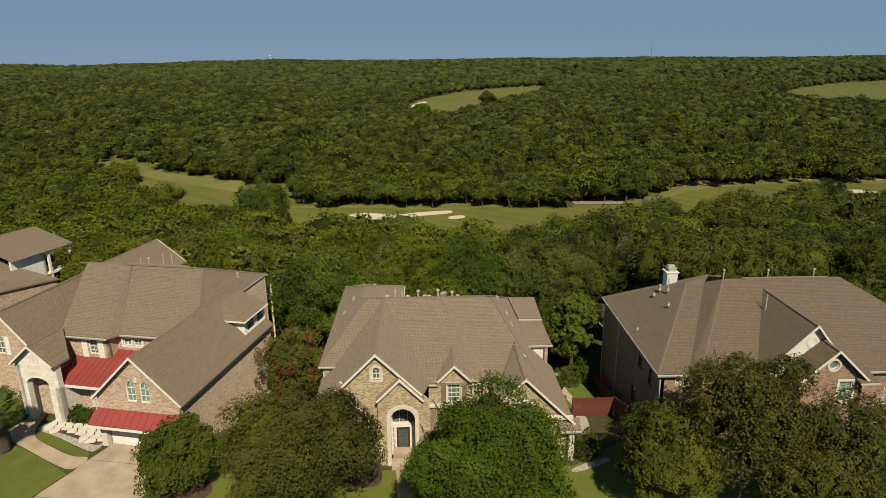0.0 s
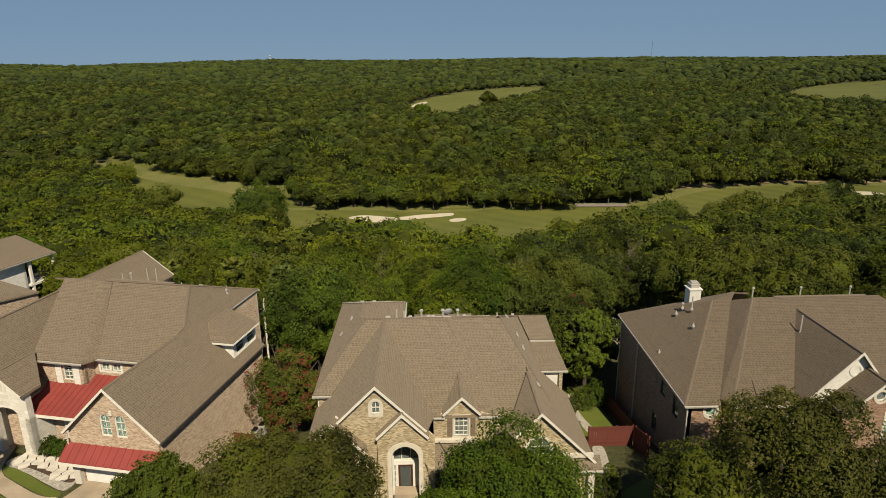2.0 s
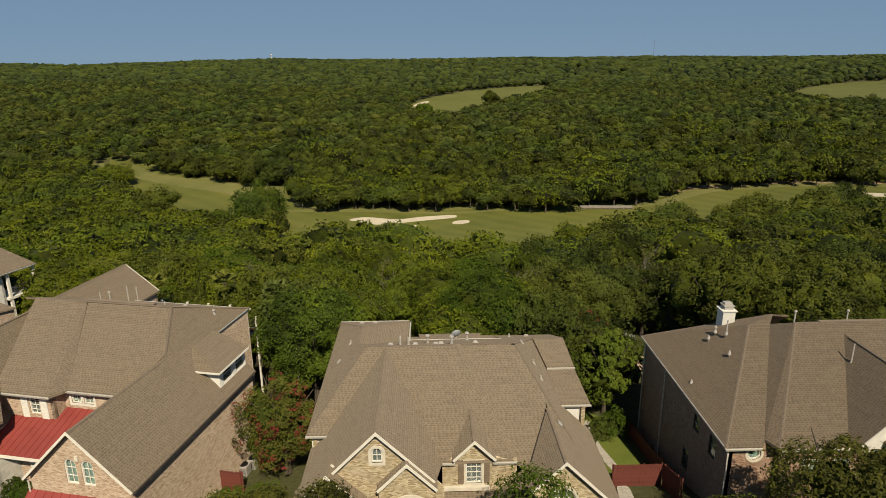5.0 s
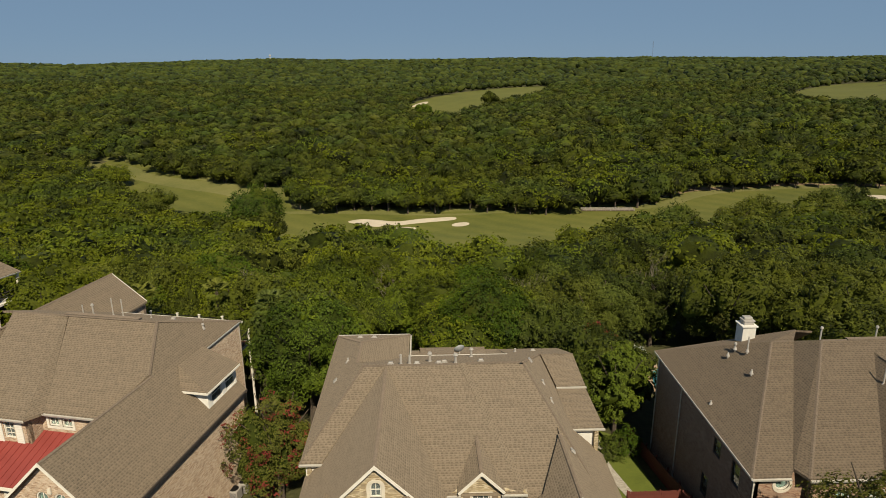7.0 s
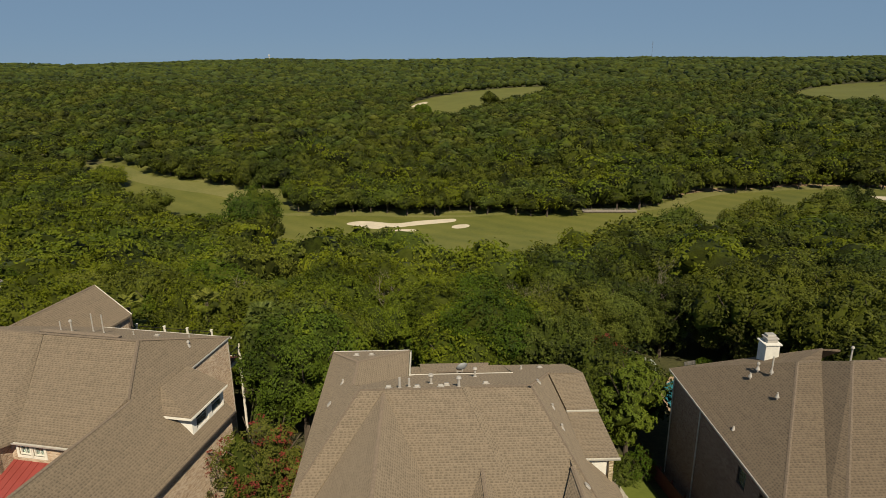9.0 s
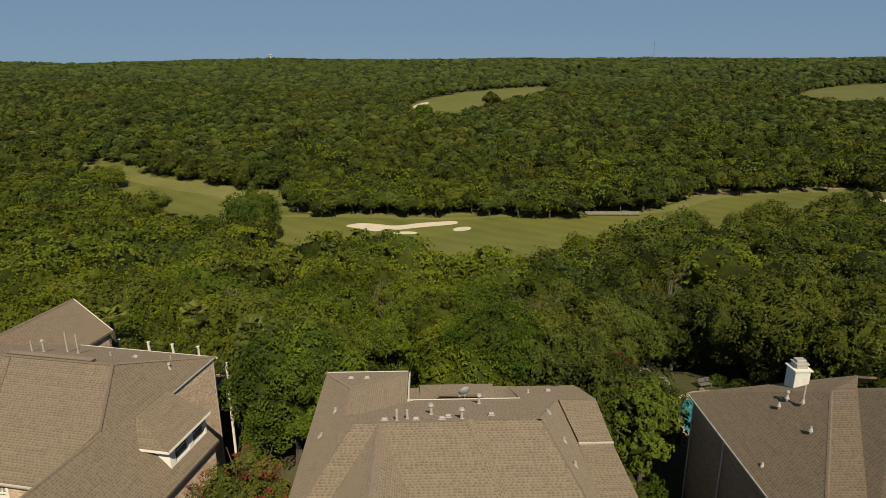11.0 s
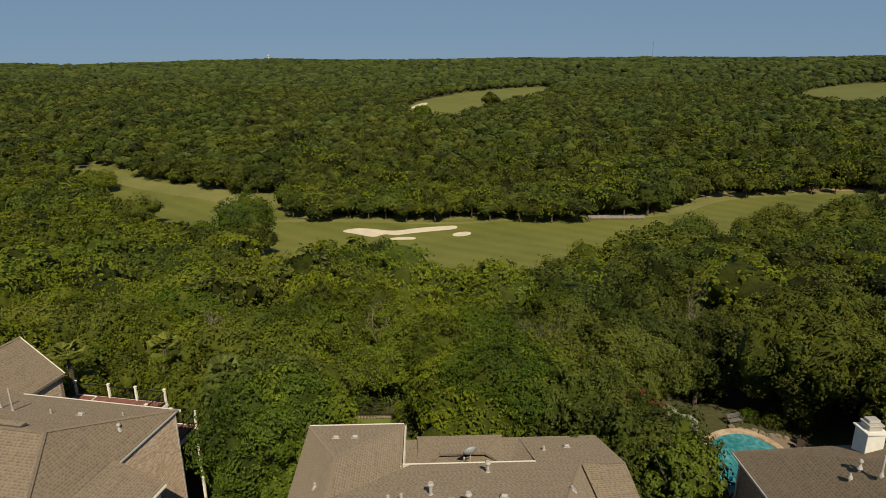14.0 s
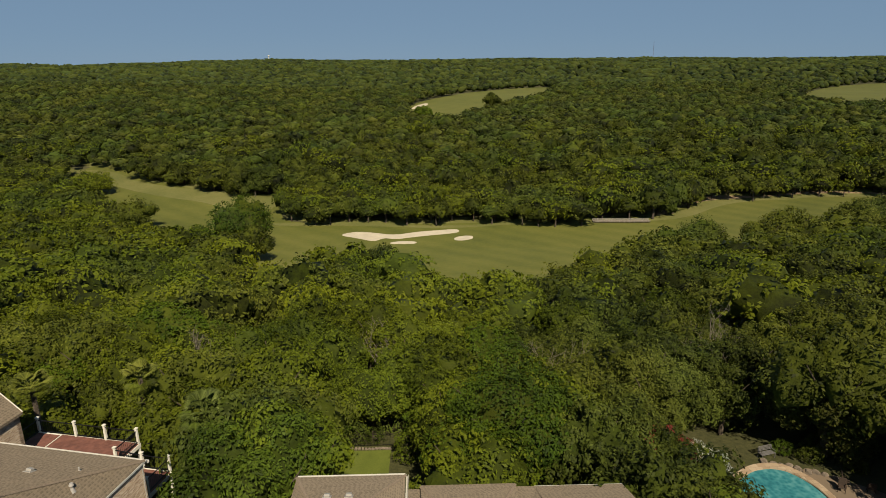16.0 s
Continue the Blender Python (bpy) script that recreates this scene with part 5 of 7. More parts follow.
    wall(h, (-0.35, 14.2), (-3.4, 14.2), [(0, -6), (3.05, -6), (3.05, 6.5), (0, 3.7)], BRICK_A)
    wall(h, (-3.35, 19.75), (-14.0, 19.75), [(0, -7), (10.6, -7), (10.6, 6.2), (0, 6.2)], BRICK_A)
    ma, mb = (-14.2, 5.4), (-9.9, 5.4)
    mw = rect(2.4, 4.05, 0.8, 1.38)
    wall(h, ma, mb, [(0, -1), (4.3, -1), (4.3, 5.75), (0, 5.75)], BRICK_A, [mw])
    window(h, ma, mb, mw, (1, 3), WHITE, None, None, "small-paned sash window with white surround")
    for s in (2.05, 3.55):
        bm = bmesh.new()
        box(bm, plan_pts(ma, mb, s, 4.65, 0.03), (0.52, 0.05, 2.0), bevel=0.01)
        for k in range(14):
            box(bm, plan_pts(ma, mb, s, 3.8 + 0.125 * k, 0.06), (0.42, 0.02, 0.05), rx=30)
        part("shutter", bm, STUCCO, h, "white louvred shutter")
    wall(h, (-9.9, 5.4), (-9.9, 6.6), [(0, -1), (1.2, -1), (1.2, 5.75), (0, 5.75)], BRICK_A)
    na, nb = (-9.9, 6.4), (-6.0, 6.4)
    n1, n2 = rect(0.55, 4.55, 0.75, 0.62), rect(1.5, 4.55, 0.75, 0.62)
    wall(h, na, nb, [(0, -1), (3.9, -1), (3.9, 5.7), (0, 5.7)], BRICK_A, [n1, n2])
    for w in (n1, n2):
        window(h, na, nb, w, (1, 0), WHITE, WHITE, BLIND, "small white window with a pale blind")
    seam_roof(h, [(-13.5, 2.6, 2.78), (-7.2, 2.6, 2.78), (-7.2, 6.4, 4.15), (-13.5, 6.4, 4.15)], 0.5)
    trim(h, [((-13.5, 2.58, 2.72), (-7.3, 2.58, 2.72))], WHITE, "fascia", 0.06, 0.22)
    # porch piers and low walls in limestone
    wall(h, (-11.9, 3.9), (-10.5, 3.9), [(0, -1.5), (1.4, -1.5), (1.4, 3.0), (0, 3.0)], BRICK_A)
    for u in (-10.4, -8.6):
        bm = bmesh.new()
        box(bm, (u, 3.9, 0.6), (0.75, 0.75, 3.6), bevel=0.03)
        box(bm, (u, 3.9, -0.3), (0.95, 0.95, 1.4), bevel=0.04)
        part("porch_pier", bm, STONE, h, "limestone porch pier on a broad base")
    bm = bmesh.new()
    box(bm, (-10.0, 5.2, -0.8), (4.0, 2.4, 0.3), bevel=0.02)
    part("porch_floor", bm, CONCRETE, h)
    # entry gable with an open arch
    ea, eb = (-15.65, 2.0), (-12.05, 2.0)
    ea_hole = arch_outline(0.75, -1.3, 1.95, 5.2, 12)
    ea_hole = [(s, z if z < 2.9 else 2.9 + (z - 2.9) * 0.55) for s, z in ea_hole]
    ent = wall(h, ea, eb, [(0, -1.5), (3.6, -1.5), (3.6, 4.75), (1.8, 6.2), (0, 4.75)], STONE, [ea_hole], 0.5, "entry_wall", "white limestone entry gable with an arch")
    for k in range(3):
        bm = bmesh.new()
        box(bm, plan_pts(ea, eb, 1.45 + 0.33 * k, 5.0, 0.0), (0.1, 0.06, 0.55))
        part("gable_slot", bm, CAST, h)
    wall(h, (-12.05, 2.0), (-12.05, 5.6), [(0, -1.5), (3.6, -1.5), (3.6, 2.7), (0, 2.7)], STONE, (), 0.4, "entry_wall")
    wall(h, (-15.65, 5.4), (-15.65, 2.0), [(0, -1.5), (3.4, -1.5), (3.4, 4.6), (0, 4.6)], STONE, (), 0.4, "entry_wall")
    da, db = (-15.65, 5.0), (-12.05, 5.0)
    dd = arch_outline(1.0, -0.75, 1.5, 3.0)
    wall(h, da, db, [(0, -1.5), (3.6, -1.5), (3.6, 3.1), (0, 3.1)], STONE, [dd])
    ring_part(h, da, db, dd, grow(dd, -0.14), DOORWOOD, "entry_door", -0.05, 0.12, "dark wooden arched entry door")
    bm = bmesh.new()
    box(bm, plan_pts(da, db, 1.75, 0.5, -0.15), (1.4, 0.04, 2.6))
    part("door_leaf", bm, DOORWOOD, h)
    la, lb = (-23.0, 3.2), (-13.4, 3.2)
    lw = arch_outline(4.6, 4.6, 0.85, 1.6)
    wall(h, la, lb, [(0, -1.5), (9.6, -1.5), (9.6, 3.6), (5.6, 8.1), (0, 3.6)], BRICK_A, [lw])
    window(h, la, lb, lw, (1, 2), WHITE, None)
    for s in (4.25, 5.8):
        bm = bmesh.new()
        box(bm, plan_pts(la, lb, s, 5.35, 0.03), (0.42, 0.05, 1.6), bevel=0.01)
        part("shutter", bm, STUCCO, h, "white shutter")
    wall(h, (-13.35, 3.25), (-13.35, 5.6), [(0, -1.5), (2.35, -1.5), (2.35, 3.5), (0, 3.5)], BRICK_A)
    wall(h, (-20.0, 5.5), (-14.2, 5.5), [(0, -1), (5.8, -1), (5.8, 5.7), (0, 5.7)], BRICK_A)
    wall(h, (-14.4, 13), (-14.4, 23.5), [(0, 0), (10.5, -7), (10.5, 5.9), (0, 5.9)], BRICK_A)
    wall(h, (-14.4, 23.5), (-21, 23.5), [(0, -7), (6.6, -7), (6.6, 5.9), (3.3, 8.1), (0, 5.9)], BRICK_A)
    # dormer on the garage roof
    DZ = 5.75
    dp = plane_z((-0.3, 0, DZ), -0.41, 0)
    slope(h, on(dp, (-0.3, 9.95), (-0.3, 14.3), (-3.1, 14.3), (-3.1, 11.3)), S)
    slope(h, [(-0.3, 9.95, DZ), (-3.1, 11.3, DZ + 1.148), (-2.3, 9.95, DZ)], S)
    xa, xb = (-0.62, 10.42), (-0.62, 14.2)
    xw, xw2 = rect(0.5, 4.38, 1.35, 1.22), rect(2.3, 4.38, 1.3, 1.22)
    wall(h, xa, xb, [(0, 4.1), (3.78, 4.1), (3.78, DZ - 0.05), (0, DZ - 0.05)], STUCCO, [xw, xw2], 0.15)
    for w in (xw, xw2):
        window(h, xa, xb, w, (0, 1), WHITE, None, None, "dormer window in white siding")
    wall(h, (-2.3, 10.44), (-0.64, 10.44), [(0, DZ - 0.1), (1.66, 4.15), (1.66, DZ - 0.05), (0, DZ - 0.05)], STUCCO, (), 0.12)
    trim(h, [((-0.28, 9.92, DZ), (-0.28, 14.3, DZ)), ((-2.35, 9.92, DZ), (-0.28, 9.92, DZ))], WHITE, "fascia", 0.05, 0.14)
    # gutters and boards
    gutter(h, [((-14.0, 4.95, 5.73), (-9.72, 4.95, 5.73)), ((-9.6, 6.0, 5.68), (-5.2, 6.0, 5.68)), ((-3.05, 20.05, 6.38), (-14.2, 20.05, 6.38)), ((-13.2, 5.6, 3.55), (-13.2, 2.9, 3.55))])
    trim(h, [((0.02, -0.35, 3.66), (0.02, 14.4, 3.66))], DARKTRIM, "fascia", 0.06, 0.14)
    trim(h, [((-3.09, 13.4, 6.5), (-3.09, 20.0, 6.5))], GUTTER, "fascia", 0.05, 0.1)
    rake(h, [((-3.6, -0.38, 7.19), (0, -0.38, 3.68)), ((-3.6, -0.38, 7.19), (-7.2, -0.38, 3.68)), ((-17.7, 24.02, 8.32), (-14.2, 23.62, 6.02)), ((-13.85, 1.56, 6.32), (-11.95, 1.56, 4.7)),
             ((-13.85, 1.56, 6.32), (-15.75, 1.56, 4.7)), ((-17.4, 2.86, 8.32), (-13.2, 2.86, 3.62)), ((-17.4, 2.86, 8.32), (-23, 2.86, 3.62))])
    for p, n in (((-3.2, 19.7, 6.3), 9), ((-7.1, -0.1, 3.5), 1.2)):
        downspout(h, p, n)
    for p, t, c in (((-11.6, 16.16, 7.95), 1.4, 0), ((-10.5, 15.86, 8.06), 1.4, 0), ((-12.5, 15.2, 8.3), 0.75, 1), ((-13.2, 15.0, 8.4), 0.75, 0), ((-8.37, 16.2, 7.9), 0.3, 0), ((-4.79, 17.4, 7.4), 0.25, 0),
                    ((-3.9, 15.9, 7.6), 0.2, 1)):
        vent_pipe(h, p, t, 0.045 if not c else 0.06, bool(c))
    box_vent(h, (-6.72, 16.5, 7.8))
    # rear deck on tall posts, in an L round the corner of the wing
    DK = 2.8
    for u0, u1, v0, v1 in ((-14.2, -8.4, 20.0, 26.2), (-8.36, -4.6, 20.0, 23.9), (-16.0, -14.24, 23.9, 26.2)):
        bm = bmesh.new()
        box(bm, ((u0 + u1) / 2, (v0 + v1) / 2, DK - 0.15), (u1 - u0, v1 - v0, 0.25))
        deck = part("balcony_deck", bm, WHITE, h, "raised rear deck with reddish boards and white edge")
        n = int((v1 - v0 - 0.1) / 0.148)
        for k in range(n):
            bm = bmesh.new()
            box(bm, ((u0 + u1) / 2, v0 + 0.12 + 0.148 * k, DK - 0.005), (u1 - u0 - 0.1, 0.135, 0.03))
            part("deck_board", bm, DECKWOOD, deck)
    posts = [(-15.9, 24.1), (-15.9, 26.1), (-13.1, 26.1), (-10.85, 26.1), (-8.5, 26.1), (-8.5, 24.0), (-6.5, 23.8), (-4.7, 23.8), (-4.7, 21.7), (-4.7, 20.1)]
    for u, v in posts[:-1]:
        bm = bmesh.new()
        box(bm, (u, v, DK + 0.55), (0.15, 0.15, 1.1), bevel=0.01)
        box(bm, (u, v, DK + 1.12), (0.22, 0.22, 0.05), bevel=0.01)
        box(bm, (u, v, DK - 5.2), (0.15, 0.15, 9.8), bevel=0.01)
        part("balcony_post", bm, WHITE, h, "white square balcony post")
    for (u0, v0), (u1, v1) in zip(posts, posts[1:]):
        rl = None
        for z in (DK + 0.95, DK + 0.15):
            bm = bmesh.new()
            beam(bm, (u0, v0, z), (u1, v1, z), 0.05, 0.05)
            if rl is None:
                rl = part("balcony_rail", bm, IRON, h, "dark iron balcony rail")
            else:
                part("lower_rail", bm, IRON, rl)
        n = max(3, int(math.hypot(u1 - u0, v1 - v0) / 0.16))
        bm = bmesh.new()
        for k in range(1, n):
            t = k / n
            tube(bm, (u0 + (u1 - u0) * t, v0 + (v1 - v0) * t, DK + 0.12), (u0 + (u1 - u0) * t, v0 + (v1 - v0) * t, DK + 0.93), 0.011, 0.011, 5)
        tagged(part("baluster", bm, IRON, rl), kind="stuff")
    return h


def house_right():
    h = house("house", 0, 0, 0, "red brick house with brown hipped roof and white chimney")
    S = SHINGLE_C
    corner, back, top = (16.68, 41.9, 4.3), (16.85, 57.9, 4.3), (24.7, 52.7, 8.3)
    f1l, f1r, f2l, f2r = (22.2, 51.25, 8.13), (23.75, 51.3, 8.13), (24.6, 49.7, 8.92), (34.6, 49.7, 8.92)
    slope(h, [corner, f1l, back], S)
    slope(h, [back, f1l, top], S)
    slope(h, [f1l, f1r, top], S)
    slope(h, [corner, (18.9, 41.9, 4.3), (19.25, 42.35, 4.52), f1r, f1l], S)
    slope(h, [back, top, (25.9, 52.7, 8.2), (26.3, 57.9, 4.3)], S)
    slope(h, [(19.25, 42.35, 4.52), (19.65, 41.4, 4.5), f2l, f1r], S)
    slope(h, [(19.65, 41.4, 4.5), (42, 41.4, 4.5), f2r, f2l], S)
    slope(h, [f2l, f2r, (42, 58, 4.4), (24.6, 58, 4.4)], S)
    slope(h, [f2r, (42, 41.4, 4.5), (42, 58, 4.4)], S)
    for s, low, pitch in ((-1, 3.6, 1.05), (1, 2.9, 1.25)):
        g = plane_z((27.6, 0, 8.45), -s * pitch, 0)
        slope(h, on(g, (27.6, 40.9), (27.6, 48.9), (27.6 + s * low, 42.2), (27.6 + s * low, 40.9)), S)
        b = plane_z((28.3, 0, 7.25), -s * 0.95, 0)
        slope(h, on(b, (28.3, 39.2), (28.3, 41.4), (28.3 + s * 2.5, 41.4), (28.3 + s * 2.5, 39.2)), S)
    caps(h, [(corner, f1l), (f1l, f1r), (back, top), (f2l, f2r), (f2r, (42, 41.4, 4.52)), ((27.6, 40.9, 8.47), (27.6, 48.2, 8.47)), ((19.65, 41.4, 4.52), f2l), ((28.3, 39.2, 7.27), (28.3, 41.2, 7.27))])
    bm = bmesh.new()
    beam(bm, (26.3, 49.75, 9.0), (33.6, 49.75, 9.0), 0.3, 0.1)
    part("ridge_vent", bm, CAPM, h)
    # walls
    a, b = (17.1, 57.5), (17.1, 42.3)
    sw = [rect(10.1, 2.2, 1.0, 1.2), rect(12.6, 1.9, 1.0, 1.5), rect(9.0, -1.6, 1.0, 1.6)]
    wall(h, a, b, [(0, -7), (15.2, -2), (15.2, 4.3), (0, 4.3)], BRICK_C, sw)
    for w in sw:
        window(h, a, b, w, (0, 1), DARKTRIM, None, None, "dark-framed side window in the brick wall")
    a, b = (17.1, 42.3), (20.3, 42.3)
    lw = [(1.6 + 0.42 * math.cos(t * math.pi / 8), 3.55 + 0.42 * math.sin(t * math.pi / 8)) for t in range(16)]
    wall(h, a, b, [(0, -2), (3.2, -2), (3.2, 4.3), (0, 4.3)], BRICK_C, [lw])
    window(h, a, b, lw, (0, 0), WHITE, CAST, GREENGLASS, "round window with a pale surround")
    a, b = (20.0, 41.7), (41.6, 41.7)
    fw = [rect(1.4, 2.0, 1.0, 1.5), rect(3.3, 2.0, 1.0, 1.5), rect(14, 1.5, 1.2, 1.6), rect(17, 1.5, 1.2, 1.6)]
    wall(h, a, b, [(0, -2), (21.6, -2), (21.6, 4.3), (0, 4.3)], BRICK_C, fw)
    for w in fw:
        window(h, a, b, w, (1, 2), WHITE, None, GREENGLASS, "white sash window")
    a, b = (22.2, 41.3), (33.4, 41.3)
    rv = [(5.4 + 0.4 * math.cos(t * math.pi / 8), 7.0 + 0.4 * math.sin(t * math.pi / 8)) for t in range(16)]
    wall(h, a, b, [(2.05, 4.2), (8.3, 4.2), (8.3, 4.75), (5.4, 8.3), (2.05, 4.75)], STUCCO, (), 0.25)
    ring_part(h, a, b, grow(rv, 0.06), grow(rv, -0.1), STUCCO, "gable_roundel", 0.05, 0.02, "round moulding on the white gable")
    a, b = (26.0, 39.6), (30.6, 39.6)
    ov = [(2.3 + 0.36 * math.cos(t * math.pi / 8), 6.0 + 0.36 * math.sin(t * math.pi / 8)) for t in range(16)]
    gw = rect(2.9, 3.1, 1.0, 1.6)
    wall(h, a, b, [(0, -2), (4.6, -2), (4.6, 4.85), (2.3, 7.05), (0, 4.85)], BRICK_C, [ov, gw])
    window(h, a, b, ov, (0, 0), WHITE, CAST, None, "round gable window with four keystones")
    window(h, a, b, gw, (0, 1), WHITE, WHITE, GREENGLASS, "white-framed window with a green shade")
    wall(h, (42 - 0.4, 41.7), (41.6, 57.5), [(0, -2), (15.8, -7), (15.8, 4.3), (0, 4.3)], BRICK_C)
    wall(h, (41.6, 57.5), (17.1, 57.5), [(0, -7), (24.5, -7), (24.5, 4.3), (0, 4.3)], BRICK_C)
    wall(h, (30.6, 39.6), (30.6, 41.7), [(0, -2), (2.1, -2), (2.1, 4.8), (0, 4.8)], BRICK_C)
    wall(h, (26.0, 41.7), (26.0, 39.6), [(0, -2), (2.1, -2), (2.1, 4.8), (0, 4.8)], BRICK_C)
    slope(h, [(30.0, 39.0, 4.85), (31.4, 39.0, 4.85), (31.4, 40.4, 5.2), (30.0, 40.4, 5.2)], S)
    gutter(h, [((16.65, 41.85, 4.28), (18.9, 41.85, 4.28)), ((19.65, 41.35, 4.48), (42, 41.35, 4.48)), ((30.0, 38.95, 4.85), (31.4, 38.95, 4.85))])
    trim(h, [((16.65, 41.85, 4.3), (16.82, 57.9, 4.3)), ((16.82, 57.93, 4.3), (26, 57.93, 4.3))], GUTTER, "fascia", 0.06, 0.12)
    rake(h, [((27.6, 40.88, 8.47), (24.1, 40.88, 4.8)), ((27.6, 40.88, 8.47), (30.5, 40.88, 4.85)), ((28.3, 39.18, 7.27), (25.8, 39.18, 4.9)), ((28.3, 39.18, 7.27), (30.8, 39.18, 4.9))])
    downspout(h, (16.98, 52.6, 4.2), 8.0)
    downspout(h, (16.98, 57.2, 4.2), 8.5)
    downspout(h, (17.0, 42.2, 4.2), 5.5)
    for p, t, c in (((24.9, 50.3, 8.5), 0.95, 1), ((28.9, 50.6, 8.35), 0.95, 1), ((32.9, 50.6, 8.35), 0.95, 1), ((26.7, 46.4, 7.45), 1.35, 0), ((20.64, 51.3, 7.5), 1.0, 0), ((20.3, 52.3, 7.2), 0.25, 1),
                    ((19.75, 52.1, 6.8), 0.16, 0), ((19.95, 49.2, 6.95), 0.2, 0), ((17.4, 49.0, 4.85), 0.16, 0)):
        vent_pipe(h, p, t, 0.05 if not c else 0.055, bool(c))
    # chimney
    bm = bmesh.new()
    box(bm, (21.8, 53.95, 6.4), (0.96, 1.0, 3.7), bevel=0.02)
    ch = part("chimney", bm, STUCCO, h, "white sided chimney with a metal cap")
    bm = bmesh.new()
    box(bm, (21.8, 53.95, 8.26), (1.16, 1.2, 0.12), bevel=0.03)
    part("chimney_crown", bm, STUCCO, ch)
    bm = bmesh.new()
    box(bm, (21.8, 53.95, 8.44), (0.7, 0.68, 0.26), bevel=0.02)
    box(bm, (21.8, 53.95, 8.62), (0.82, 0.8, 0.1), bevel=0.02)
    box(bm, (21.8, 54.0, 8.76), (0.6, 0.46, 0.16), bevel=0.02)
    part("chimney_cap", bm, PIPE, ch)
    return h


def house_far():
    """The next house along, seen over the roofs: a brown roof over a covered balcony."""
    h = house("house", -48.8, 71.7, -20.0, "house with brown roof, white wall and covered balcony")
    S = SHINGLE_A
    slope(h, [(0, 0, 4.75), (0, 8.4, 4.75), (-6, 8.4, 6.4), (-6, 0, 6.4)], S)
    slope(h, [(-6, 0, 6.4), (-6, 8.4, 6.4), (-14, 8.4, 4.3), (-14, 0, 4.3)], S)
    slope(h, [(-10, -14, 4.9), (3.0, -14, 4.0), (6.3, 0.5, 3.1), (-0.4, 1.4, 3.35), (-10, 1.4, 5.6)], S)
    wall(h, (-0.5, 0.2), (-0.5, 4.6), [(0, -6), (4.4, -6), (4.4, 4.6), (0, 4.6)], STUCCO)
    wall(h, (-0.5, 4.6), (-6.0, 4.6), [(0, -6), (5.5, -6), (5.5, 6.1), (0, 4.6)], STUCCO)
    wall(h, (6.0, 0.5), (-0.4, 1.3), [(0, -6), (6.4, -6), (6.4, 3.1), (0, 2.9)], BRICK_A)
    wall(h, (2.8, -13.8), (6.0, 0.3), [(0, -4), (14.4, -6), (14.4, 2.9), (0, 3.8)], BRICK_A)
    gutter(h, [((0.02, 0, 4.73), (0.02, 8.4, 4.73))])
    for u, v in ((-0.3, 5.0), (-0.3, 8.1)):
        bm = bmesh.new()
        box(bm, (u, v, -0.9), (0.3, 0.3, 11.2), bevel=0.02)
        part("balcony_post", bm, WHITE, h)
    bm = bmesh.new()
    box(bm, (-1.6, 6.4, 1.7), (3.0, 3.6, 0.25))
    part("balcony_floor", bm, WHITE, h)
    for z in (2.3, 2.6, 2.9):
        bm = bmesh.new()
        beam(bm, (-0.3, 4.9, z), (-0.3, 8.1, z), 0.06, 0.07)
        part("balcony_rail", bm, DARKTRIM, h)
    vent_pipe(h, (-2, -4, 3.9), 0.4, 0.08, True)
    return h


house_left()
house_right()
house_far()


# ---------------------------------------------------------------- trees of their own in the gardens
PALM_LEAF = leaf_material("palm_fronds", (0.10, 0.12, 0.02), (0.20, 0.22, 0.05), (0.30, 0.30, 0.09))
LEAF_TALL = leaf_material("tall_tree_leaves", (0.053, 0.076, 0.007), (0.129, 0.170, 0.016), (0.230, 0.265, 0.032))
LEAF_SIDE = leaf_material("fresh_leaves", (0.070, 0.092, 0.009), (0.135, 0.168, 0.016), (0.215, 0.240, 0.036))
LEAF_HOLLY = leaf_material("holly_leaves", (0.026, 0.041, 0.005), (0.070, 0.094, 0.012), (0.150, 0.174, 0.029), 0.05)
LEAF_YELLOW = leaf_material("yellow_green_leaves", (0.06, 0.075, 0.010), (0.12, 0.145, 0.02), (0.19, 0.21, 0.04))
def place(ob, x, y, rz=0.0, sink=0.0, s=1.0):
    ob.matrix_world = pose(x, y, float(ground_z(x, y)) - sink, 0, 0, rz) @ Matrix.Scale(s, 4)
    return ob


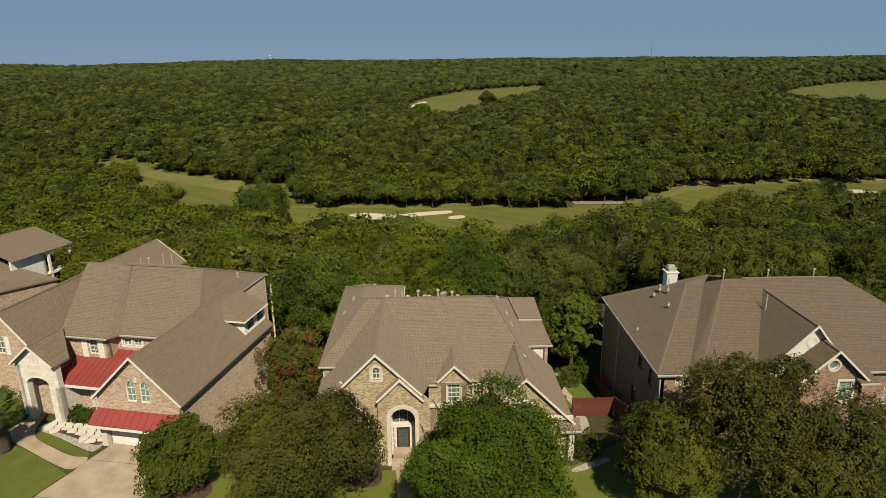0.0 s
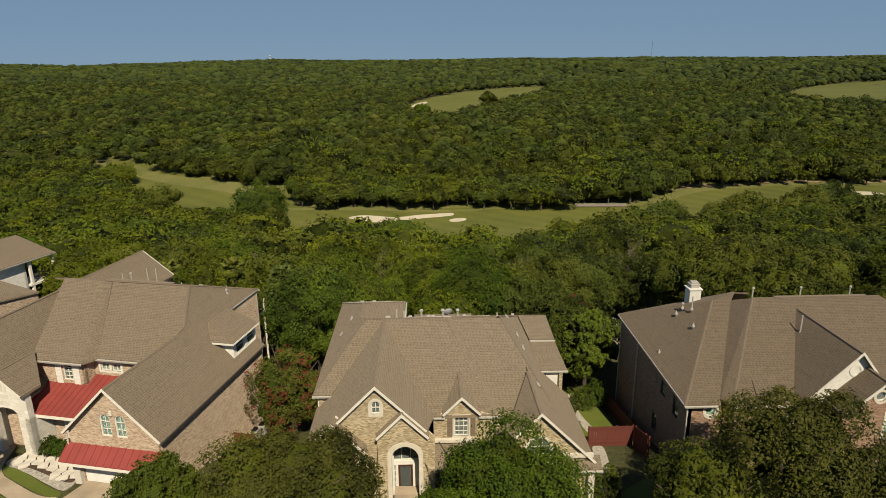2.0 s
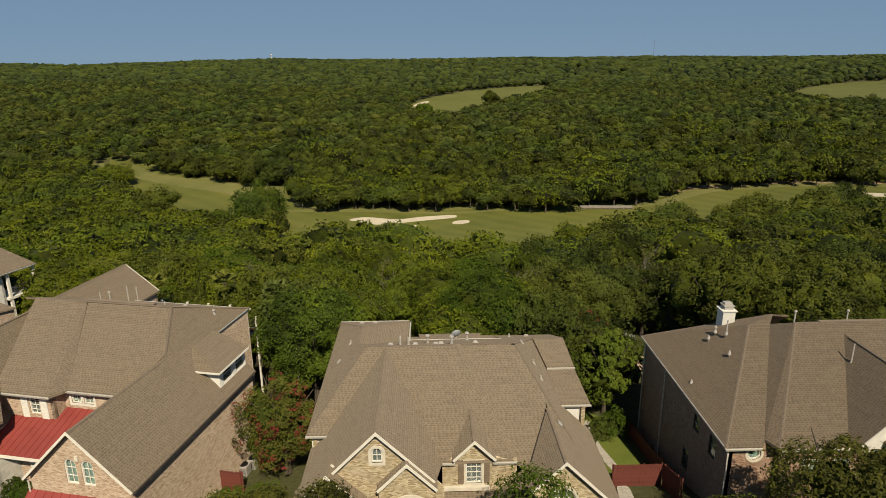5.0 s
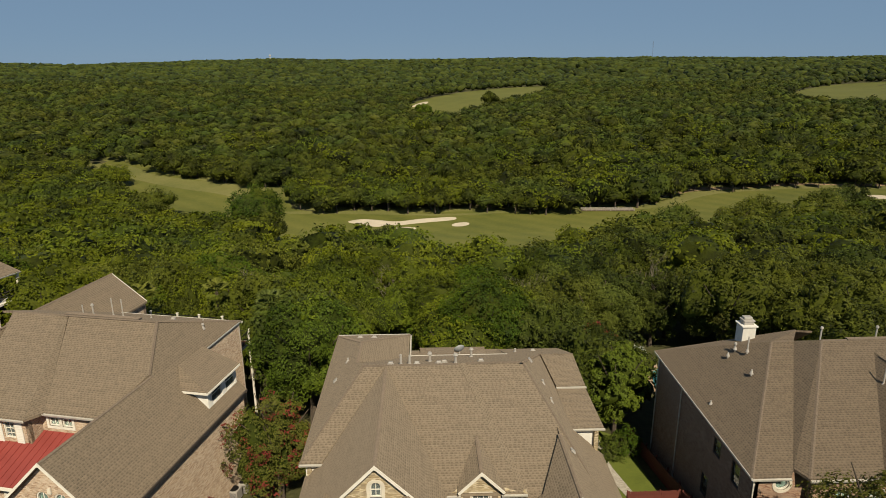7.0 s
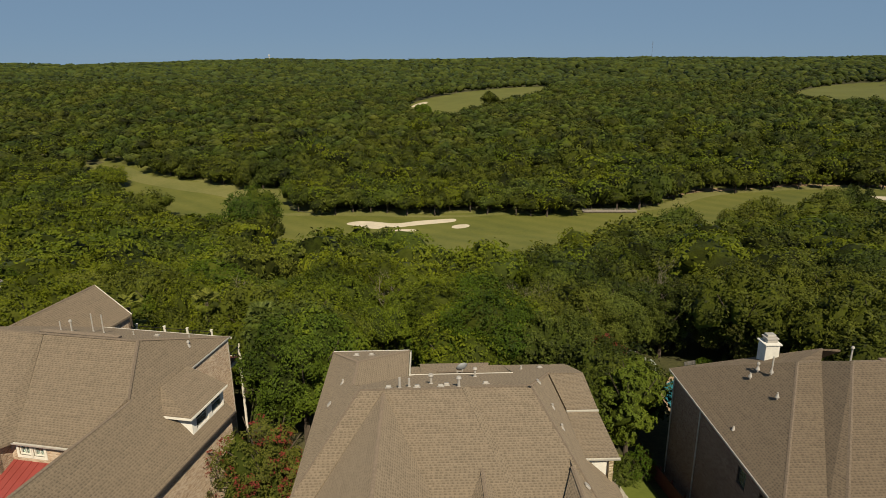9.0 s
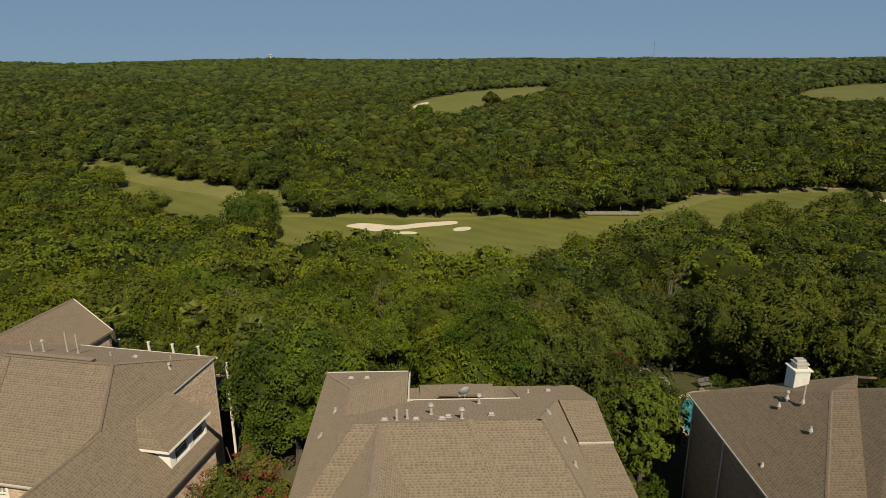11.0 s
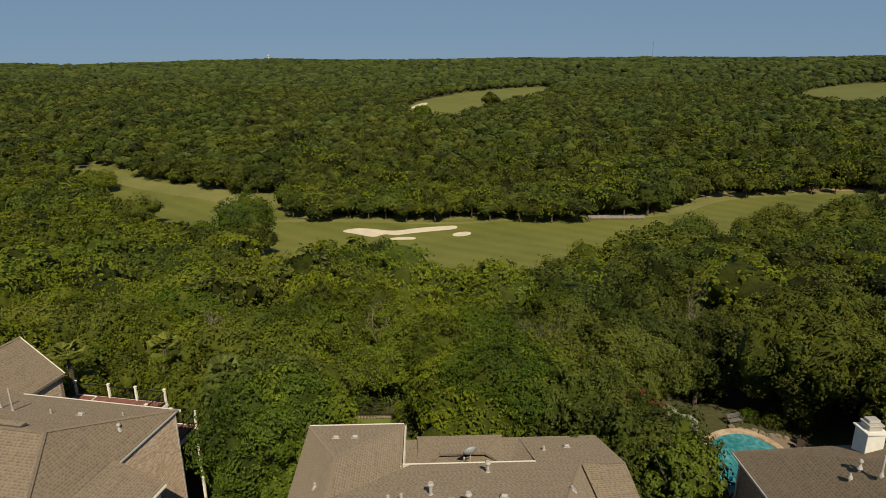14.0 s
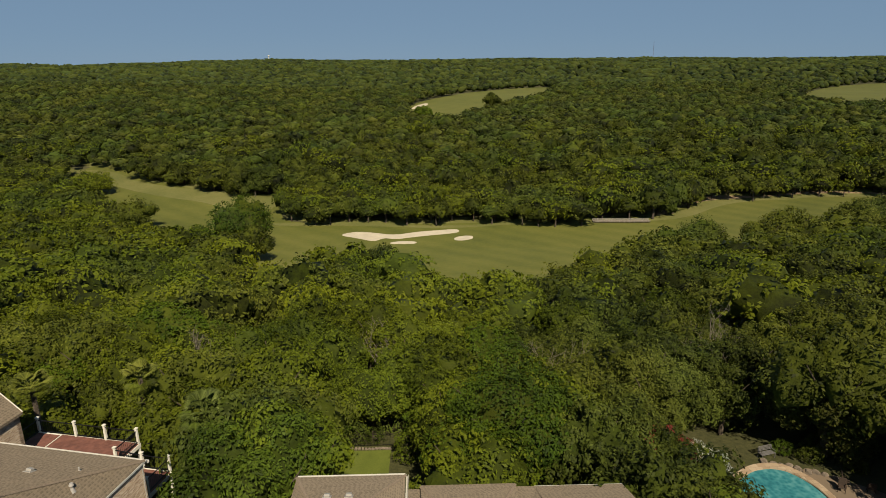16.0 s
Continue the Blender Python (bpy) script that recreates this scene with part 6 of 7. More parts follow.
def garden_trees():
    spec = (
        ("tree", -16.9, 36.0, 2.7, 2.5, 5.2, 30, 46, 15, 0.088, LEAF_HOLLY, "rounded holly tree with glossy dark leaves by the driveway", 0.74),
        ("tree", -8.4, 33.2, 4.7, 3.5, 8.0, 30, 139, 15, 0.088, LEAF_LIVE, "spreading live oak with small olive leaves on the lawn", 0.74),
        ("tree", 2.8, 31.2, 5.4, 4.8, 9.1, 30, 121, 15, 0.088, LEAF_DEEP, "full bright green shade tree before the house", 0.74),
        ("tree", 19.3, 33.8, 4.1, 4.0, 10.5, 30, 62, 15, 0.088, LEAF_LIVE, "open-crowned live oak with grey limbs in the front yard", 0.4),
        ("tree", 26.4, 32.6, 4.6, 3.6, 7.2, 30, 73, 15, 0.088, LEAF_LIVE, "broad live oak with dark shaded crown", 0.4),
        ("tree", 21.8, 29.6, 3.4, 2.6, 5.4, 24, 40, 15, 0.088, LEAF_LIVE, "low live oak in deep shade on the front lawn", 0.45),
        ("tree", 14.0, 33.2, 3.3, 3.0, 6.8, 30, 44, 15, 0.088, LEAF_OAK, "young tree with loose olive green leaves", 0.74),
        ("tree", -11.7, 62.8, 4.2, 4.8, 12.2, 24, 57, 15, 0.120, LEAF_TALL, "tall dense green tree between the two houses", 0.74),
        ("tree", 14.3, 58.6, 2.5, 4.7, 10.6, 24, 21, 15, 0.120, LEAF_SIDE, "upright green tree in the side yard", 0.74),
        ("tree", 4.6, 72.5, 6.0, 5.0, 10.8, 24, 116, 15, 0.120, LEAF_DEEP, "wide deep green tree behind the back roof", 0.74),
        ("tree", 32.8, 78.2, 5.2, 3.4, 7.2, 24, 87, 15, 0.120, LEAF_LIVE, "live oak with grey-green crown spreading over the pool terrace", 0.74),
        ("tree", 18.0, 78.6, 4.4, 4.0, 9.2, 24, 63, 15, 0.120, LEAF_OAK, "olive live oak behind the pool garden", 0.74),
        ("tree", 23.6, 83.0, 3.6, 3.4, 8.2, 24, 42, 15, 0.120, LEAF_OAK, "shady live oak at the lower edge of the pool garden", 0.74),
        ("tree", 40.5, 79.5, 4.6, 3.6, 7.6, 24, 68, 15, 0.120, LEAF_OAK, "live oak near the trampoline", 0.74),
        ("tree", 28.6, 85.0, 3.4, 3.2, 8.6, 20, 38, 15, 0.120, LEAF_OAK, "live oak with grey limbs at the foot of the pool garden", 0.6),
        ("tree", 25.4, 81.2, 2.9, 3.0, 7.6, 20, 27, 15, 0.120, LEAF_OAK, "small live oak beside the shaded pool lawn", 0.6),
        ("tree", 79.0, 205.0, 7.0, 5.6, 11.5, 18, 30, 9, 0.256, LEAF_OAK, "oak rising before the fairway", 0.74),
        ("tree", 115.0, 224.0, 8.5, 6.5, 12.5, 18, 30, 9, 0.288, LEAF_OAK, "broad dark oak before the fairway", 0.74),
        ("tree", 101.0, 214.0, 6.5, 5.0, 10.0, 18, 30, 9, 0.256, LEAF_OAK, "dark oak before the fairway", 0.74),
        ("tree", 148.0, 238.0, 8.5, 6.5, 13.0, 18, 30, 9, 0.288, LEAF_OAK, "broad oak at the lower fairway edge", 0.74),
        ("tree", 160.0, 242.0, 7.5, 6.5, 13.5, 18, 30, 9, 0.288, LEAF_OAK, "tall oak at the lower fairway edge", 0.74),
        ("tree", -14.0, 184.0, 6.0, 5.0, 8.2, 18, 30, 9, 0.240, LEAF_OAK, "olive oak standing before the bunkers", 0.74),
        ("tree", -110.0, 262.0, 8.0, 6.0, 11.5, 18, 30, 9, 0.304, LEAF_OAK, "spreading oak at the fairway bend", 0.74),
        ("tree", -132.0, 344.0, 8.5, 5.5, 11.0, 18, 30, 9, 0.336, LEAF_OAK, "low spreading oak on the far fairway edge", 0.74),
        ("tree", -101.0, 327.0, 8.0, 5.5, 10.5, 18, 30, 9, 0.336, LEAF_OAK, "round oak on the far fairway edge", 0.74),
        ("tree", -84.0, 318.0, 7.5, 6.5, 13.0, 18, 30, 9, 0.336, LEAF_OAK, "oak with a pale trunk on the far fairway edge", 0.74),
        ("tree", -73.0, 320.0, 8.0, 7.0, 14.0, 18, 30, 9, 0.336, LEAF_OAK, "tall oak on the far fairway edge", 0.74),
        ("tree", -60.0, 229.0, 10.5, 5.6, 15.5, 22, 30, 9, 0.336, LEAF_BRIGHT, "large oak standing at the edge of the fairway", 0.74),
        ("tree", -52.0, 212.0, 6.0, 4.5, 9.5, 15, 30, 9, 0.288, LEAF_OAK, "oak at the edge of the fairway", 0.74),
        ("tree", -118.0, 338.0, 6.5, 5.0, 9.0, 15, 30, 9, 0.360, LEAF_OAK, "lone oak standing in the rough grass", 0.74),
        ("tree", -153.0, 320.0, 8.0, 5.5, 11.0, 15, 30, 9, 0.360, LEAF_WOOD, "oak at the bend of the fairway", 0.74),
        ("tree", 60.0, 600.0, 8.0, 6.5, 13.0, 15, 30, 9, 0.560, LEAF_OAK, "oak standing in the far clearing", 0.74),
        ("tree", -2.0, 520.0, 7.0, 5.0, 10.0, 15, 30, 9, 0.560, LEAF_BRIGHT, "pale green tree at the far clearing", 0.74))
    for k, (nm, x, y, rx, rz, ht, boughs, per, tuft, leaf, mat, lab, core) in enumerate(spec):
        t = make_tree(nm, rx, rz, ht, boughs, per, leaf, mat, 300 + k * 7, lab, -0.8 if rz > 0.85 * rx else -0.5, tuft, core)
        place(t, x, y, 40 * k)
        tagged(t, group="garden and fairway trees")


def flowering(name, x, y, rx, rz, ht, seed, bloom, label, share=0.1, leafmat=None):
    """A crape myrtle or oleander: many thin stems, a loose crown and clusters of blossom."""
    e = make_tree(name, rx, rz, ht, 36, 40, 0.085, leafmat or LEAF_WOOD, seed, label, -0.8, 10, 0.7)
    c, s = crown_shape(rx, rz, 36, seed, -0.8)
    c, _, s = tufts(c, s * 1.12, 26, seed + 3)
    r = np.random.default_rng(seed)
    sel = r.random(len(c)) < share * 4
    c = c[sel] + r.normal(0, 0.12, (sel.sum(), 3))
    v, f = leaf_quads(c, r.uniform(0.16, 0.36, len(c)), 11, 0.06, seed + 5, 4)
    mesh_np("blossoms", v + np.array([0, 0, ht - rz]), f, bloom, e)
    place(e, x, y)
    return e


RED_BLOOM = leaf_material("crape_myrtle_red", (0.14, 0.030, 0.020), (0.25, 0.050, 0.036), (0.36, 0.085, 0.060), 0.1)
WHITE_BLOOM = leaf_material("oleander_white", (0.5, 0.48, 0.42), (0.65, 0.63, 0.55), (0.75, 0.73, 0.65), 0.1)
LEAF_RUST = leaf_material("myrtle_leaves", (0.052, 0.056, 0.010), (0.125, 0.128, 0.022), (0.215, 0.200, 0.042))
garden_trees()
flowering("crape_myrtle", -12.0, 51.2, 3.1, 4.4, 8.6, 501, RED_BLOOM, "crape myrtle with red blossom between the houses", 0.05, LEAF_RUST)
flowering("crape_myrtle", 15.6, 70.5, 2.4, 3.0, 7.5, 505, RED_BLOOM, "crape myrtle with a few red blossoms behind the house", 0.04, LEAF_OAK)
flowering("oleander", 19.8, 72.6, 1.9, 1.7, 3.4, 509, WHITE_BLOOM, "oleander bush with white blossom beside the pool", 0.12)


def bare_tree(x, y, ht, seed, label):
    """A leafless grey tree: a trunk forking three times into thin twigs."""
    e = new("bare_tree")
    g = random.Random(seed)
    bm, twigs = bmesh.new(), bmesh.new()

    def grow_limb(p, d, length, r, depth):
        q = p + d * length
        tube(bm if depth < 2 else twigs, p, q, r, r * 0.55, 6 if depth < 2 else 4)
        if depth == 4:
            return
        for k in range(3 if depth else 4):
            v = Vector((g.uniform(-1, 1), g.uniform(-1, 1), g.uniform(-0.15, 0.9)))
            grow_limb(q, (d * 0.8 + v).normalized(), length * g.uniform(0.55, 0.8), r * 0.55, depth + 1)

    grow_limb(Vector((0, 0, -0.3)), Vector((0.05, 0.02, 1)).normalized(), ht * 0.42, 0.11, 0)
    part("trunk", bm, GREYBARK, e)
    tagged(part("branchwork", twigs, GREYBARK, e), kind="stuff")
    place(e, x, y, seed * 50)
    return tagged(e, label, "tree", "bare trees")


GREYBARK = plain("weathered_grey_bark", (0.24, 0.20, 0.16), 0.95, 0.0, 0.3, 6.0)
for k, (x, y, ht) in enumerate(((-21.0, 70.6, 6.0), (-35.5, 75.5, 8.5), (26.2, 86.0, 9.5), (14.5, 79.5, 9.5), (10.0, 84.0, 10.5), (-6.0, 92.0, 9.5), (31.0, 93.0, 10.5), (-24.0, 88.0, 9.5))):
    bare_tree(x, y, ht * 0.86, 40 + k, "bare grey tree with thin twigs among the woods")


def shrub(x, y, r, ht, mat, seed, label, name="shrub", per=26, leaf=0.06):
    e = new(name)
    c, s = crown_shape(r, ht * 0.55, 16, seed, -0.8)
    v, f = leaf_quads(c, s, per, max(leaf, 0.05 * r), seed + 1, 6)
    mesh_np("leaves", v + np.array([0, 0, ht * 0.5]), f, mat, e)
    bm = bmesh.new()
    g = random.Random(seed)
    for k in range(6):
        a = k * 1.05 + g.uniform(-.2, .2)
        tube(bm, (math.cos(a) * 0.05, math.sin(a) * 0.05, -0.15), (math.cos(a) * r * 0.6, math.sin(a) * r * 0.6, ht * 0.6), 0.025, 0.01, 5)
    part("trunk", bm, BARK, e)
    place(e, x, y, seed * 37)
    return tagged(e, label, "shrub", "garden shrubs")


for k, (x, y, r, ht, mat, lab) in enumerate((
        (-28.5, 45.3, 0.8, 1.1, LEAF_YELLOW, "yellow-green shrub in the porch bed"), (-27.7, 45.1, 0.75, 1.0, LEAF_BRIGHT, "low green shrub in the porch bed"),
        (-26.9, 45.0, 0.75, 1.05, LEAF_YELLOW, "yellow-green shrub in the porch bed"), (-26.1, 44.7, 0.7, 0.9, LEAF_BRIGHT, "low green shrub in the porch bed"),
        (-35.0, 47.3, 1.7, 2.0, LEAF_WOOD, "large clipped dark green shrub by the entry"), (-33.6, 46.2, 1.2, 1.5, LEAF_WOOD, "rounded dark green shrub by the entry"),
        (10.6, 38.6, 1.0, 1.3, LEAF_YELLOW, "clipped yellow-green shrub at the house corner"), (11.2, 40.3, 0.9, 1.0, LEAF_YELLOW, "clipped yellow-green shrub along the side wall"),
        (-14.2, 44.5, 1.3, 1.4, LEAF_BRIGHT, "grassy green shrub by the brick wall"), (-13.2, 42.6, 1.4, 1.6, LEAF_WOOD, "green shrub beside the garage wall"),
        (-12.4, 45.6, 1.2, 1.5, LEAF_BRIGHT, "loose green shrub between the houses"), (-10.2, 41.6, 1.3, 1.7, LEAF_OAK, "olive shrub against the brick wall"),
        (13.5, 56.4, 1.2, 2.2, LEAF_YELLOW, "fresh green shrub at the foot of the side yard tree"), (14.9, 56.8, 1.3, 2.4, LEAF_BRIGHT, "leafy shrub at the foot of the side yard tree"),
        (12.2, 55.2, 0.8, 1.2, LEAF_OAK, "shrub along the side path"), (11.4, 51.6, 0.7, 1.0, LEAF_OAK, "small shrub along the side path"),
        (30.4, 75.8, 1.0, 1.2, LEAF_YELLOW, "yellow-green shrub behind the pool"), (28.8, 77.2, 0.9, 1.0, LEAF_BRIGHT, "low shrub on the pool border"),
        (31.8, 77.0, 1.2, 1.5, LEAF_OAK, "olive shrub behind the pool"), (33.4, 74.6, 0.9, 1.0, LEAF_YELLOW, "yellow-green shrub on the pool border"),
        (-12.6, 77.0, 1.8, 2.8, LEAF_BRIGHT, "tall bright green bush behind the lawn"), (-3.0, 77.5, 1.6, 2.6, LEAF_WOOD, "dark bush beside the back lawn"),
        (-11.5, 84.5, 2.4, 4.6, LEAF_YELLOW, "tall fresh green thicket below the back lawn"), (-8.2, 85.2, 2.5, 4.4, LEAF_BRIGHT, "tall vine-grown thicket below the back lawn"),
        (-4.8, 84.2, 2.4, 4.8, LEAF_YELLOW, "tall fresh green thicket below the back lawn"), (-2.2, 82.0, 2.2, 4.6, LEAF_BRIGHT, "tall vine-grown thicket below the back lawn"),
        (-7.2, 81.6, 1.8, 2.4, LEAF_YELLOW, "fresh green bush beyond the iron fence"), (-9.8, 82.2, 1.8, 2.6, LEAF_BRIGHT, "bright green bush beyond the iron fence"))):
    shrub(x, y, r, ht, mat, 600 + k * 3, lab)


def palm(x, y, ht, crown_r, fronds, seed, label, stout=0.16, z=None):
    """A fan palm: ringed trunk and fans of narrow folded blades."""
    e = new("palm_tree")
    g = random.Random(seed)
    bm = bmesh.new()
    n = max(4, int(ht / 0.25))
    for k in range(n):
        z0, z1 = ht * k / n - 0.2 * (k == 0), ht * (k + 1) / n
        tube(bm, (0, 0, z0), (0, 0, z1), stout * 1.18, stout * 0.95, 9)
    part("trunk", bm, BARK, e)
    for k in range(fronds):
        a, tilt = k * 2.399 + g.uniform(-.2, .2), g.uniform(-0.35, 1.2)
        d = Vector((math.cos(a) * math.cos(tilt), math.sin(a) * math.cos(tilt), math.sin(tilt)))
        side = d.cross(Vector((0, 0, 1))).normalized()
        up = side.cross(d)
        base = Vector((0, 0, ht))
        hub = base + d * crown_r * 0.5
        bm = bmesh.new()
        tube(bm, base, hub, 0.03, 0.015, 5)
        for j in range(25):
            t = (j - 12) / 12
            bl = d * math.cos(t * 1.25) + side * math.sin(t * 1.25)
            tip = hub + bl * crown_r * (0.62 - 0.12 * abs(t)) - Vector((0, 0, 0.10 * crown_r))
            mid = hub + bl * crown_r * 0.34
            wv = bl.cross(up).normalized() * 0.022 * crown_r
            vs = [bm.verts.new(p) for p in (hub, mid - wv + up * 0.02, mid + up * 0.05, mid + wv + up * 0.02, tip)]
            bm.faces.new((vs[0], vs[1], vs[2]))
            bm.faces.new((vs[0], vs[2], vs[3]))
            bm.faces.new((vs[1], vs[4], vs[2]))
            bm.faces.new((vs[2], vs[4], vs[3]))
        part("frond", bm, PALM_LEAF if tilt > 0.2 else LEAF_YELLOW, e)
    place(e, x, y)
    return tagged(e, label, "palm tree", "palms")


palm(-29.6, 72.1, 10.2, 1.5, 26, 1, "fan palm rising behind the balcony")
palm(-23.2, 74.7, 9.6, 1.5, 26, 2, "fan palm among the woods behind the house")
palm(-15.9, 67.6, 10.6, 1.7, 28, 3, "fan palm with pale fronds beside the tall tree")
palm(-31.6, 40.9, 3.2, 1.9, 26, 4, "stout palm with a shaggy trunk on the lawn", 0.5)


# ---------------------------------------------------------------- front yard paving
def slab(name, poly, mat, lift, label, kind="structure"):
    return drape(name, poly, mat, lift, 1.0, label, kind)


DRIVE = [(-24.3, 42.3), (-17.9, 40.9), (-18.6, 38.2), (-19.2, 35.5), (-20.2, 30.0), (-21.5, -30.0), (-27.8, -30.0), (-26.6, 32.0), (-26.2, 35.9), (-25.3, 38.0), (-24.75, 39.7), (-24.1, 41.3)]
slab("driveway", DRIVE, CONCRETE, 0.06, "pale tan concrete driveway with joints")
bm = bmesh.new()
for p, q in (((-22.0, 41.6), (-23.2, 30.0)), ((-24.7, 39.6), (-18.3, 38.4)), ((-26.2, 35.6), (-19.3, 34.6)), ((-26.6, 31.2), (-20.1, 30.6))):
    z0, z1 = float(ground_z(*p)) + 0.066, float(ground_z(*q)) + 0.066
    beam(bm, (*p, z0), (*q, z1), 0.03, 0.004)
tagged(part("driveway_joint", bm, MULCH, None), "dark tooled joints across the driveway", kind="structure")
WALK = rounded([(-32.3, 46.3), (-31.5, 46.6), (-30.85, 42.95), (-28.5, 41.4), (-26.1, 39.95), (-24.7, 40.0), (-25.2, 38.3), (-27.2, 39.3), (-30.4, 41.4), (-31.9, 42.3), (-33.0, 44.0)], 2)
slab("front_walk", WALK, CONCRETE, 0.065, "curved tan concrete front walk")
slab("lawn", [(-36, 42.5), (-32.2, 42.0), (-30.3, 41.2), (-27.1, 39.15), (-25.5, 38.0), (-26.4, 35.8), (-27.0, 30.0), (-27.8, -30), (-40, -30), (-40, 42)], LAWN, 0.035, "mown bright green front lawn")
slab("lawn", rounded([(-31.2, 43.6), (-30.3, 43.6), (-28.4, 42.5), (-26.2, 41.0), (-25.0, 40.45), (-25.0, 39.95), (-26.2, 40.2), (-28.6, 41.6), (-30.8, 43.0)], 2), LAWN, 0.05, "narrow curved strip of lawn")
slab("lawn", [(-18.4, 38.0), (-17.2, 39.6), (-9.0, 38.2), (-4.0, 37.6), (9.6, 37.6), (15.0, 41.5), (16.8, 42.0), (30, 39.0), (30, -30.0), (-21.0, -30.0), (-19.9, 30.0), (-19.0, 35.5)], LAWN, 0.03, "green front lawn under the trees")
slab("lawn", rounded([(9.7, 47.8), (15.0, 47.6), (15.6, 58.5), (14.6, 61.5), (11.0, 62.5), (9.9, 56)], 1), LAWN, 0.03, "narrow green side lawn")
slab("garden_path", rounded([(10.2, 39.5), (10.8, 39.0), (11.8, 41.5), (12.6, 45.0), (13.0, 47.5), (12.2, 47.8), (11.6, 45.2), (10.9, 42.0)], 2), GRAVEL, 0.06, "curved pale stone side path")
slab("garden_path", rounded([(12.9, 48.0), (13.6, 48.0), (13.3, 52.0), (13.0, 56.0), (13.6, 60.0), (12.9, 60.0), (12.2, 56.0), (12.5, 52.0)], 2), GRAVEL, 0.06, "pale stone path along the side lawn")
slab("garden_path", rounded([(9.4, 36.6), (12.4, 38.0), (12.2, 38.6), (9.2, 37.2)], 2), GRAVEL, 0.06, "short pale stone path")
slab("mulch_bed", rounded([(-19.0, 36.6), (-17.0, 37.8), (-14.8, 36.6), (-15.0, 34.8), (-17.0, 34.2), (-18.8, 35.0)], 3), MULCH, 0.05, "dark mulch ring under the holly tree")
slab("mulch_bed", rounded([(-6.5, 38.6), (-3.9, 38.6), (-3.6, 36.0), (-5.0, 35.6), (-6.8, 36.6)], 2), MULCH, 0.05, "dark planting bed by the entry")
slab("front_walk", [(-3.3, 38.8), (-1.2, 38.8), (-1.2, 39.75), (-3.3, 39.75)], CONCRETE, 0.55, "raised entry porch floor")
slab("front_walk", [(-3.1, 38.7), (-1.4, 38.7), (-1.4, 37.6), (-3.1, 37.6)], CONCRETE, 0.3, "wide entry step")
slab("front_walk", [(-2.8, 37.6), (-1.7, 37.6), (-1.0, 28.0), (-2.1, 28.0)], CONCRETE, 0.06, "straight concrete walk to the entry")


def flag_terrace():
    """Large pale flagstones with dark joints on a gravel bed."""
    outline = rounded([(-31.1, 43.8), (-30.6, 44.9), (-29.4, 45.5), (-26.6, 44.7), (-25.3, 43.1), (-24.6, 42.3), (-24.75, 41.2), (-25.0, 40.5), (-27.0, 41.7), (-28.9, 42.9)], 2)
    bed = slab("flagstone_terrace", outline, GRAVEL, 0.05, "terrace of irregular pale flagstones")
    inner = [(-27.75 + (x + 28.0) * 0.9, 43.45 + (y - 43.2) * 0.78) for x, y in outline]
    joints = drape("joint_bed", inner, MULCH, 0.07, 1.0)
    joints.parent = bed
    g = random.Random(12)
    pts = []
    for i in range(11):
        for j in range(7):
            pts.append((-31.4 + i * 0.7 + g.uniform(-.17, .17), 40.6 + j * 0.66 + 0.3 * (i % 2) + g.uniform(-.16, .16)))
    for k, (cx, cy) in enumerate(pts):
        if not inside(inner, np.array([cx]), np.array([cy]))[0]:
            continue
        poly = [(cx - 1, cy - 1), (cx + 1, cy - 1), (cx + 1, cy + 1), (cx - 1, cy + 1)]
        for m, (ox, oy) in enumerate(pts):
            dx, dy = ox - cx, oy - cy
            d = math.hypot(dx, dy)
            if m == k or d > 2:
                continue
            lim = d / 2 - 0.03
            out = []
            for i, p in enumerate(poly):
                q = poly[(i + 1) % len(poly)]
                fp = ((p[0] - cx) * dx + (p[1] - cy) * dy) / d - lim
                fq = ((q[0] - cx) * dx + (q[1] - cy) * dy) / d - lim
                if fp <= 0:
                    out.append(p)
                if fp * fq < 0:
                    t = fp / (fp - fq)
                    out.append((p[0] + t * (q[0] - p[0]), p[1] + t * (q[1] - p[1])))
            poly = out
        if len(poly) < 3:
            continue
        bm = bmesh.new()
        z = float(ground_z(cx, cy)) + 0.065
        lo = [bm.verts.new((x, y, z)) for x, y in poly]
        hi = [bm.verts.new((cx + (x - cx) * 0.97, cy + (y - cy) * 0.97, z + 0.05 + g.uniform(-.008, .008))) for x, y in poly]
        bm.faces.new(hi)
        for i in range(len(lo)):
            j = (i + 1) % len(lo)
            bm.faces.new((lo[i], lo[j], hi[j], hi[i]))
        bmesh.ops.recalc_face_normals(bm, faces=bm.faces[:])
        part("flagstone", bm, FLAG, bed)


flag_terrace()


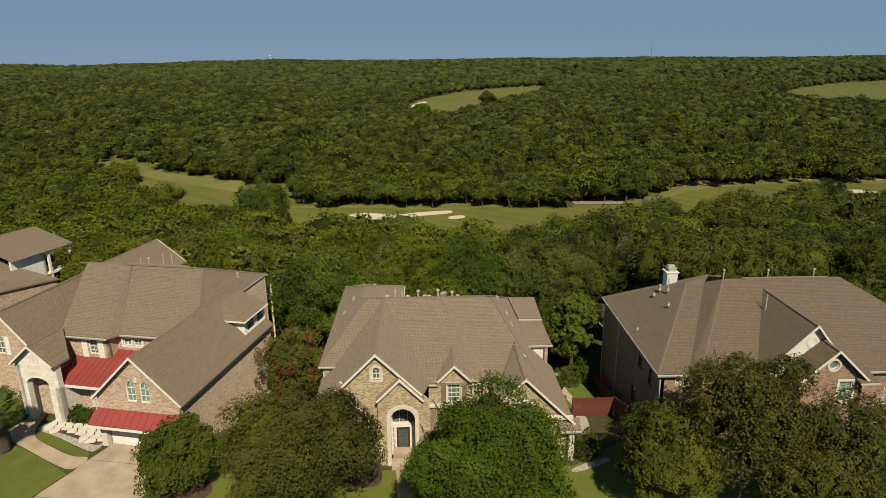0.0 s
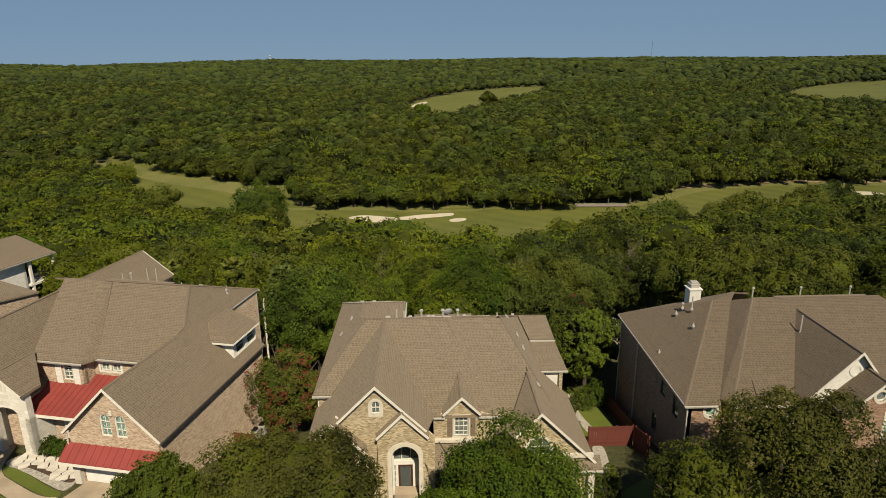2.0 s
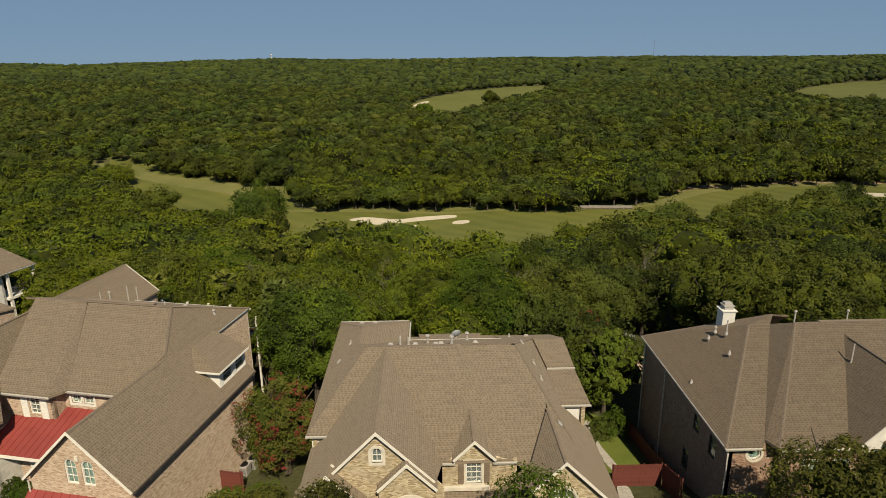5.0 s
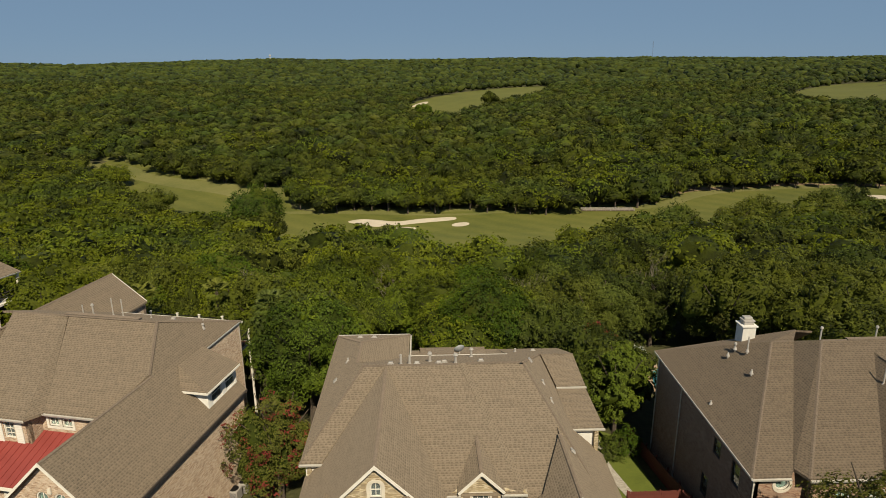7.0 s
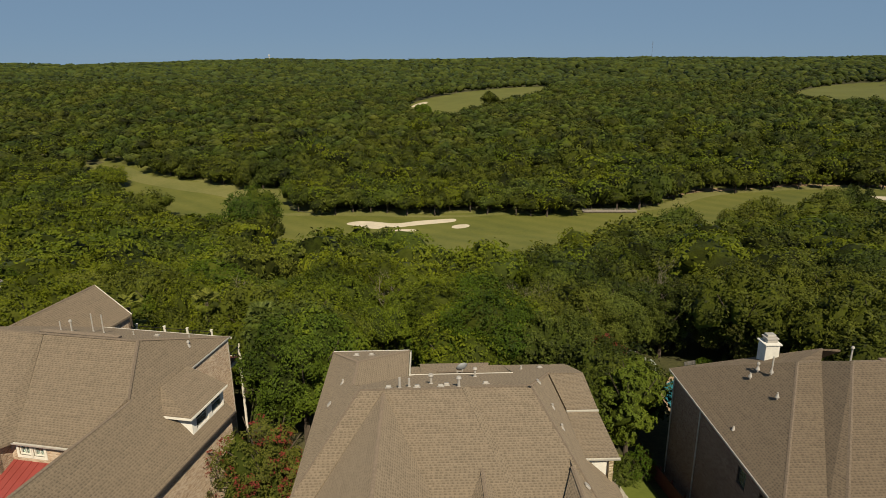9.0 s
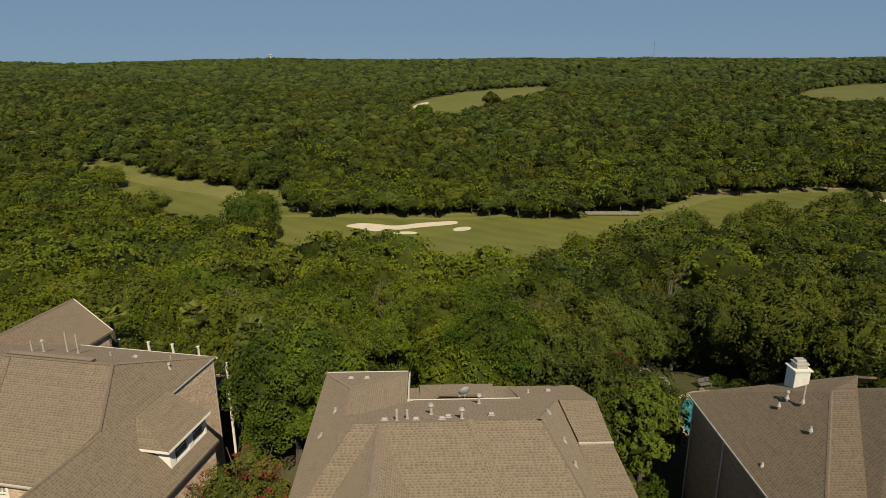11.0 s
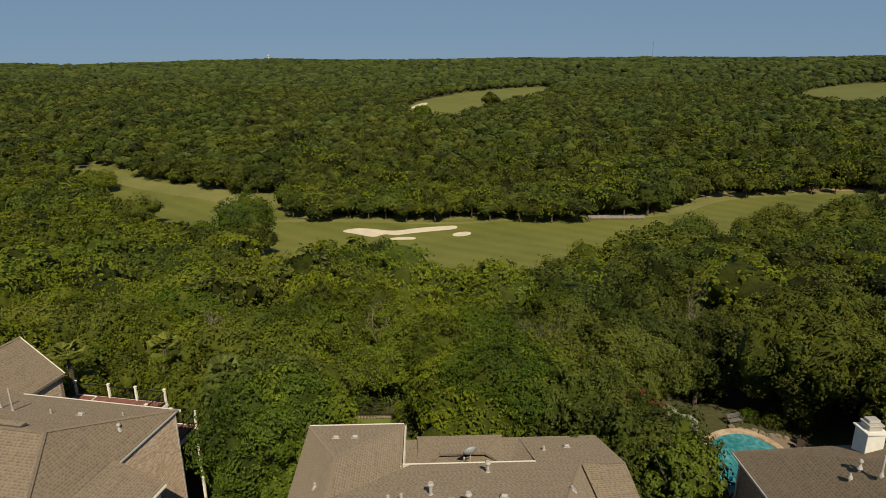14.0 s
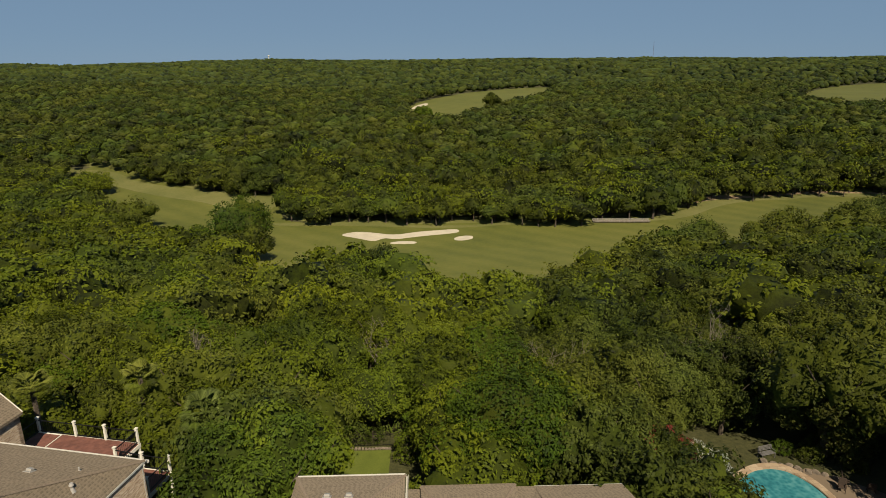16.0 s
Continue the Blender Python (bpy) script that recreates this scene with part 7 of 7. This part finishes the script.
# ---------------------------------------------------------------- fences
def board_fence(name, a, b, height, label, step=0.15, lean=0.0):
    """Dog-eared upright boards nailed to two rails between posts, following the ground."""
    e = new(name)
    a, b = Vector((*a, 0)), Vector((*b, 0))
    d = (b - a).normalized()
    n = int((b - a).length / step)
    ang = math.degrees(math.atan2(d.y, d.x))
    z0 = float(ground_z(a.x, a.y))
    e.matrix_world = pose(a.x, a.y, z0, 0, 0, ang)
    g = random.Random(n)
    proto = None
    for k in range(n):
        p = a + d * (k + 0.5) * step
        z = float(ground_z(p.x, p.y)) - z0
        if proto is None:
            bm = bmesh.new()
            box(bm, (0, 0, height / 2), (step * 0.94, 0.022, height))
            vs = sorted(bm.verts, key=lambda v: -v.co.z)[:4]
            bmesh.ops.bevel(bm, geom=[ed for ed in bm.edges if all(v in vs for v in ed.verts) and abs(ed.verts[0].co.x - ed.verts[1].co.x) < 1e-4], offset=0.03, segments=1, affect='EDGES')
            proto = part("board", bm, FENCEWOOD, e)
            ob = proto
        else:
            ob = new("board", proto.data)
            ob.parent = e
        ob.location = ((k + 0.5) * step, g.uniform(-.006, .006), z - 0.05 + g.uniform(-.02, .02))
        ob.rotation_euler = (radians(lean), 0, g.uniform(-.008, .008))
    L = (b - a).length
    z1 = float(ground_z(b.x, b.y)) - z0
    for h in (0.35, height - 0.35):
        bm = bmesh.new()
        beam(bm, (0, 0.05, h), (L, 0.05, z1 + h), 0.04, 0.09)
        part("rail", bm, FENCEWOOD, e)
    for k in range(int(L / 2.2) + 2):
        s = min(L, k * 2.2)
        bm = bmesh.new()
        box(bm, (s, 0.1, z1 * s / L + height / 2 - 0.1), (0.09, 0.09, height + 0.1))
        part("post", bm, FENCEWOOD, e)
    return tagged(e, label, "fence")


board_fence("board_fence", (11.8, 47.4), (15.3, 47.4), 1.85, "red-stained board fence closing the side yard")
board_fence("board_fence", (15.35, 47.3), (15.35, 44.4), 1.85, "shaded red-stained board fence by the brick wall")
board_fence("board_fence", (16.1, 60.5), (16.1, 47.6), 1.35, "weathered board fence in the shadow of the wall")
board_fence("board_fence", (-16.9, 48.6), (-14.6, 48.2), 1.7, "short red-brown board fence beside the brick wall")
board_fence("board_fence", (-10.4, 76.2), (-9.9, 81.0), 1.9, "leaning red board fence beside the back lawn", 0.16, 6.0)


def iron_fence(a, b, height, label):
    e = new("iron_fence")
    L = math.hypot(b[0] - a[0], b[1] - a[1])
    z0 = float(ground_z(*a))
    e.matrix_world = pose(a[0], a[1], z0, 0, 0, math.degrees(math.atan2(b[1] - a[1], b[0] - a[0])))
    bm = bmesh.new()
    tube(bm, (0, 0, -0.2), (0, 0, height), 0.011, 0.008, 6)
    proto = part("picket", bm, IRON, e)
    for k in range(1, int(L / 0.13)):
        ob = new("picket", proto.data)
        ob.parent = e
        ob.location = (k * 0.13, 0, 0)
    for h in (0.15, height - 0.18):
        bm = bmesh.new()
        beam(bm, (0, 0, h), (L, 0, h), 0.03, 0.03)
        part("rail", bm, IRON, e)
    return tagged(e, label, "fence")


iron_fence((-9.8, 80.3), (-4.6, 80.3), 1.4, "thin black iron picket fence at the back lawn")
iron_fence((34.0, 79.0), (46.0, 78.0), 1.4, "black iron picket fence behind the trees")
slab("lawn", [(-10.1, 66), (-4.8, 66), (-4.8, 79.4), (-10.0, 79.4)], LAWN, 0.04, "small mown back lawn")
bm = bmesh.new()
for k in range(18):
    box(bm, (-10.0 + 0.3 * k, 79.7 + 0.05 * math.sin(k), float(ground_z(-8, 79.7)) + 0.05), (0.28, 0.2, 0.2), rz=k * 11, bevel=0.03)
tagged(part("stone_edging", bm, BOULDER, None), "low brown stone edging behind the back lawn", kind="structure")


# ---------------------------------------------------------------- pool garden
PZ = -5.5


def water_material():
    m, nt, b = material("pool_water", 0.06)
    pos = node(nt, "ShaderNodeNewGeometry").outputs["Position"]
    n1 = node(nt, "ShaderNodeTexNoise", {"Vector": pos, "Scale": 0.5, "Detail": 2.0}).outputs[0]
    v = node(nt, "ShaderNodeTexVoronoi", {"Vector": pos, "Scale": 3.2}, feature='SMOOTH_F1').outputs[0]
    f = maths(nt, 'ADD', maths(nt, 'MULTIPLY', n1, 0.7), maths(nt, 'MULTIPLY', v, 0.5))
    nt.links.new(ramp(nt, f, (0.3, (0.03, 0.17, 0.21)), (0.55, (0.055, 0.27, 0.30)), (0.8, (0.15, 0.42, 0.43))), b.inputs["Base Color"])
    n2 = node(nt, "ShaderNodeTexNoise", {"Vector": pos, "Scale": 5.0, "Detail": 3.0}).outputs[0]
    bump(nt, b, n2, 0.25, 0.05)
    return m


def pool_garden():
    bm = bmesh.new()
    bm.faces.new([bm.verts.new((x, y, PZ - 0.12)) for x, y in POOL])
    tagged(part("pool_water", bm, water_material(), None), "turquoise swimming pool with rippled water", kind="structure")
    flagm = brick_material("pool_coping_stone", ((0.30, 0.20, 0.12), (0.42, 0.30, 0.19), (0.5, 0.38, 0.25), (0.56, 0.45, 0.32)), (0.2, 0.15, 0.1), 0.6, 0.45)
    n = len(POOL)
    out = [(_pc[0] + (x - _pc[0]) * 1.16, _pc[1] + (y - _pc[1]) * 1.13) for x, y in POOL]
    bm = bmesh.new()
    uvl = bm.loops.layers.uv.new("UVMap")
    rows = []
    for loop, z in ((POOL, PZ - 0.9), (POOL, PZ - 0.02), ([(p[0] * 0.9 + q[0] * 0.1, p[1] * 0.9 + q[1] * 0.1) for p, q in zip(POOL, out)], PZ + 0.04), (out, PZ + 0.03), (out, PZ - 0.9)):
        rows.append([bm.verts.new((x, y, z)) for x, y in loop])
    for r0, r1 in zip(rows, rows[1:]):
        for i in range(n):
            j = (i + 1) % n
            bm.faces.new((r0[i], r0[j], r1[j], r1[i]))
    bmesh.ops.recalc_face_normals(bm, faces=bm.faces[:])
    for f in bm.faces:
        for lp in f.loops:
            lp[uvl].uv = (lp.vert.co.x, lp.vert.co.y)
    tagged(part("pool_coping", bm, flagm, None), "warm tan stone coping round the pool", kind="structure")
    drape("pool_deck", rounded([(20.6, 70.4), (22.5, 72.4), (23.0, 74.0), (21.5, 73.4), (19.8, 71.8)], 2), flagm, 0.16, 1.0, "tan stone pool deck", "structure")
    drape("pool_deck", rounded([(28.6, 73.6), (29.4, 70.5), (33.5, 69.5), (34.0, 71.2), (30.8, 73.4), (29.4, 75.0)], 2), flagm, 0.18, 1.0, "tan stone terrace beside the pool", "structure")
    drape("lawn", rounded([(20.4, 74.4), (22.4, 75.0), (23.6, 76.4), (23.2, 78.2), (21.0, 77.6)], 2), LAWN, 0.05, 1.0, "yellow-green lawn beside the pool", "structure")
    # boulders and a low wall behind the pool
    g = random.Random(9)
    for k in range(9):
        bm = bmesh.new()
        bmesh.ops.create_icosphere(bm, subdivisions=2, radius=1.0)
        for v in bm.verts:
            w = 1 + 0.3 * noise.noise(v.co * 1.4 + Vector((k * 5.0, 0, 0)))
            v.co = Vector((v.co.x * 0.42 * w, v.co.y * 0.3 * w, v.co.z * 0.24 * w))
        ob = part("boulder", bm, BOULDER, None)
        x, y = 26.6 + 0.55 * k, 75.9 - 0.32 * k + g.uniform(-.2, .2)
        ob.matrix_world = pose(x, y, float(ground_z(x, y)) + 0.1, 0, 0, g.uniform(0, 180))
        tagged(ob, "rough garden boulder on the pool border", "boulder", "pool boulders")


def garden_bench(x, y, rz):
    e = new("garden_bench")
    for k in range(5):
        bm = bmesh.new()
        box(bm, (0, -0.22 + 0.11 * k, 0.45), (1.4, 0.09, 0.03), bevel=0.006)
        part("seat_slat", bm, GREYWOOD, e)
    for k in range(4):
        bm = bmesh.new()
        box(bm, (0, 0.3 + 0.02 * k, 0.58 + 0.11 * k), (1.4, 0.025, 0.09), bevel=0.006)
        part("back_slat", bm, GREYWOOD, e)
    for sx in (-0.65, 0.65):
        for sy in (-0.22, 0.28):
            bm = bmesh.new()
            box(bm, (sx, sy, 0.45 if sy > 0 else 0.22), (0.06, 0.06, 0.9 if sy > 0 else 0.44), bevel=0.006)
            part("leg", bm, GREYWOOD, e)
        bm = bmesh.new()
        box(bm, (sx, 0.03, 0.65), (0.06, 0.55, 0.04), bevel=0.006)
        part("arm", bm, GREYWOOD, e)
    e.matrix_world = pose(x, y, float(ground_z(x, y)) + 0.02, 0, 0, rz)
    return tagged(e, "weathered grey wooden bench in the shade behind the pool", "bench")


def patio_chair(x, y, rz, z):
    e = new("patio_chair")
    bm = bmesh.new()
    box(bm, (0, 0, 0.42), (0.55, 0.52, 0.08), bevel=0.02)
    part("seat", bm, WICKER, e)
    bm = bmesh.new()
    box(bm, (0, 0.27, 0.72), (0.55, 0.06, 0.6), rx=-12, bevel=0.02)
    part("backrest", bm, WICKER, e)
    for sx in (-0.25, 0.25):
        bm = bmesh.new()
        box(bm, (sx, 0, 0.6), (0.05, 0.5, 0.04), bevel=0.01)
        part("arm", bm, WICKER, e)
        for sy in (-0.22, 0.22):
            bm = bmesh.new()
            tube(bm, (sx, sy, 0), (sx, sy, 0.6 if sy < 0 else 0.45), 0.02)
            part("leg", bm, IRON, e)
    e.matrix_world = pose(x, y, z, 0, 0, rz)
    return tagged(e, "brown woven patio chair on the stone terrace", "chair", "patio chairs")


GREYWOOD = plain("weathered_grey_wood", (0.16, 0.15, 0.14), 0.85, 0.0, 0.3, 4.0)
WICKER = plain("brown_wicker", (0.07, 0.045, 0.03), 0.7, 0.0, 0.3, 12.0)
TARP = plain("blue_pad", (0.02, 0.11, 0.36), 0.5, 0.0, 0.15, 2.0)
NET = plain("black_netting", (0.012, 0.012, 0.013), 0.8, 0.0, 0.2, 5.0)
pool_garden()
garden_bench(27.2, 76.6, 15)
for x, y, rz in ((31.2, 72.4, 60), (32.6, 71.4, 150), (30.4, 71.6, -30)):
    patio_chair(x, y, rz, float(ground_z(x, y)) + 0.19)


def trampoline(x, y):
    e = new("trampoline")
    R = 1.9
    bm = bmesh.new()
    bmesh.ops.create_cone(bm, cap_ends=True, segments=32, radius1=R * 0.86, radius2=R * 0.86, depth=0.02, matrix=pose(0, 0, 0.9))
    part("mat", bm, NET, e)
    bm = bmesh.new()
    n = 32
    for k in range(n):
        a0, a1 = 6.2832 * k / n, 6.2832 * (k + 1) / n
        q = []
        for r, z in ((R * 0.85, 0.92), (R * 1.02, 0.92), (R * 1.02, 0.86), (R * 0.85, 0.88)):
            q.append(((r * math.cos(a0), r * math.sin(a0), z), (r * math.cos(a1), r * math.sin(a1), z)))
        for i in range(4):
            j = (i + 1) % 4
            bm.faces.new([bm.verts.new(p) for p in (q[i][0], q[i][1], q[j][1], q[j][0])])
    part("edge_pad", bm, TARP, e)
    for k in range(6):
        a = 1.0472 * k
        bm = bmesh.new()
        tube(bm, (R * math.cos(a), R * math.sin(a), 0), (R * math.cos(a), R * math.sin(a), 2.7), 0.03)
        part("pole", bm, IRON, e)
    bm = bmesh.new()
    for k in range(48):
        a = 6.2832 * k / 48
        tube(bm, (R * math.cos(a), R * math.sin(a), 0.9), (R * math.cos(a), R * math.sin(a), 2.6), 0.012, 0.012, 4)
    for z in (1.3, 1.7, 2.1, 2.6):
        for k in range(24):
            a0, a1 = 6.2832 * k / 24, 6.2832 * (k + 1) / 24
            tube(bm, (R * math.cos(a0), R * math.sin(a0), z), (R * math.cos(a1), R * math.sin(a1), z), 0.012, 0.012, 4)
    part("safety_net", bm, NET, e)
    e.matrix_world = pose(x, y, float(ground_z(x, y)))
    return tagged(e, "round trampoline with blue pad and black net", "trampoline")


trampoline(41.5, 68.0)


def ac_unit(x, y):
    e = new("air_conditioner")
    bm = bmesh.new()
    box(bm, (0, 0, 0.45), (0.8, 0.8, 0.85), bevel=0.03)
    part("casing", bm, PIPE, e)
    for k in range(9):
        bm = bmesh.new()
        box(bm, (0, -0.41, 0.14 + 0.075 * k), (0.7, 0.02, 0.03))
        part("louvre", bm, GREYWOOD, e)
    bm = bmesh.new()
    bmesh.ops.create_cone(bm, cap_ends=True, segments=24, radius1=0.33, radius2=0.33, depth=0.04, matrix=pose(0, 0, 0.89))
    part("fan_grille", bm, IRON, e)
    e.matrix_world = pose(x, y, float(ground_z(x, y)), 0, 0, -12)
    return tagged(e, "grey outdoor air conditioner beside the brick wall", "air conditioner", "air conditioners")


ac_unit(-15.4, 51.3)
ac_unit(-15.1, 52.5)


# ---------------------------------------------------------------- golf course details
def bunker(poly, label):
    poly = rounded(poly, 3)
    drape("sand_bunker", poly, SAND, 0.11, 4.0, label, "structure")
    cx, cy = sum(p[0] for p in poly) / len(poly), sum(p[1] for p in poly) / len(poly)


bunker([(-33.0, 251.0), (-27, 256.5), (-20, 254.0), (-12.8, 249.5), (-4.2, 254.8), (3, 256.6), (10.2, 258.5), (11.2, 255.0), (9.9, 251.8), (0.1, 248.6), (-7.3, 245.6), (-12, 243.0), (-16.0, 246.0), (-19.0, 240.0), (-25.3, 245.8)],
       "long winding pale sand bunker in the fairway")
bunker([(-14.5, 238.4), (-9.0, 241.0), (-3.6, 239.0), (-6.0, 235.2), (-11.5, 235.2)], "small pale sand bunker below the long one")
bunker([(7.9, 242.0), (10.0, 246.6), (15.2, 247.6), (15.4, 242.5), (10.5, 239.5)], "rounded pale sand bunker in the fairway")
bunker([(190.0, 284.0), (196.0, 288.0), (206.0, 287.0), (210.0, 281.0), (200.0, 279.0)], "pale sand bunker by the far trees")
bunker([(-14.0, 600.0), (-8.0, 640.0), (2.0, 665.0), (4.0, 650.0), (-4.0, 610.0)], "distant pale sand bunker at the clearing")
drape("rough_grass", rounded([(-203, 376), (-180, 368), (-162, 364), (-143, 343), (-115, 330), (-92, 322), (-67, 331), (-65, 310), (-67, 284), (-80, 290), (-96, 306), (-120, 316), (-146, 332), (-165, 350)], 2), ROUGH, 0.14, 12.0,
      "dry yellow-green rough along the fairway")
drape("rough_grass", rounded([(70, 269.5), (99, 276.5), (119, 296.5), (140, 302.5), (179, 309.5), (225, 303.5), (225, 298.0), (180, 304), (142, 298), (123, 290), (102, 270), (80, 265)], 2), ROUGH, 0.14, 12.0,
      "dry rough bank under the trees")
drape("rough_grass", rounded([(-62, 272), (-28, 270), (9, 262), (38, 270), (62, 268), (62, 264.5), (38, 266), (9, 258.5), (-28, 266), (-62, 267)], 2), ROUGH, 0.14, 12.0, "dry grass strip along the tree line")


def footbridge():
    e = new("footbridge")
    L = 21.5
    bm = bmesh.new()
    box(bm, (L / 2, 0, 0.35), (L, 2.6, 0.22), bevel=0.03)
    part("deck", bm, BOULDER, e)
    for sy in (-1.25, 1.25):
        for z in (0.75, 1.15):
            bm = bmesh.new()
            beam(bm, (0, sy, z), (L, sy, z), 0.1, 0.16)
            part("rail", bm, GRAVEL, e)
        for k in range(12):
            bm = bmesh.new()
            box(bm, (k * L / 11, sy, 0.7), (0.14, 0.14, 1.0))
            part("post", bm, GRAVEL, e)
    e.matrix_world = pose(63.2, 266.2, float(ground_z(70, 266)) + 0.05, 0, 0, -3)
    return tagged(e, "long low pale footbridge beside the fairway", "footbridge")


footbridge()


def water_tower():
    e = new("water_tower")
    bm = bmesh.new()
    tube(bm, (0, 0, -30), (0, 0, 26), 2.2, 1.8, 12)
    part("stem", bm, WHITE, e)
    bm = bmesh.new()
    bmesh.ops.create_uvsphere(bm, u_segments=16, v_segments=10, radius=4.5, matrix=pose(0, 0, 29) @ Matrix.Diagonal((1, 1, 0.75, 1)))
    part("tank", bm, WHITE, e, smooth=True)
    e.matrix_world = pose(-686, 3000, 8)
    return tagged(e, "small white water tower on the skyline", "water tower")


def radio_mast():
    e = new("radio_mast")
    bm = bmesh.new()
    for a in (0, 2.094, 4.189):
        tube(bm, (1.2 * math.cos(a), 1.2 * math.sin(a), -40), (1.2 * math.cos(a), 1.2 * math.sin(a), 100), 0.22, 0.22, 5)
    part("legs", bm, GREYWOOD, e)
    bm = bmesh.new()
    for k in range(24):
        for a in (0, 2.094, 4.189):
            p = (1.2 * math.cos(a), 1.2 * math.sin(a), k * 4.1)
            q = (1.2 * math.cos(a + 2.094), 1.2 * math.sin(a + 2.094), (k + 1) * 4.1)
            tube(bm, p, q, 0.12, 0.12, 4)
    part("lattice", bm, GREYWOOD, e)
    e.matrix_world = pose(1392, 4000, 8)
    return tagged(e, "thin lattice radio mast on the skyline", "mast")


water_tower()
radio_mast()
